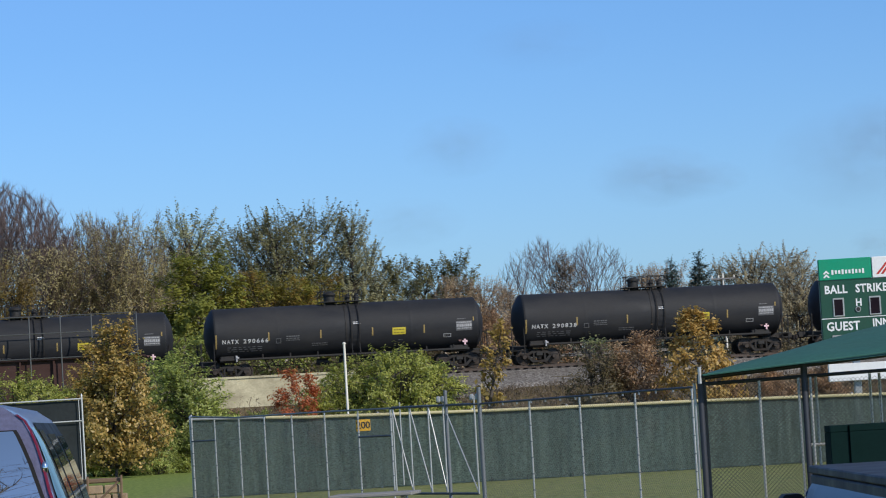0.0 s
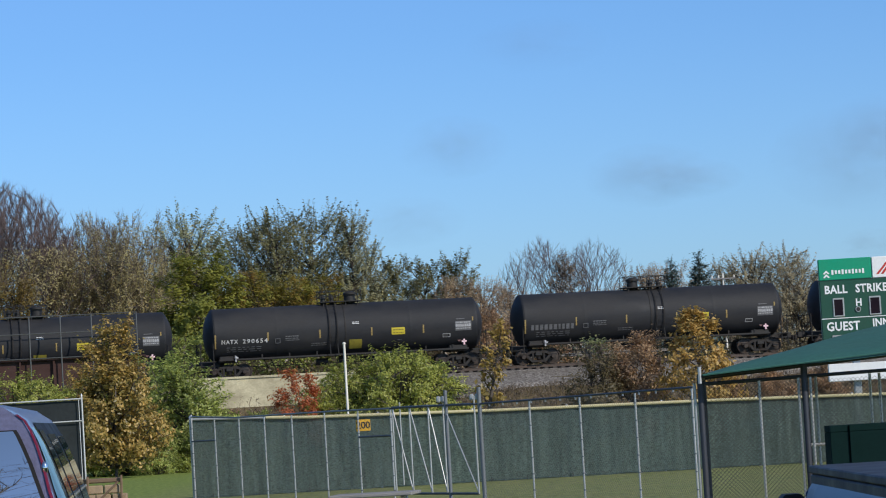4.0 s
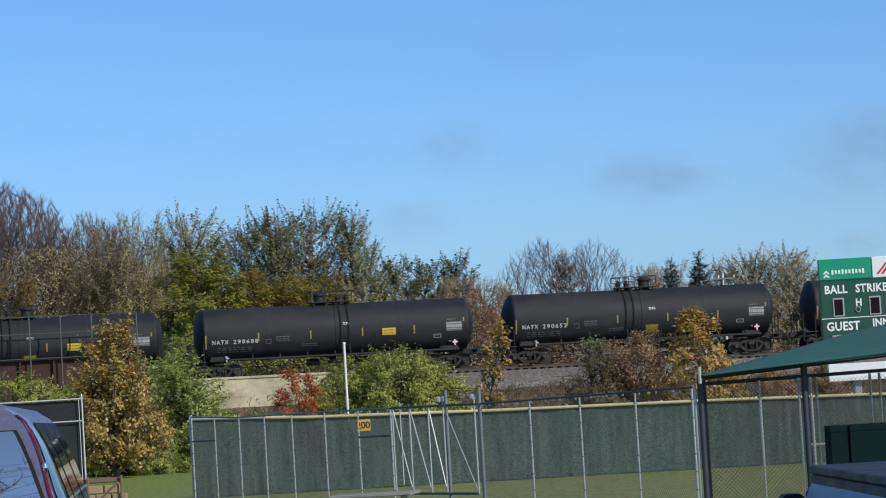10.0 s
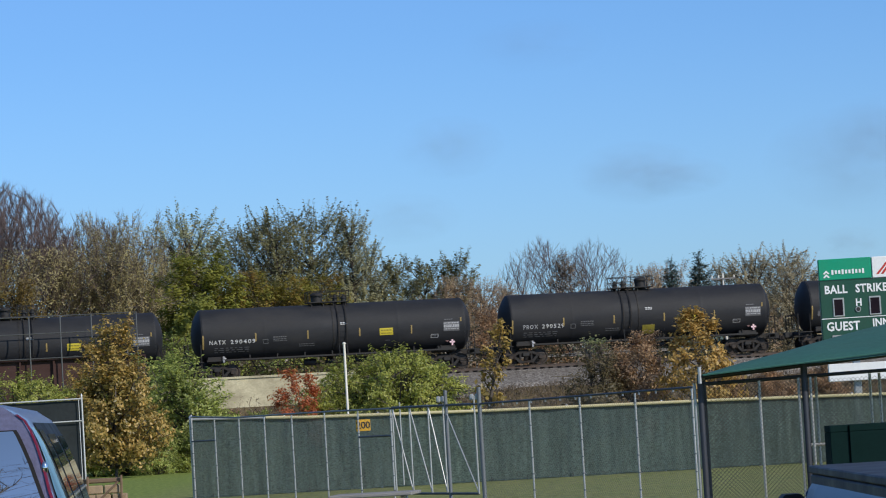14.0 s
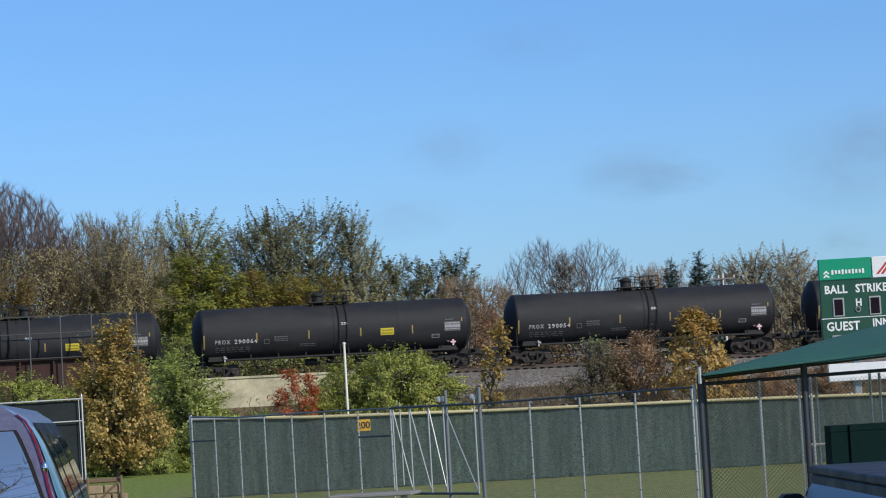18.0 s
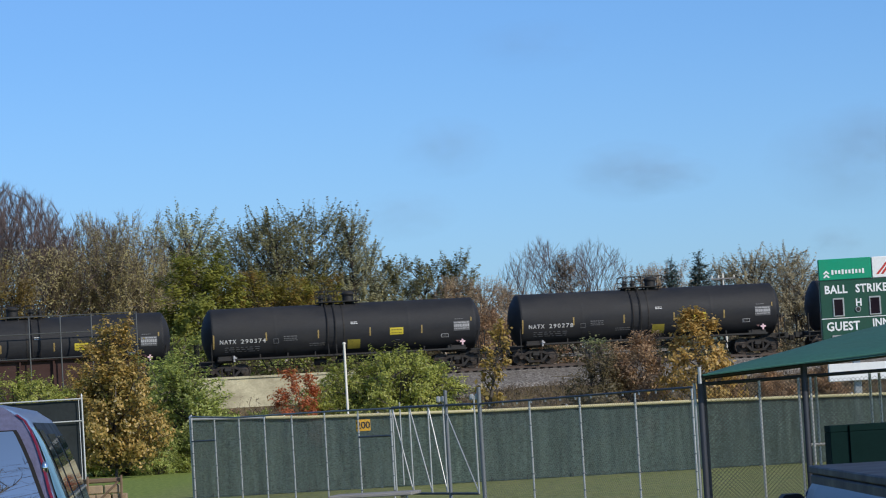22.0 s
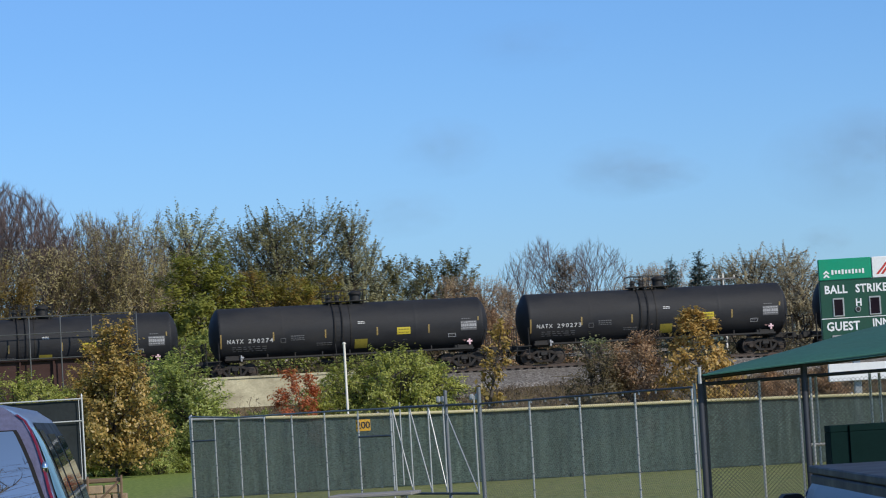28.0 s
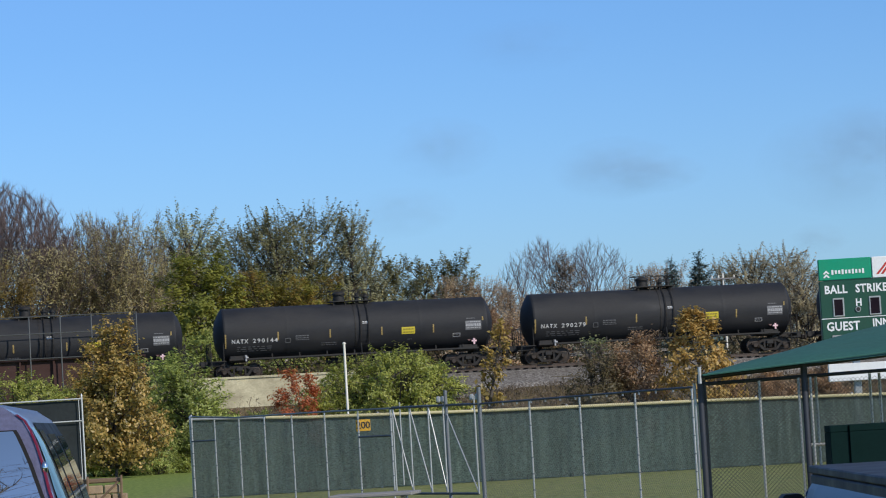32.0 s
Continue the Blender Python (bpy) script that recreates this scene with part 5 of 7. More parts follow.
def plant_all():
    bg = "trees behind the railway"
    wood = [
        # kind, name, label, x, y, z, turn, height
        ("thin_brown", "tree", "tall thin autumn tree with sparse brown leaves", -28.6, 214, 2.0, 20, 16.2),
        ("thin_brown", "tree", "tall thin autumn tree with sparse brown leaves", -31.5, 224, 2.0, 160, 15.5),
        ("orange", "tree", "orange-leaved tree behind the bridge", -28.0, 206, 1.5, 0, 11.2),
        ("ash_brown", "tree", "brown-leaved ash tree at the wood's edge", -25.0, 222, 2.0, 50, 15.0),
        ("ash_brown", "tree", "brown-leaved ash tree at the wood's edge", -22.3, 217, 2.0, 200, 14.5),
        ("ash_brown", "tree", "brown-leaved ash tree at the wood's edge", -19.8, 226, 2.0, 290, 14.0),
        ("mid_silver", "tree", "silver-green tree with upright twigs", -18.4, 226, 2.0, 10, 14.9),
        ("lime", "tree", "yellow-green tree behind the railway", -16.2, 207, 1.5, 30, 11.4),
        ("mixed", "tree", "green tree turning orange behind the railway", -12.4, 209, 1.5, 140, 10),
        ("mixed", "tree", "green tree turning orange behind the railway", -9.6, 211, 1.5, 250, 9.7),
        ("tall_green", "tree", "tall dark green tree with spiky branch tips", -12.0, 224, 2.0, 0, 14.4),
        ("tall_green", "tree", "tall dark green tree with spiky branch tips", -9.6, 228, 2.0, 100, 14.9),
        ("tall_silver", "tree", "tall grey-green tree with spiky branch tips", -6.6, 226, 2.0, 60, 14.2),
        ("mid_dull", "tree", "slim dull green tree behind the railway", -3.7, 228, 2.0, 0, 10.85),
        ("mid_dull", "tree", "slim dull green tree behind the railway", -1.6, 236, 2.0, 90, 11.2),
        ("mid_dull", "tree", "slim dull green tree behind the railway", 0.6, 236, 2.0, 200, 11.4),
        ("rust_thin", "tree", "sparse rust-brown tree behind the railway", 0.4, 222, 2.0, 30, 9.3),
        ("rust_thin", "tree", "sparse rust-brown tree behind the railway", 2.6, 222, 2.0, 170, 9.1),
        ("rust_thin", "tree", "sparse rust-brown tree behind the railway", 4.6, 226, 2.0, 250, 8.7),
        ("bare", "bare_tree", "leafless tree with fine spreading twigs", 7.4, 250, 2.0, 0, 12.9),
        ("bare", "bare_tree", "leafless tree with fine spreading twigs", 12.2, 254, 2.0, 130, 12.7),
        ("brown_conifer", "tree", "brownish conical tree among bare trees", 9.4, 248, 2.0, 0, 11.3),
        ("rust_thin", "tree", "sparse rust-brown tree behind the railway", 15.6, 250, 2.0, 80, 10.4),
        ("rust_thin", "tree", "sparse rust-brown tree behind the railway", 18.2, 256, 2.0, 300, 10.8),
        ("conifer", "conifer", "dark green conifer behind the railway", 17.28, 240, 2.0, 0, 10.0),
        ("conifer", "conifer", "dark green conifer behind the railway", 19.5, 241, 2.0, 70, 10.5),
        ("mid_tan", "tree", "tan-olive tree with upright leafy shoots", 23.7, 242, 2.0, 120, 10.5),
        ("rust_thin", "tree", "sparse tan tree beyond the track", 27.0, 220, 2.0, 140, 8.0),
        ("mid_tan", "tree", "tan-olive tree with upright leafy shoots", 26.2, 244, 2.0, 220, 10.7),
        ("mid_tan", "tree", "tan-olive tree with upright leafy shoots", 21.6, 246, 2.0, 70, 10.1),
        ("thin_brown", "tree", "tall thin autumn tree with sparse brown leaves", -25.9, 232, 2.0, 280, 15.2),
        ("thin_brown", "tree", "tall thin autumn tree with sparse brown leaves", -30.2, 219, 2.0, 95, 17.2),
        ("birch", "tree", "pale-stemmed bare tree beside the track", 0.7, 204, 2.0, 0, 4.9),
        ("birch", "tree", "pale-stemmed bare tree beside the track", 1.5, 205, 2.0, 140, 5.4),
        ("ash_brown", "tree", "brown-leaved ash tree deeper in the wood", -24.0, 244, 2.0, 10, 14.6),
        ("tall_green", "tree", "tall dark green tree deeper in the wood", -14.6, 238, 2.0, 210, 14.6),
        ("tall_silver", "tree", "tall grey-green tree deeper in the wood", -5.6, 236, 2.0, 250, 12.6),
        ("rust_thin", "tree", "sparse rust-brown tree behind the railway", 6.8, 240, 2.0, 20, 8.4),
        ("rust_thin", "tree", "sparse rust-brown tree behind the railway", 12.5, 236, 2.0, 120, 8.4),
        ("shrub_green", "shrub", "green shrub beyond the track", -14.5, 196, 1.5, 0, 5.8),
        ("shrub_green", "shrub", "green shrub beyond the track", -17.0, 197, 1.5, 90, 5.8),
        ("shrub_brown", "shrub", "brown shrub beyond the track", 3.2, 205, 2.0, 0, 6.2),
        ("shrub_brown", "shrub", "brown shrub beyond the track", 6.0, 206, 2.0, 120, 6.0),
        ("rust_thin", "tree", "sparse tan tree beyond the track", 21.0, 216, 2.0, 210, 6.8),
        ("mid_tan", "tree", "tan-olive tree with upright leafy shoots", 24.6, 218, 2.0, 40, 8.6),
        ("shrub_green", "shrub", "green shrub beyond the track", -7.0, 203, 1.5, 60, 5.6),
        ("shrub_green", "shrub", "green shrub beyond the track", -11.0, 202, 1.5, 150, 5.6),
    ]
    for kind, name, label, x, y, z, turn, sc in wood:
        plant(kind, name, label, "shrub" if name == "shrub" else "tree", x, y, z, turn, sc, bg)
    near = [
        ("gold", "tree", "young golden-leaved tree beside the field fence", -12.35, 115, 0.0, 0, 5.6),
        ("shrub_green", "shrub", "green shrub behind the golden tree", -10.3, 122, 0.0, 0, 4.3),
        ("shrub_green", "shrub", "green shrub behind the golden tree", -9.6, 124, 0.0, 100, 2.9),
        ("shrub_green", "shrub", "green shrub behind the golden tree", -11.6, 126, 0.0, 220, 4.6),
        ("shrub_lime", "shrub", "yellow-green shrub below the bridge", -16.9, 122, 0.0, 60, 4.0),
        ("shrub_green", "shrub", "low green shrub at the field's edge", -13.4, 131, 0.0, 30, 2.6),
        ("shrub_green", "shrub", "low green shrub at the field's edge", -10.9, 131, 0.0, 130, 2.7),
        ("shrub_brown", "shrub", "low brown shrub at the field's edge", -9.4, 133, 0.0, 130, 2.3),
        ("shrub_green", "shrub", "low green shrub at the field's edge", -8.3, 135, 0.0, 220, 2.2),
        ("shrub_lime", "shrub", "yellow-green shrub below the bridge", -14.2, 124, 0.0, 200, 3.7),
        ("shrub_green", "shrub", "low green shrub behind the golden tree", -12.6, 121, -0.1, 70, 2.3),
        ("shrub_green", "shrub", "low green shrub behind the golden tree", -11.2, 119, -0.1, 190, 1.9),
        ("shrub_green", "shrub", "low green shrub behind the golden tree", -9.7, 120, -0.1, 300, 2.0),
        ("shrub_green", "shrub", "low green shrub behind the golden tree", -8.6, 122, -0.1, 20, 2.1),
        ("shrub_lime", "shrub", "broad lime-green shrub below the bank", -2.6, 150, 0.0, 30, 4.75),
        ("shrub_lime", "shrub", "broad lime-green shrub below the bank", -4.6, 151, 0.0, 140, 4.3),
        ("shrub_green", "shrub", "broad green shrub below the bank", -1.0, 152, 0.0, 250, 4.0),
        ("shrub_green", "shrub", "broad green shrub below the bank", -5.4, 153, 0.0, 310, 3.7),
        ("shrub_red", "shrub", "red-leaved shrub before the concrete wall", -7.35, 148, 0.0, 0, 4.1),
        ("sapling", "tree", "slender golden sapling beside the track bank", 1.4, 150, 0.0, 0, 5.9),
        ("spindle", "tree", "spindly sapling with a small green top", 6.75, 151, 0.0, 150, 5.1),
        ("spindle", "tree", "spindly sapling with a small green top", 7.25, 152, 0.0, 30, 5.05),
        ("shrub_dusk", "shrub", "dark olive-brown shrub below the bank", 7.15, 150, 0.0, 40, 4.0),
        ("shrub_brown", "shrub", "russet-brown shrub below the bank", 8.75, 150.5, 0.0, 170, 4.9),
        ("gold_small", "tree", "golden-leaved tree below the track bank", 11.5, 149, 0.0, 0, 5.9),
        ("shrub_brown", "shrub", "russet-brown shrub below the bank", 13.2, 152, 0.0, 260, 3.1),
        ("shrub_brown", "shrub", "russet-brown shrub below the bank", 15.6, 152, 0.0, 20, 3.0),
        ("shrub_brown", "shrub", "russet-brown shrub below the bank", 18.0, 152, 0.0, 90, 3.1),
    ]
    for kind, name, label, x, y, z, turn, sc in near:
        plant(kind, name, label, "shrub" if name == "shrub" else "tree", x, y, z, turn, sc, "plants below the bank")
    plant("bare_fine", "bare_tree", "leafless tree with fine spreading twigs", "tree", 0.5, -3.2, 0.0, 40, 19.5)
    # dry weeds on the bank
    rng = np.random.default_rng(3)
    n = 26000
    s = rng.uniform(-9, 60, n)
    d = -7.3 - np.abs(rng.normal(size=n)) * 3.6
    s[:2600], d[:2600] = rng.uniform(-13.6, -9.6, 2600), -6.0 - rng.uniform(0, 2.2, 2600)
    root = np.array([[*(LINE + U * a + W * b)[:2], ground_height(a, b)] for a, b in zip(s, d)])
    tall = np.array([0.42 + 0.7 * max(0.0, 0.4 + noise.noise(Vector((a * 0.5, b * 0.5, 5.0)))) for a, b in zip(s, d)])
    tall[:2600] *= 4.2
    tall *= np.clip((-d - 6.6) / 2.2, 0.45, 1.0)
    root[:, 2] += rng.uniform(0.05, 1.0, n) * tall
    me = leaves_mesh(root, 0.27, rng, "weeds", M["weed"], -1.6, 0.14)
    n = 42000
    s = rng.uniform(-60, 90, n)
    d = 7.0 + np.abs(rng.normal(size=n)) * 4.0
    root = np.array([[*(LINE + U * a + W * b)[:2], ground_height(a, b)] for a, b in zip(s, d)])
    clump = np.array([0.6 + 0.9 * max(0.0, 0.5 + noise.noise(Vector((a * 0.35, b * 0.35, 2.0)))) for a, b in zip(s, d)])
    root[:, 2] += rng.uniform(0.0, 1.0, n) ** 0.8 * 2.6 * clump
    back = part("undergrowth", leaves_mesh(root, 0.26, rng, "undergrowth", M["leaf_under"], crown=-40, fine=True), None)
    tagged(back, "brown undergrowth along the far side of the track", "undergrowth", kind="stuff")
    ob = part("weeds", me, None)
    tagged(ob, "dry brown weeds on the slope of the bank", "weeds", kind="stuff")


plant_all()


# ---- fences of the ball field ----
def chainlink(width, height, cell=0.036, r=0.0016):
    """Woven wire in the xz plane: zigzag wires that hook into each other."""
    sh = Shape()
    nx = int(width / cell)
    nz = int(height / cell)
    for i in range(nx):
        for j in range(nz):
            x0, x1 = (i + (i + j) % 2) * cell, (i + (i + j + 1) % 2) * cell
            z0, z1 = j * cell, (j + 1) * cell
            y = 0.002 if (i + j) % 2 else -0.002
            k = len(sh.v)
            sh.v += [(x0 - r, -y, z0), (x0 + r, -y, z0), (x0, r * 1.7 - y, z0), (x1 - r, y, z1), (x1 + r, y, z1), (x1, r * 1.7 + y, z1)]
            sh.f += [(k, k + 1, k + 4, k + 3), (k + 1, k + 2, k + 5, k + 4), (k + 2, k, k + 3, k + 5)]
    return sh


def post_part(parent, x, y, z0, z1, r, mat="galv", cap=True, n=10):
    sh = Shape().tube((0, 0, z0), (0, 0, z1), r, n=n)
    if cap:
        sh.lathe([(z1, r * 1.15), (z1 + 0.03, r * 1.15), (z1 + 0.06, r * 0.6), (z1 + 0.075, 0.005)], "z", n, (0, 0, 0))
    post = part("post", sh, M[mat], parent, at=pose(x, y, 0), smooth=40)
    return post


def tie_post(post, r, z0, z1, gap=0.19):
    """Wire ties that clasp a post to the mesh, each a dark twisted loop a little proud of the pipe."""
    me = Shape().lathe([(-0.012, r * 1.02), (-0.009, r + 0.004), (0.009, r + 0.004), (0.012, r * 1.02)], "z", 8).tube((r, -0.012, 0.01), (r + 0.018, -0.03, -0.02), 0.005, n=4).mesh("tie_wire", 40)
    me.materials.append(M["gate_grey"])
    k = int((z1 - z0) / gap)
    for i in range(k):
        part("tie_wire", me, None, post, at=pose(0, 0, z0 + (i + 0.5) * gap, 0, 0, 40 * i))


F1A, F1B = Vector((-6.15, 74.25, 0)), Vector((3.89, 50.73, 0))
F1DIR = (F1B - F1A).normalized()


def f1(t, z=0.0):
    p = F1A + F1DIR * t
    return Vector((p.x, p.y, z))


def build_side_fence():
    fence = thing("chain_link_fence", "tall galvanised chain-link fence along the ball field", "fence", kind="structure")
    length = (F1B - F1A).length
    def top(t):
        sag = float(np.interp(t, (8, 17, 25.5), (0.0, 0.055, 0.012)))
        return 1.84 + 0.015 * t / length + 0.09 * max(0.0, 1 - t / 1.7) - sag
    for t in (0.0, 1.67, 3.37, 5.07, 6.82, 8.81, 10.73, 12.51, 19.18, 21.28, 23.44, 25.5):
        p = f1(t)
        r = 0.018 if t > 0 else 0.024
        tie_post(post_part(fence, p.x, p.y, -0.05, top(t) - 0.02, r, cap=t == 0), r, 0.05, 1.8, 0.29)
    for t0, t1 in ((0, 12.51), (12.51, 17.0), (17.0, 25.55)):
        stops = np.linspace(t0, t1, 5)
        part("top_rail", Shape().path([f1(t, top(t)) for t in stops], 0.019, 8), M["gate_grey" if t0 == 0 else "dark_steel"], fence)
    part("rail", Shape().tube(f1(10.73, 1.28), f1(12.51, 1.28), 0.02, n=8), M["dark_steel"], fence)
    part("rail", Shape().tube(f1(0, 1.35), f1(1.67, 1.35), 0.02, n=8), M["dark_steel"], fence)
    ang = math.atan2(F1DIR.y, F1DIR.x)
    for t0, t1 in ((0, 12.5), (17.0, 25.5)):
        me = chainlink(t1 - t0, 1.79, 0.036, 0.0013)
        part("mesh", me, M["wire"], fence, "woven wire mesh", at=Matrix.Translation(f1(t0, 0.03)) @ Matrix.Rotation(ang, 4, "Z"))["kind"] = "stuff"
    # tie wires that catch the light along the top rail
    for t in np.arange(17.4, 25.4, 0.62):
        part("tie", Shape().box((0, 0, 0), (0.03, 0.03, 0.05)), M["galv"], fence, at=Matrix.Translation(f1(t, top(t) - 0.03)))
    gate = thing("field_gate", "galvanised folding pipe gate with diagonal braces", "gate")
    for t, hgt, r in ((15.35, 2.10, 0.035), (16.95, 2.11, 0.04)):
        p = f1(t)
        post_part(gate, p.x, p.y, -0.05, hgt, r, "gate_grey", cap=False)
    leaves = [(12.62, 13.5), (13.5, 14.45), (14.45, 15.2), (15.2, 16.7)]
    for a, b in leaves:
        part("upright", Shape().tube(f1(a, 0.12), f1(a, 1.83), 0.015, n=8), M["galv"], gate)
        part("brace", Shape().tube(f1(a, 1.84), f1(b, 0.14), 0.012, n=8), M["galv"], gate)
    part("upright", Shape().tube(f1(16.7, 0.12), f1(16.7, 1.95), 0.016, n=8), M["galv"], gate)
    part("upright", Shape().tube(f1(13.02, 0.3), f1(13.02, 1.93), 0.014, n=8), M["galv"], gate)
    part("gate_rail", Shape().tube(f1(12.62, 1.83), f1(16.7, 1.80), 0.024, n=8), M["dark_steel"], gate)
    part("gate_rail", Shape().tube(f1(12.62, 0.13), f1(16.7, 0.13), 0.024, n=8), M["dark_steel"], gate)
    for t in (15.0, 15.2, 16.6, 16.85):
        part("hinge", Shape().box((0, 0, 0), (0.08, 0.08, 0.12), bev=0.02), M["galv"], gate, at=Matrix.Translation(f1(t, 1.93)))


build_side_fence()

F2A, F2B = Vector((-6.2, 74.4, 0)), Vector((16.0, 73.4, 0))


def f2(x, z=0.0):
    t = (x - F2A.x) / (F2B.x - F2A.x)
    return Vector((x, F2A.y + (F2B.y - F2A.y) * t, z))


def f2top(x):
    return 1.84 - 0.022 * (x + 4) - float(np.interp(x, (-5.9, -3.4, 1.0, 6.2), (0.0, 0.068, 0.07, 0.025)))


def build_outfield_fence():
    fence = thing("outfield_fence", "outfield fence with green windscreen and yellow cap", "fence", kind="structure")
    rng = random.Random(4)
    # windscreen, one cloth a bay, with soft vertical folds and a ragged lower hem
    edges = [-6.2, -3.1, 0.0, 3.1, 6.2, 9.3, 12.4, 16.0]
    for a, b in zip(edges, edges[1:]):
        sh = Shape()
        nx, nz = 60, 12
        for j in range(nz + 1):
            for i in range(nx + 1):
                x = a + (b - a) * i / nx
                f = j / nz
                hem = 0.015 + 0.03 * noise.noise(Vector((x * 2.1, 7, 0))) + 0.02 * noise.noise(Vector((x * 9, 3, 0)))
                z = hem + (f2top(x) - 0.03 - hem) * f
                y = 0.035 * noise.noise(Vector((x * 2.4, 0, z * 0.4))) + 0.02 * noise.noise(Vector((x * 7, 4, z * 0.7)))
                p = f2(x)
                sh.v.append((p.x, p.y + y + 0.05, z))
        for j in range(nz):
            for i in range(nx):
                k = j * (nx + 1) + i
                sh.f.append((k, k + 1, k + nx + 2, k + nx + 1))
        part("windscreen", sh, M["screen"], fence, smooth=80)
    for a, b in zip(edges, edges[1:]):
        x0 = max(a, -4.4)
        if x0 < b:
            stops = [x0 + (b - x0) * k / 4 for k in range(5)]
            part("fence_cap", Shape().path([f2(x, f2top(x)) for x in stops], 0.038, 10), M["cap_yellow"], fence, "faded yellow tube", smooth=50)
    part("top_rail", Shape().tube(f2(-6.2, f2top(-6.2) - 0.02), f2(-4.4, f2top(-4.4)), 0.028, n=8), M["galv"], fence)
    for x in np.arange(-6.2, 16.1, 2.22):
        p = f2(x)
        post_part(fence, p.x, p.y + 0.14, -0.05, f2top(x), 0.03)
    for x in np.arange(-5.5, 12, 1.05):
        if rng.random() < 0.7:
            xx = x + rng.uniform(-0.3, 0.3)
            part("hem_strap", Shape().box((0, 0, 0), (0.02, 0.01, 0.12)), M["black"], fence, at=Matrix.Translation(f2(xx, 0.05)))
    pole = thing("foul_pole", "slim white foul pole behind the outfield fence", "pole")
    part("pole_shaft", Shape().tube((0, 0, -0.05), (0, 0, 3.43), 0.029, n=12), M["pole_white"], pole, smooth=40)
    part("cap", Shape().lathe([(3.43, 0.04), (3.46, 0.04), (3.48, 0.01)], "z", 12), M["pole_white"], pole)
    pole.matrix_basis = pose(-2.47, 74.55, 0)
    sign = thing("distance_sign", "yellow distance sign reading 200 on the fence post", "sign")
    sign.matrix_basis = pose(-1.841, 64.44, 1.402)
    plate = Shape().box((0, 0, 0.113), (0.295, 0.012, 0.235), bev=0.004)
    part("plate", plate, M["sign_yellow"], sign)
    me = text_mesh("200", 0.20, M["black"], "numerals", 0.004, 0.95)
    part("numerals", me, None, sign, at=pose(-0.143, -0.012, 0.048))


build_outfield_fence()


def build_left_screen():
    fence = thing("screened_backstop", "dark windscreen panel in a galvanised pipe frame", "fence", kind="structure")
    sh = Shape()
    nx, nz = 30, 14
    for j in range(nz + 1):
        for i in range(nx + 1):
            x, z = -14.0 + 5.78 * i / nx, 0.05 + 2.38 * j / nz
            sh.v.append((x, 70.05 + 0.02 * noise.noise(Vector((x * 2, 1, z))), z))
    for j in range(nz):
        for i in range(nx):
            k = j * (nx + 1) + i
            sh.f.append((k, k + 1, k + nx + 2, k + nx + 1))
    part("windscreen", sh, M["screen_dark"], fence, smooth=80)
    for x in (-14.0, -11.1, -8.2):
        post_part(fence, x, 69.98, -0.05, 2.5, 0.017, "zinc_white")
    post_part(fence, -8.27, 69.98, -0.05, 2.44, 0.009, "zinc_white", cap=False)
    part("top_rail", Shape().tube((-14, 69.98, 2.46), (-8.2, 69.98, 2.46), 0.016, n=8), M["zinc_white"], fence)
    part("rail", Shape().tube((-9.0, 69.96, 1.97), (-8.22, 69.96, 1.97), 0.014, n=8), M["zinc_white"], fence)


M["screen_dark"] = paint("dark_windscreen", (0.018, 0.024, 0.026), 0.85, 0, 0.2, 1.0, (0.03, 0.035, 0.035), 0.3)
build_left_screen()


def build_planter():
    wall = thing("stone_planter", "low tan block wall with timber rail around a planting bed", "wall", kind="structure")
    rnd = random.Random(8)
    for row in range(4):
        for i in range(7):
            x = -8.2 + i * 0.30 + (0.15 if row % 2 else 0)
            if x > -6.35:
                continue
            b = Shape().box((0, 0, 0), (0.285, 0.24, 0.165), bev=0.02)
            part("block", b, M["block"], wall, at=pose(x + rnd.uniform(-0.01, 0.01), 60 + rnd.uniform(-0.015, 0.015), 0.085 + row * 0.172, 0, 0, rnd.uniform(-2, 2)))
    part("timber_rail", Shape().box((-7.3, 59.95, 0.77), (1.9, 0.14, 0.09), bev=0.02), M["timber"], wall, "weathered brown timber")
    for x in (-7.0, -6.36):
        part("stake", Shape().tube((x, 59.82, 0), (x + 0.02, 59.82, 0.86), 0.025, n=6), M["timber"], wall)
    part("stake", Shape().tube((-6.95, 59.8, 0.25), (-6.4, 59.8, 0.74), 0.022, n=6), M["timber"], wall)


build_planter()


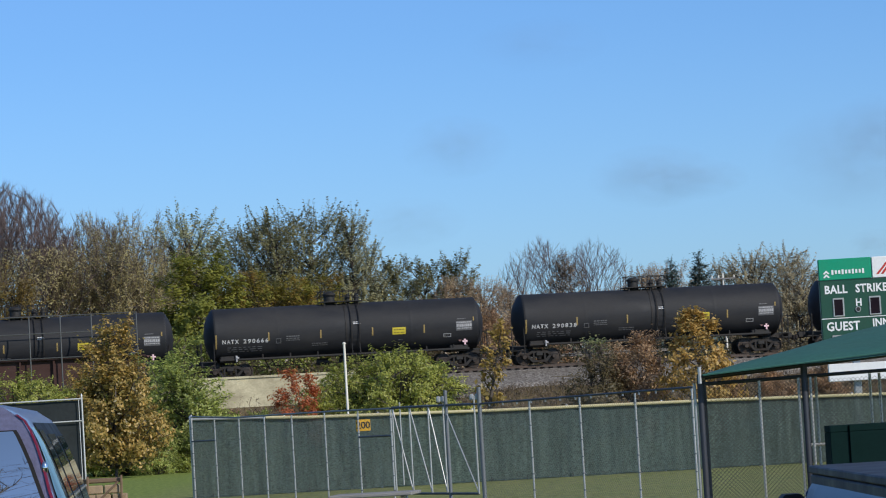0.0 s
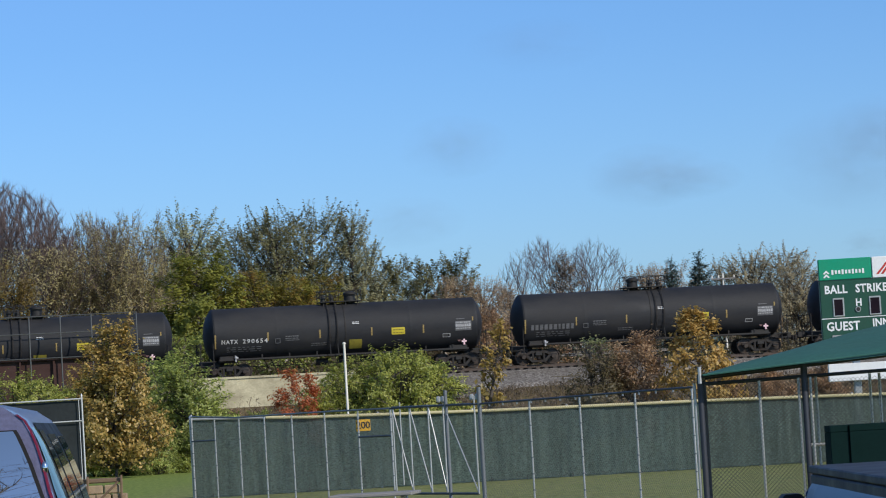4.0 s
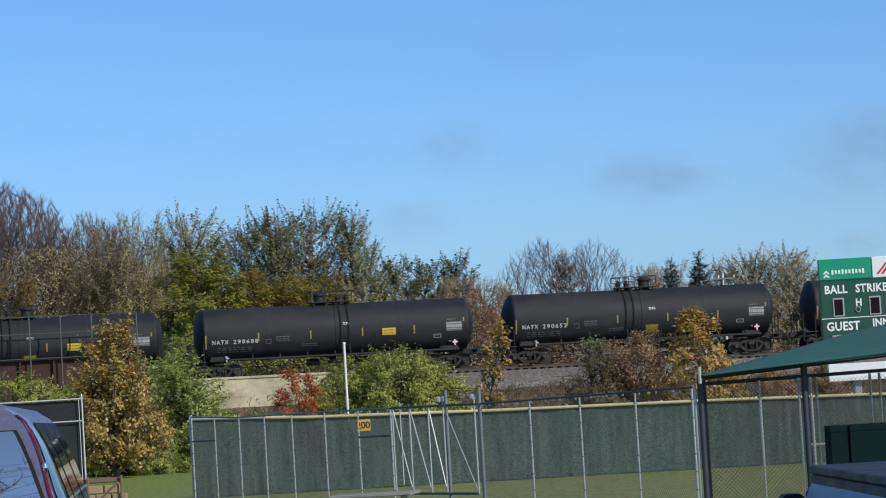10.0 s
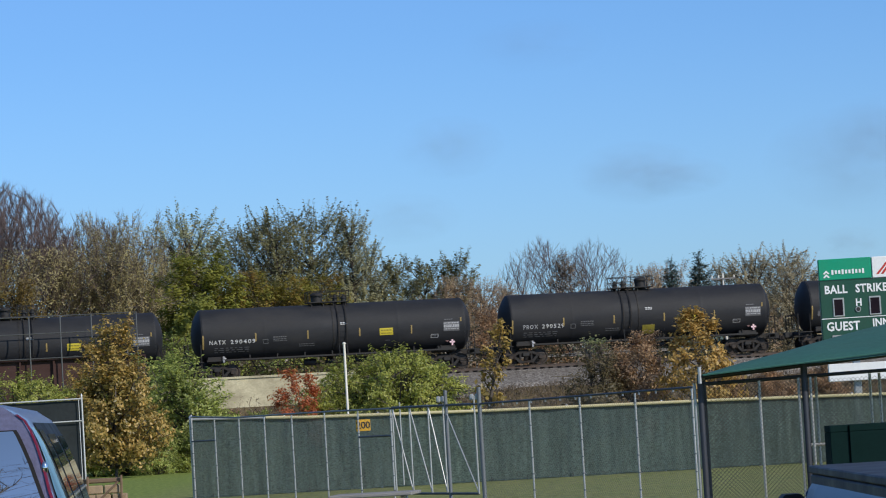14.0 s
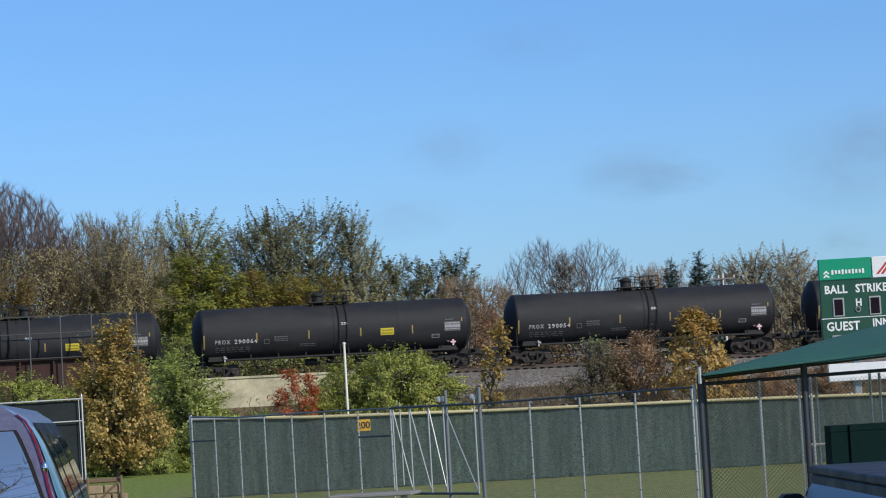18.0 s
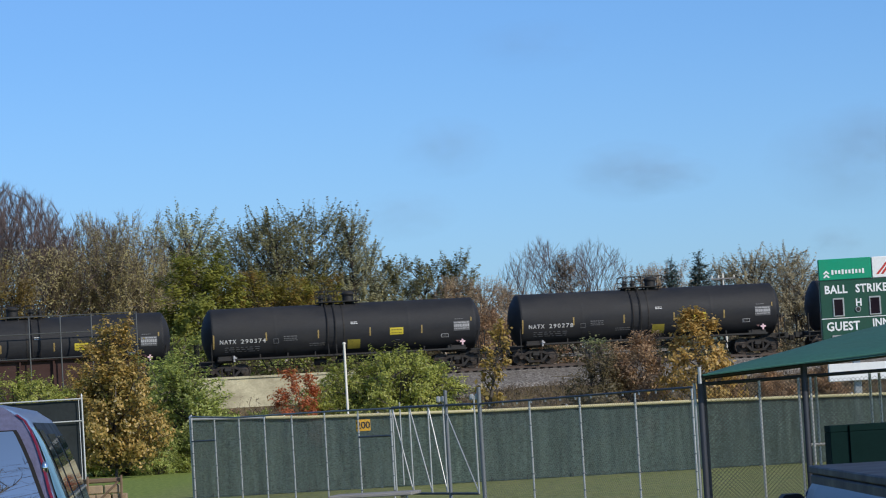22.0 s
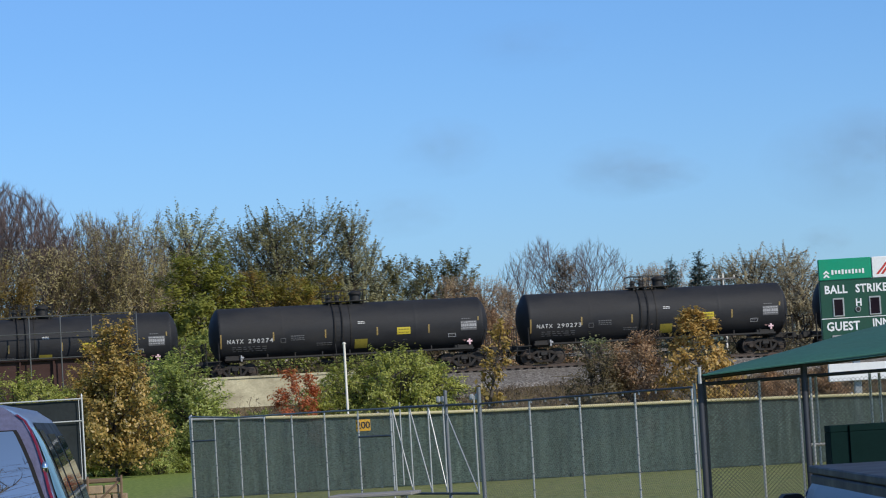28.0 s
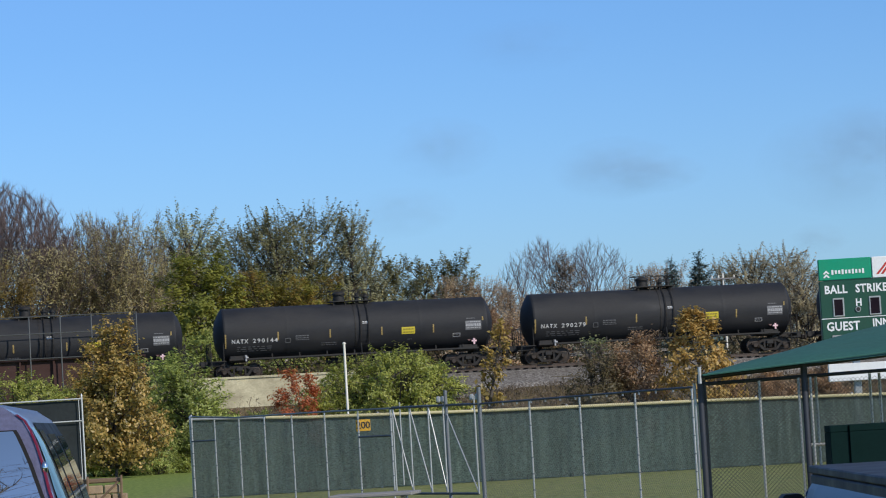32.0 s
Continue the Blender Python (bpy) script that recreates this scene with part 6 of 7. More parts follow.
# ---- dugout ----
def build_dugout():
    dug = thing("dugout", "chain-link dugout of dark posts under green canopy", "dugout")
    Y0, Y1 = 40.0, 43.2
    for x in (3.15, 4.47, 6.4, 8.4):
        rise = 0.064 * (x - 3.16)
        part("post", Shape().tube((x, Y0, -0.05), (x, Y0, 1.95 + rise), 0.038, n=10), M["dark_steel"], dug, smooth=40)
        x2 = x * 1.06 + 0.11
        part("post", Shape().tube((x2, Y1, -0.05), (x2, Y1, 1.95 + rise), 0.034, n=10), M["dark_steel"], dug, smooth=40)
    for x in (3.08, 3.9, 4.40, 4.55):
        part("mesh_post", Shape().tube((x, Y0 + 0.02, -0.05), (x, Y0 + 0.02, 1.85), 0.017, n=8), M["galv"], dug, smooth=40)
    for x in (4.98, 5.72, 5.85):
        part("mesh_post", Shape().tube((x, Y1 - 0.05, -0.05), (x, Y1 - 0.05, 1.86), 0.02, n=8), M["galv"], dug, smooth=40)
    for y in (Y0, Y1):
        left = 3.15 if y == Y0 else 3.45
        part("eave_rail", Shape().tube((left, y, 1.925), (8.5, y, 2.25), 0.02, n=8), M["dark_steel"], dug)
        part("mesh_rail", Shape().tube((left, y, 1.84), (8.4, y, 1.93), 0.018, n=8), M["dark_steel"], dug)
    for x in (3.15, 8.4):
        part("eave_rail", Shape().tube((x, Y0, 1.925 + 0.064 * (x - 3.16)), (x * 1.06 + 0.11, Y1, 1.925 + 0.064 * (x - 3.16)), 0.03, n=8), M["dark_steel"], dug)
    part("cross_rail", Shape().tube((4.55, Y0 + 0.4, 0.98), (6.4, Y0 + 0.4, 0.98), 0.02, n=8), M["galv"], dug)
    me = chainlink(3.25, 1.8, 0.027, 0.0025)
    part("mesh", me, M["dull_wire"], dug, "woven wire mesh", at=pose(3.15, Y0, 0.03))["kind"] = "stuff"
    me2 = chainlink(5.2, 1.78, 0.027, 0.0019)
    part("mesh", me2, M["dull_wire"], dug, "woven wire mesh", at=pose(3.45, Y1, 0.03))["kind"] = "stuff"
    # canopy: cloth stretched to a raised centre
    def hem(x):
        return 1.95 + 0.064 * (x - 3.16)
    sh = Shape()
    n, m = 40, 24
    cx, cy, hx, hy = 6.0, 41.6, 2.84, 2.05
    for j in range(m + 1):
        for i in range(n + 1):
            a, b = -1 + 2 * i / n, -1 + 2 * j / m
            k = max(abs(a), abs(b))
            z = hem(cx + a * hx) + 0.43 * (1 - k) ** 0.9 - 0.05 * (1 - abs(a)) * (abs(b) > 0.99)
            z += 0.012 * noise.noise(Vector((a * 4, b * 3, 0)))
            sh.v.append((cx + a * hx + (b + 1) * 0.17 * (1 - a) / 2, cy + b * hy, z))
    for j in range(m):
        for i in range(n):
            k = j * (n + 1) + i
            sh.f.append((k, k + 1, k + n + 2, k + n + 1))
    part("canopy", sh, M["canopy"], dug, "taut dark green fabric", smooth=30)
    for (x0, y0), (x1, y1) in (((cx - hx, cy - hy), (cx + hx, cy - hy)), ((cx - hx, cy - hy), (cx - hx + 0.34, cy + hy))):
        part("hem", Shape().tube((x0, y0, hem(x0) - 0.005), (x1, y1, hem(x1 if x1 > 4 else x0) - 0.005), 0.014, n=6), M["canopy"], dug)
    part("corner_cap", Shape().tube((3.12, 39.58, 1.84), (3.12, 39.58, 2.05), 0.022, n=8), M["galv"], dug)
    for x, y, w in ((4.647, 38.43, 0.226), (5.225, 38.40, 0.92)):
        box = thing("storage_bin", "dark green plastic storage bin inside the dugout", "bin", pose(x, y, 0))
        part("body", Shape().box((0, 0, 0.575), (w, 0.6, 1.15), bev=0.006), M["bin"], box)
        part("lid", Shape().box((0, 0, 1.192), (w, 0.6, 0.08), bev=0.006), M["bin"], box)


build_dugout()


# ---- scoreboard ----
def build_scoreboard():
    sb = thing("scoreboard", "green baseball scoreboard with white lettering on posts", "scoreboard", pose(10.08, 85, 0, 0, 0, 0))
    w = 5.6
    def slab(name, x0, x1, z0, z1, y0, y1, mat, label="", parent=sb):
        return part(name, Shape().box(((x0 + x1) / 2, (y0 + y1) / 2, (z0 + z1) / 2), (x1 - x0, y1 - y0, z1 - z0), bev=0.015), M[mat], parent, label)
    slab("cabinet", 0, w, 2.55, 4.60, 0, 0.25, "sb_green")
    ad = slab("advert_panel", 0, 1.42, 4.62, 5.19, 0.0, 0.2, "sb_teal", "bright green advertising panel")
    ad2 = slab("advert_panel", 1.44, w, 4.62, 5.19, 0.0, 0.2, "sb_white", "white advertising panel")
    slab("lower_panel", 0.10, 5.5, 1.88, 2.36, 0.05, 0.2, "sb_white", "white lower panel")
    for x in (0.9, 4.6):
        part("post", Shape().box((x, 0.35, 1.9), (0.2, 0.2, 3.9), bev=0.02), M["galv"], sb)
    def letters(body, x, z, h, mat="sb_white", bold=0.009, sp=1.05, parent=sb, wide=0.88):
        me = text_mesh(body, h / 0.70, M[mat], "lettering", bold, sp)
        for v in me.vertices:
            v.co.x *= wide
        return part("lettering", me, None, parent, at=pose(x, -0.008, z))
    letters("BALL", 0.12, 4.26, 0.215)
    letters("STRIKE", 0.96, 4.26, 0.215)
    letters("OUT", 2.25, 4.27, 0.23)
    letters("H", 0.94, 3.895, 0.19)
    letters("GUEST", 0.12, 3.255, 0.23)
    letters("INN", 1.36, 3.32, 0.20)
    letters("HOME", 3.6, 3.29, 0.24)
    for x0, x1, z0, z1 in ((0.32, 0.63, 3.62, 4.13), (1.30, 1.62, 3.62, 4.13), (2.3, 2.62, 3.62, 4.13), (0.25, 0.9, 2.62, 3.13), (1.2, 1.75, 2.62, 3.13)):
        fr = slab("display_frame", x0, x1, z0, z1, -0.03, 0.02, "galv")
        slab("display", x0 + 0.03, x1 - 0.03, z0 + 0.03, z1 - 0.03, -0.036, 0.01, "window_dark", "unlit dark display", fr)
    lens = Shape().lathe([(-0.03, 0.075), (0.0, 0.075)], "y", 16, (1.0, 0, 3.80))
    part("signal_lamp", lens, M["galv"], sb)
    part("lens", Shape().lathe([(-0.036, 0.055), (-0.02, 0.055)], "y", 16, (1.0, 0, 3.80)), M["black"], sb)
    part("trim", Shape().box((w / 2, -0.004, 3.585), (w, 0.02, 0.02)), M["sb_white"], sb)
    # advert: plain shapes for the mark, plain bars for the name
    mk = Shape()
    for dx, dz in ((0.20, 0.24), (0.20, 0.14)):
        mk.slab([(dx - 0.09, 4.62 + dz - 0.06), (dx, 4.62 + dz + 0.03), (dx + 0.09, 4.62 + dz - 0.06), (dx + 0.05, 4.62 + dz - 0.08), (dx, 4.62 + dz - 0.03), (dx - 0.05, 4.62 + dz - 0.08)], -0.012, 0.0)
    part("mark", mk, M["sb_white"], ad)
    for i in range(10):
        part("bar", Shape().box((0.37 + i * 0.092, -0.006, 4.83), (0.055, 0.012, 0.10 if i % 3 else 0.13)), M["sb_white"], ad)
    st = Shape()
    for k in range(2):
        st.slab([(1.55 + k * 0.13, 4.72), (1.62 + k * 0.13, 4.72), (1.90 + k * 0.10, 5.04), (1.83 + k * 0.10, 5.04)], -0.012, 0.0)
    part("mark", st, M["red"], ad2)


build_scoreboard()


# ---- table, utility pole ----
def build_table():
    tb = thing("picnic_table", "weathered grey plank picnic table beside the fence", "table", pose(-0.98, 37.6, 0, 0, 0, -8))
    for i in range(5):
        part("plank", Shape().box((0, -0.32 + i * 0.16, 0.745), (1.0, 0.145, 0.04), bev=0.008), M["plank"], tb)
    for y in (-0.72, 0.72):
        part("bench_plank", Shape().box((0, y, 0.44), (1.0, 0.24, 0.04), bev=0.008), M["plank"], tb)
    for x in (-0.35, 0.35):
        part("leg", Shape().tube((x, -0.6, 0), (x, 0.1, 0.72), 0.03, n=8), M["galv"], tb)
        part("leg", Shape().tube((x, 0.6, 0), (x, -0.1, 0.72), 0.03, n=8), M["galv"], tb)
        part("bearer", Shape().box((x, 0, 0.42), (0.06, 1.5, 0.06)), M["galv"], tb)


build_table()


def build_leaning_stems():
    """Two pale, leaning trees on the far edge of the track bed, seen under and between the cars."""
    rng = np.random.default_rng(41)
    for s0, stems in ((0.2, ((-0.9, 1.35, 0.03), (-1.15, 1.5, 0.028))), (1.7, ((-1.75, 3.7, 0.038), (0.25, 1.5, 0.028)))):
        foot = on_line(s0, 8.0, -1.2)
        tree = thing("tree", "pale-stemmed leaning birch tree beyond the track", "tree", Matrix.Translation(foot), "trees behind the railway")
        for j, (run, rise, r) in enumerate(stems):
            p = Vector((0.12 * j, 0, 0))
            way = (U * run + Vector((0, 0, rise))).normalized()
            q = p + Vector((0, 0, 1.2))
            sh = Shape().tube(p, q, r * 1.2, r, 7, caps=False)
            tips = []
            for k in range(5):
                e = q + way * (rise + 1.2) / 5 + Vector(rng.normal(size=3)) * 0.03
                sh.tube(q, e, r * (1 - 0.14 * k), r * (0.86 - 0.14 * k), 7, caps=False)
                tips.append((e, 2, way.copy(), rise / 5))
                q = e
            part("trunk", sh, M["pale_bark"], tree, smooth=60)
            part("bare_crown", twigs_mesh(tips, 60, 0.7, rng, "twig", 0.008), None, tree)


build_leaning_stems()


def build_guard_rail():
    gr = thing("guard_rail", "grey weathered guard rail beyond the track", "guard rail")
    z0 = LINE.z
    a, b = on_line(2.6, 9.0, 0.62), on_line(17.5, 9.0, 0.65)
    for k in range(2):
        beam = Shape()
        p0, p1 = a.lerp(b, k * 0.5), a.lerp(b, k * 0.5 + 0.497)
        prof = [(0.0, -0.09), (-0.04, -0.06), (0.0, -0.02), (0.0, 0.02), (-0.04, 0.06), (0.0, 0.09), (0.006, 0.09), (0.006, -0.09)]
        for q in (p0, p1):
            for dy, dz in prof:
                beam.v.append(tuple(q + W * dy + Vector((0, 0, dz))))
        n = len(prof)
        beam.f += [(i, (i + 1) % n, n + (i + 1) % n, n + i) for i in range(n)]
        part("beam", beam, M["plank"], gr)
    for k in range(7):
        q = a.lerp(b, (k + 0.3) / 7)
        part("post", Shape().box((0, 0, 0), (0.12, 0.12, 2.6)), M["plank"], gr, at=Matrix.Translation((q.x, q.y + 0.1, q.z - 1.15)))


build_guard_rail()


def build_utility_pole():
    up = thing("utility_pole", "pale utility pole with crossarm beyond the track", "utility pole", pose(18.95, 215, 1.5))
    part("pole_shaft", Shape().tube((0, 0, -0.2), (0, 0, 8.55), 0.085, 0.06, n=10), M["pole_white"], up, smooth=40)
    part("crossarm", Shape().box((0, -0.1, 8.2), (1.7, 0.08, 0.08)), M["plank"], up)
    for x in (-0.75, -0.3, 0.75):
        part("insulator", Shape().lathe([(8.26, 0.05), (8.4, 0.06), (8.44, 0.02)], "z", 8, (x, -0.1, 0)), M["pole_white"], up)


build_utility_pole()


# ---- vehicles ----
def car_paint(name, c, rough=0.22, coat=1.0):
    m, n, l, b = shader(name, rough, 0.3)
    fl = noise_node(n, l, 60, 2)
    l.new(ramp(n, l, fl.outputs[0], [(0.3, tuple(v * 0.85 for v in c)), (0.7, tuple(v * 1.15 for v in c))]).outputs[0], b.inputs["Base Color"])
    b.inputs["Coat Weight"].default_value = coat
    b.inputs["Coat Roughness"].default_value = 0.04
    return m


def glass_tinted(name, ior=7.5, coat=1.0, tint=(0.92, 1.0, 1.0), level=0.9):
    m, n, l, b = shader(name, 0.03)
    dirt = noise_node(n, l, 5, 4)
    l.new(ramp(n, l, dirt.outputs[0], [(0.3, (0.014, 0.045, 0.05)), (0.8, (0.03, 0.075, 0.08))]).outputs[0], b.inputs["Base Color"])
    l.new(ramp(n, l, dirt.outputs[0], [(0.3, (0.008,) * 3), (0.8, (0.03,) * 3)]).outputs[0], b.inputs["Roughness"])
    b.inputs["IOR"].default_value = ior
    b.inputs["Specular IOR Level"].default_value = level
    b.inputs["Specular Tint"].default_value = (*tint, 1)
    b.inputs["Coat Weight"].default_value = coat
    return m


M["suv_paint"] = car_paint("slate_blue_car_paint", (0.17, 0.17, 0.27), 0.3, 0.3)
M["truck_paint"] = car_paint("blue_car_paint", (0.018, 0.045, 0.13), 0.38, 0.0)
M["truck_paint"].node_tree.nodes["Principled BSDF"].inputs["Metallic"].default_value = 0.0
M["truck_paint"].node_tree.nodes["Principled BSDF"].inputs["Specular IOR Level"].default_value = 0.3
M["auto_glass"] = glass_tinted("tinted_glass")
M["side_glass"] = glass_tinted("dark_side_glass", 1.55, 0.0, (0.82, 0.74, 0.78), 0.25)
M["rubber"] = paint("black_rubber", (0.015, 0.015, 0.016), 0.6, 0, 0.15, 5.0, (0.03, 0.03, 0.03), 0.3)
M["rubber"].node_tree.nodes["Principled BSDF"].inputs["Specular IOR Level"].default_value = 0.15
M["lamp_red"] = car_paint("red_lamp_lens", (0.20, 0.006, 0.014), 0.08)
M["chrome"] = paint("bright_chrome", (0.75, 0.75, 0.78), 0.08, 1.0, 0.03, 4.0, (0.5, 0.5, 0.5), 0.1)
M["tonneau"] = paint("grey_vinyl_cover", (0.015, 0.0155, 0.022), 0.6, 0, 0.12, 4.0, (0.05, 0.05, 0.055), 0.4, (1, 1, 1), 0.002)

# right half of the cross-section of the sport-utility car: (half width, height)
SECTION = [(0.86, 0.34), (0.90, 0.55), (0.91, 0.80), (0.895, 1.02), (0.862, 1.18), (0.83, 1.30), (0.79, 1.42), (0.742, 1.56), (0.70, 1.66), (0.655, 1.735), (0.585, 1.785), (0.44, 1.82), (0.22, 1.835)]


def half_width(z):
    for (a, z0), (b, z1) in zip(SECTION, SECTION[1:]):
        if z0 <= z <= z1:
            return a + (b - a) * (z - z0) / (z1 - z0)
    return SECTION[-1][0]


def body_point(v, a, z):
    """v: metres forward of the tail. The cabin narrows and lowers towards the front, the tail rounds off."""
    if v > 2.9:
        k = min(1.0, (v - 2.9) / 1.1)
        z = min(z, z - max(0, z - 1.02) * k * 0.98)
    nose = max(0.0, (v - 3.9) / 0.6)
    a = a * (1 - 0.10 * nose * nose)
    tail = max(0.0, 1 - v / 0.6)
    a = a * (1 - (0.055 - 0.04 * max(0.0, min(1.0, (z - 1.45) / 0.25))) * tail * tail)
    v = v + max(0.0, 1 - v / 1.2) * max(0.0, z - 1.0) * 0.45
    return Vector((a, v, z))


def build_suv():
    suv = thing("parked_suv", "slate-blue parked sport-utility car with red corner lamps", "car")
    suv.matrix_basis = Matrix.Translation((-2.305, 12.0, 0)) @ Matrix.Rotation(math.atan2(0.34, 4.0), 4, "Z")
    stations = [0.0, 0.03, 0.08, 0.16, 0.24, 0.32, 0.42, 0.52, 0.6, 1.0, 1.5, 2.0, 2.5, 2.9, 3.2, 3.5, 3.8, 4.0, 4.25, 4.45]
    ring = [(a, z) for a, z in SECTION] + [(-a, z) for a, z in reversed(SECTION)]
    sh = Shape()
    for v in stations:
        for a, z in ring:
            sh.v.append(tuple(body_point(v, a, z)))
    n = len(ring)
    for j in range(len(stations) - 1):
        for i in range(n):
            k = (i + 1) % n
            sh.f.append((j * n + i, j * n + k, (j + 1) * n + k, (j + 1) * n + i))
    sh.f.append(tuple(range(n)))
    sh.f.append(tuple(range((len(stations) - 1) * n + n - 1, (len(stations) - 1) * n - 1, -1)))
    body = part("body", sh, M["suv_paint"], suv, smooth=32)

    def side_glass(v0, v1, z0, z1, name="side_window", mat="auto_glass", proud=0.006):
        for sgn in (1, -1):
            g = Shape()
            m, q = 10, 10
            for i in range(m + 1):
                for j in range(q + 1):
                    v, z = v0 + (v1 - v0) * i / m, z0 + (z1 - z0) * j / q
                    v += 0.10 * (j / q) * (1 if i == 0 else 0)
                    p_ = body_point(v, half_width(z) + proud, z)
                    g.v.append((p_.x * sgn, p_.y, p_.z + 0.002))
            for i in range(m):
                for j in range(q):
                    k = i * (q + 1) + j
                    f = (k, k + q + 1, k + q + 2, k + 1)
                    g.f.append(f if sgn > 0 else tuple(reversed(f)))
            part(name, g, M[mat], body, smooth=60)
    side_glass(0.54, 2.9, 1.03, 1.72, "window_seal", "rubber", 0.003)
    side_glass(0.09, 0.52, 1.08, 1.70, mat="side_glass")
    side_glass(0.60, 1.15, 1.08, 1.69, mat="side_glass")
    side_glass(1.23, 2.05, 1.06, 1.67, mat="side_glass")
    side_glass(2.13, 2.85, 1.06, 1.66, mat="side_glass")
    # hatch glass with its rubber edge
    for inset, y, mat, name in ((0.018, -0.008, "rubber", "glass_seal"), (0.034, -0.014, "auto_glass", "rear_window")):
        g = Shape()
        zs = [1.10, 1.2, 1.3, 1.42, 1.5, 1.56, 1.62, 1.67, 1.70 - inset * 0.3]
        for z in zs:
            w = half_width(z) * 0.945 - inset
            for t in range(9):
                x = -w + 2 * w * t / 8
                g.v.append((x, y - 0.03 * (1 - (x / 0.8) ** 2) + (z - 1.0) * 0.45 + 0.3 * ((z - 1.42) ** 2 - 0.07), z))
        for j in range(len(zs) - 1):
            for t in range(8):
                k = j * 9 + t
                g.f.append((k, k + 1, k + 10, k + 9))
        part(name, g, M[mat], body, smooth=60)
    for sgn in (1, -1):
        lamp = Shape()
        zs = [1.05, 1.15, 1.25, 1.35, 1.45, 1.55, 1.63, 1.69, 1.73, 1.755]
        for z in zs:
            w = half_width(z)
            for dv in (-0.004, 0.008, 0.022, 0.034):
                p_ = body_point(max(0.0, dv), w, z)
                bulge = 0.012 * math.sin(math.pi * (dv + 0.004) / 0.038) + 0.002
                lamp.v.append((sgn * (p_.x + bulge), dv - 0.006 + max(0.0, 1 - dv / 1.2) * (z - 1.0) * 0.45, z))
        for j in range(len(zs) - 1):
            for t in range(3):
                k = j * 4 + t
                f = (k, k + 1, k + 5, k + 4)
                lamp.f.append(f if sgn > 0 else tuple(reversed(f)))
        part("tail_lamp", lamp, M["lamp_red"], body, "tall red lamp", smooth=60)
        # added chrome bead that makes the sun glint on the side; no fitting there
        part("lamp_trim", Shape().lathe([(-0.026 * math.cos(math.pi * k / 10), 0.001 + 0.013 * math.sin(math.pi * k / 10)) for k in range(11)], "z", 18, (sgn * 0.728, 0.245, 1.54)), M["chrome"], body, smooth=80)
        for v in (0.85, 3.6):
            wheel = part("wheel", Shape().lathe([(-0.11, 0.2), (-0.11, 0.31), (-0.07, 0.345), (0.07, 0.345), (0.11, 0.31), (0.11, 0.2)], "x", 24, (0, 0, 0)), M["rubber"], suv, smooth=40, at=pose(sgn * 0.80, v, 0.345))
            part("rim", Shape().lathe([(-0.112, 0.02), (-0.10, 0.2), (0.10, 0.2), (0.112, 0.02)], "x", 20), M["chrome"], wheel, smooth=40)
    part("bumper", Shape().box((0, -0.05, 0.52), (1.74, 0.16, 0.26), bev=0.05), M["suv_paint"], suv)


build_suv()


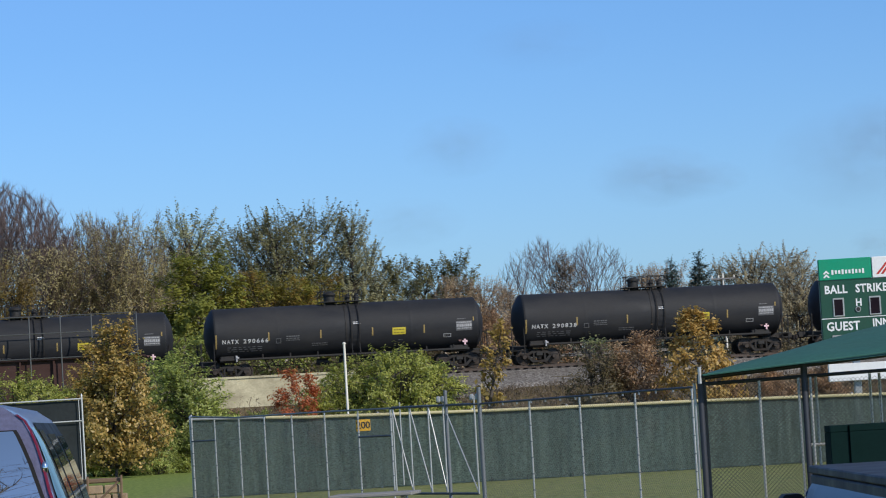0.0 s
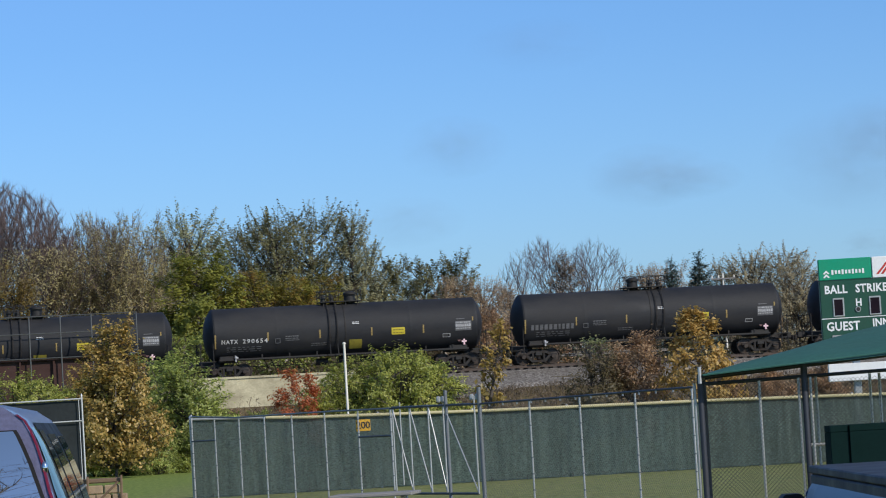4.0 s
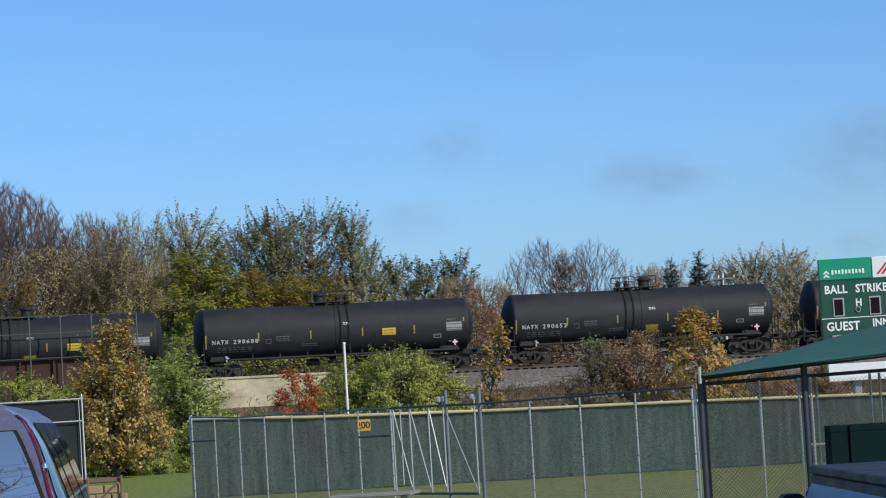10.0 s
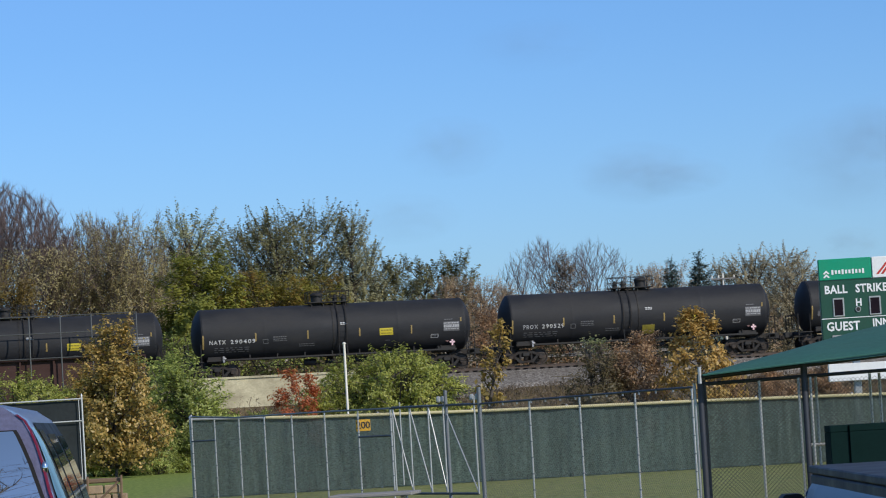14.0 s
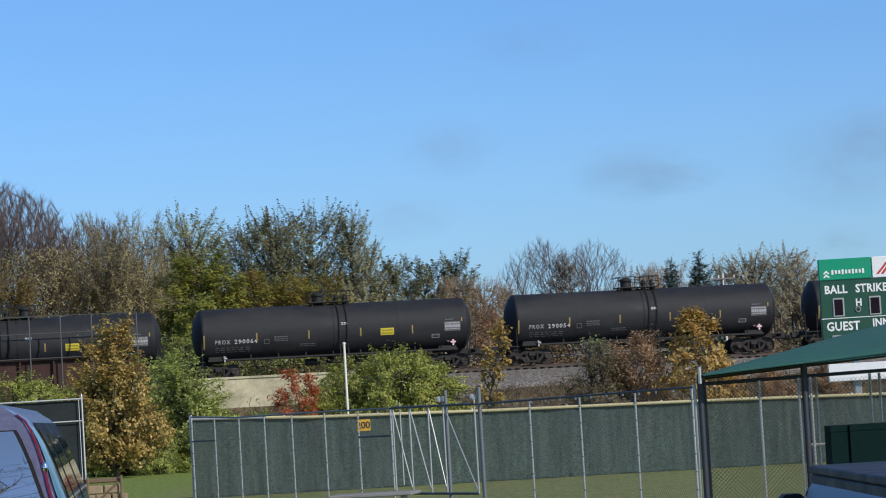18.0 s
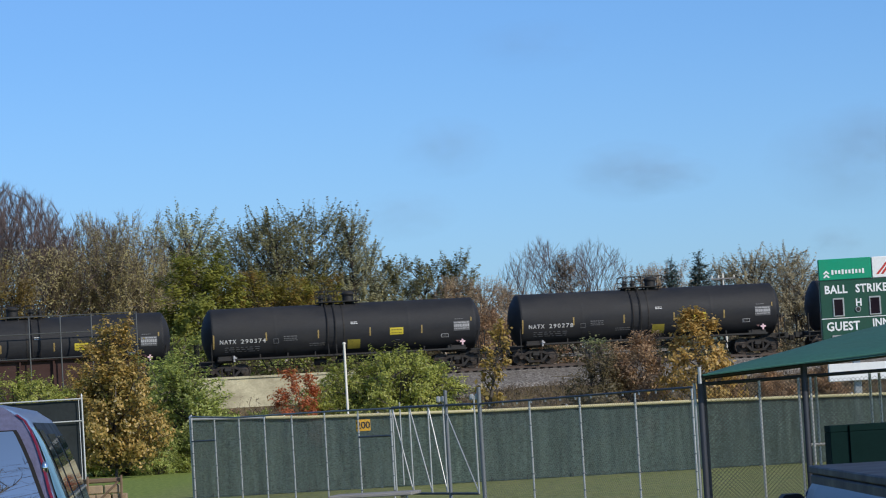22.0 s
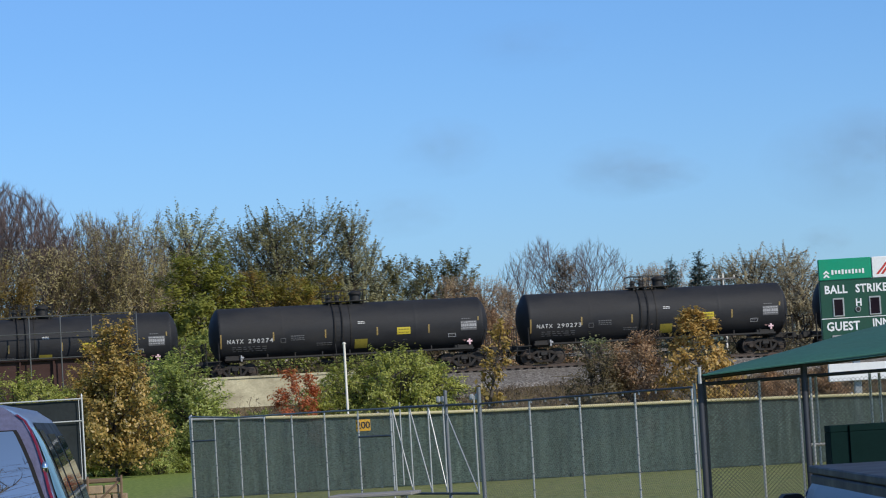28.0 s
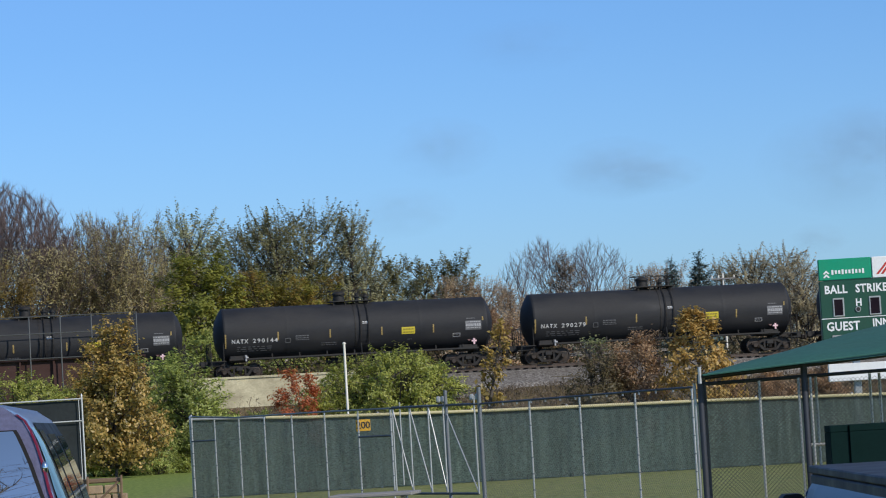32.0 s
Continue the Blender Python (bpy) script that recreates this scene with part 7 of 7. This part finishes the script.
def build_pickup():
    pk = thing("parked_pickup", "blue parked pickup with grey covered bed", "car")
    pk.matrix_basis = Matrix.Translation((1.325, 12.35, 0.0))
    def slab(name, x0, x1, y0, y1, z0, z1, mat, bev=0.02, parent=pk, label=""):
        return part(name, Shape().box(((x0 + x1) / 2, (y0 + y1) / 2, (z0 + z1) / 2), (x1 - x0, y1 - y0, z1 - z0), bev=bev), M[mat], parent, label)
    w = 1.85
    # bed side panels with a swell over the wheel
    for x, sgn in ((0.0, 1), (w, -1)):
        sd = Shape()
        zs = [0.45, 0.62, 0.80, 0.98, 1.12, 1.22, 1.285, 1.325]
        bulge = [0.03, 0.0, -0.015, -0.02, -0.008, 0.018, 0.042, 0.070]
        ys = [0.0, -0.04, -0.3, -0.7, -1.1, -1.5, -1.9, -2.4]
        for y in ys:
            for z, b in zip(zs, bulge):
                flare = -0.035 * math.exp(-((y + 0.95) / 0.4) ** 2) * math.exp(-((z - 0.8) / 0.25) ** 2)
                corner = 0.03 if y == 0 else 0.0
                sd.v.append((x + sgn * (b + flare + corner), y, z))
        k = len(zs)
        for i in range(len(ys) - 1):
            for j in range(k - 1):
                f = (i * k + j, i * k + j + 1, (i + 1) * k + j + 1, (i + 1) * k + j)
                sd.f.append(f if sgn > 0 else tuple(reversed(f)))
        part("bed_side", sd, M["truck_paint"], pk, smooth=50)
    slab("bed_floor", 0.03, w - 0.03, -2.4, -0.02, 0.55, 0.62, "rubber", 0.01)
    slab("tailgate", 0.03, w - 0.03, -0.05, 0.0, 0.55, 1.29, "truck_paint", 0.02)
    # near rail in the dark cover colour, painting the shadow under the cover's lip
    slab("bed_rail", 0.055, 0.13, -2.4, -0.005, 1.295, 1.338, "tonneau", 0.006)
    slab("bed_rail", w - 0.09, w - 0.02, -2.4, -0.01, 1.30, 1.338, "rubber", 0.004)
    slab("bed_cover", 0.05, w - 0.05, -2.4, 0.01, 1.342, 1.372, "tonneau", 0.005, label="grey vinyl cover")
    cab = Shape()
    prof = [(-2.46, 0.5), (-2.46, 1.28), (-2.6, 1.82), (-2.8, 1.9), (-3.7, 1.88), (-4.25, 1.35), (-5.4, 1.22), (-5.65, 1.05), (-5.65, 0.5)]
    cab.slab(prof, 0.17, w - 0.17, "yz")
    part("cab", cab, M["truck_paint"], pk)
    for x in (0.165, w - 0.165):
        part("cab_window", Shape().slab([(-2.65, 1.33), (-2.7, 1.78), (-3.6, 1.78), (-4.0, 1.36)], x - 0.03, x + 0.03, "yz"), M["auto_glass"], pk)
    slab("bumper", 0.05, w - 0.05, 0.02, 0.16, 0.5, 0.68, "chrome", 0.03)
    slab("mirror_bracket", -0.055, 0.035, 0.05, 0.22, 1.222, 1.262, "rubber", 0.015, label="black bracket")
    for x in (0.13, w - 0.13):
        for y in (-0.95, -4.7):
            wheel = part("wheel", Shape().lathe([(-0.12, 0.22), (-0.12, 0.34), (-0.08, 0.38), (0.08, 0.38), (0.12, 0.34), (0.12, 0.22)], "x", 24), M["rubber"], pk, smooth=40, at=pose(x, y, 0.38))
            part("rim", Shape().lathe([(-0.122, 0.02), (-0.11, 0.22), (0.11, 0.22), (0.122, 0.02)], "x", 20), M["chrome"], wheel, smooth=40)


build_pickup()


# ---- clouds ----
def cloud_material():
    m = bpy.data.materials.new("thin_grey_cloud")
    m.use_nodes = True
    n, l = m.node_tree.nodes, m.node_tree.links
    n.clear()
    tc = n.new("ShaderNodeTexCoord")
    grad = n.new("ShaderNodeTexGradient")
    grad.gradient_type = "SPHERICAL"
    l.new(tc.outputs["Object"], grad.inputs[0])
    oi = n.new("ShaderNodeObjectInfo")
    ns = n.new("ShaderNodeTexNoise")
    ns.noise_dimensions = "4D"
    ns.inputs["Scale"].default_value = 1.3
    ns.inputs["Detail"].default_value = 5
    sc = n.new("ShaderNodeMath")
    sc.operation = "MULTIPLY"
    sc.inputs[1].default_value = 20
    l.new(oi.outputs["Random"], sc.inputs[0])
    l.new(sc.outputs[0], ns.inputs["W"])
    l.new(tc.outputs["Object"], ns.inputs["Vector"])
    mul = n.new("ShaderNodeMath")
    mul.operation = "MULTIPLY"
    l.new(ramp(n, l, grad.outputs[0], [(0.0, (0, 0, 0)), (0.35, (0.45, 0.45, 0.45)), (0.8, (1, 1, 1))]).outputs[0], mul.inputs[0])
    l.new(ramp(n, l, ns.outputs[0], [(0.30, (0.03,) * 3), (0.66, (0.25,) * 3)]).outputs[0], mul.inputs[1])
    thin = n.new("ShaderNodeMath")
    thin.operation = "MULTIPLY"
    l.new(mul.outputs[0], thin.inputs[0])
    l.new(oi.outputs["Alpha"], thin.inputs[1])
    tr = n.new("ShaderNodeBsdfTransparent")
    d = n.new("ShaderNodeBsdfDiffuse")
    d.inputs["Color"].default_value = (0.22, 0.24, 0.28, 1)
    mx = n.new("ShaderNodeMixShader")
    out = n.new("ShaderNodeOutputMaterial")
    l.new(thin.outputs[0], mx.inputs[0])
    l.new(tr.outputs[0], mx.inputs[1])
    l.new(d.outputs[0], mx.inputs[2])
    l.new(mx.outputs[0], out.inputs["Surface"])
    return m


M["cloud"] = cloud_material()
CLOUDS = []


def build_clouds():
    """Wisps of thin cloud: flat lens-shaped banks lying in one layer far beyond the wood."""
    # place, half length, half depth, half height, drift and rise over the clip, density
    banks = [(206, 3000, 215, 66, 60, 32, -36, 10, 1.0), (246, 3000, 210, 52, 60, 20, -40, 8, 0.8), (404, 3000, 222, 92, 60, 54, -13, -4, 1.0), (430, 3000, 250, 60, 60, 34, -13, -4, 0.8),
             (17, 3000, 254, 56, 60, 32, -12, 0, 0.75), (-32, 3000, 184, 58, 60, 26, -7, 11, 0.6), (104, 3000, 348, 70, 60, 28, -14, 0, 0.4), (414, 3000, 138, 30, 60, 16, -56, 8, 0.7)]
    base = Shape()
    n = 16
    for j in range(n + 1):
        for i in range(n + 1):
            x, z = -1 + 2 * i / n, -1 + 2 * j / n
            base.v.append((x, 0.12 * (x * x + z * z) - 0.12, z))
    for j in range(n):
        for i in range(n):
            k = j * (n + 1) + i
            base.f.append((k, k + 1, k + n + 2, k + n + 1))
    me = base.mesh("cloud", 180)
    me.materials.append(M["cloud"])
    for x, y, z, a, b, c, drift, lift, dense in banks:
        ob = new("cloud", me)
        ob.color = (1, 1, 1, dense)
        ob.scale = (a, b, c)
        ob.location = (x, y, z)
        tagged(ob, "thin grey wisp of drifting cloud in a clear sky", "cloud", "clouds", kind="structure")
        CLOUDS.append((ob, Vector((x, y, z)), Vector((drift, 0, lift))))


build_clouds()


def build_sleepers():
    ties = Shape().box((0, 0, -0.27), (0.23, 2.6, 0.18), bev=0.01)
    me = ties.mesh("sleeper")
    me.materials.append(M["tie"])
    ss = np.arange(-72, 78, 0.5)
    for s in ss:
        ob = new("sleeper", me)
        ob.parent = TRACK
        ob.matrix_basis = line_pose(float(s))


build_sleepers()


# ---- what moves ----
def motions():
    ts = [k * 1.0 for k in range(33)]
    for n, car in TRAIN.items():
        walk(car, [(t, line_pose(train_place(n, t))) for t in ts])
    for ob, place, drift in CLOUDS:
        walk(ob, [(0.0, Matrix.Translation(place)), (DURATION, Matrix.Translation(place + drift))])
    for n, wheel, dx in CARS:
        base = wheel.matrix_basis.translation.copy()
        # wheels turn while their car passes before the eye
        first = max(0.0, n - 2.4)
        last = min(DURATION, n + 1.6)
        if last <= 0 or first >= DURATION:
            continue
        def turned(t):
            return Matrix.Translation(base) @ Matrix.Rotation(train_place(n, t) / R_WHEEL, 4, "Y")
        f0, f1_ = frame(first), frame(last)
        times = [(f - 1) / FPS for f in range(f0, f1_ + 1)]
        rows = [(t, turned(t)) for t in times]
        if times[0] > 0:
            rows.insert(0, (0.0, turned(times[0])))
        if times[-1] < DURATION:
            rows.append((DURATION, turned(times[-1])))
        walk(wheel, rows)


motions()
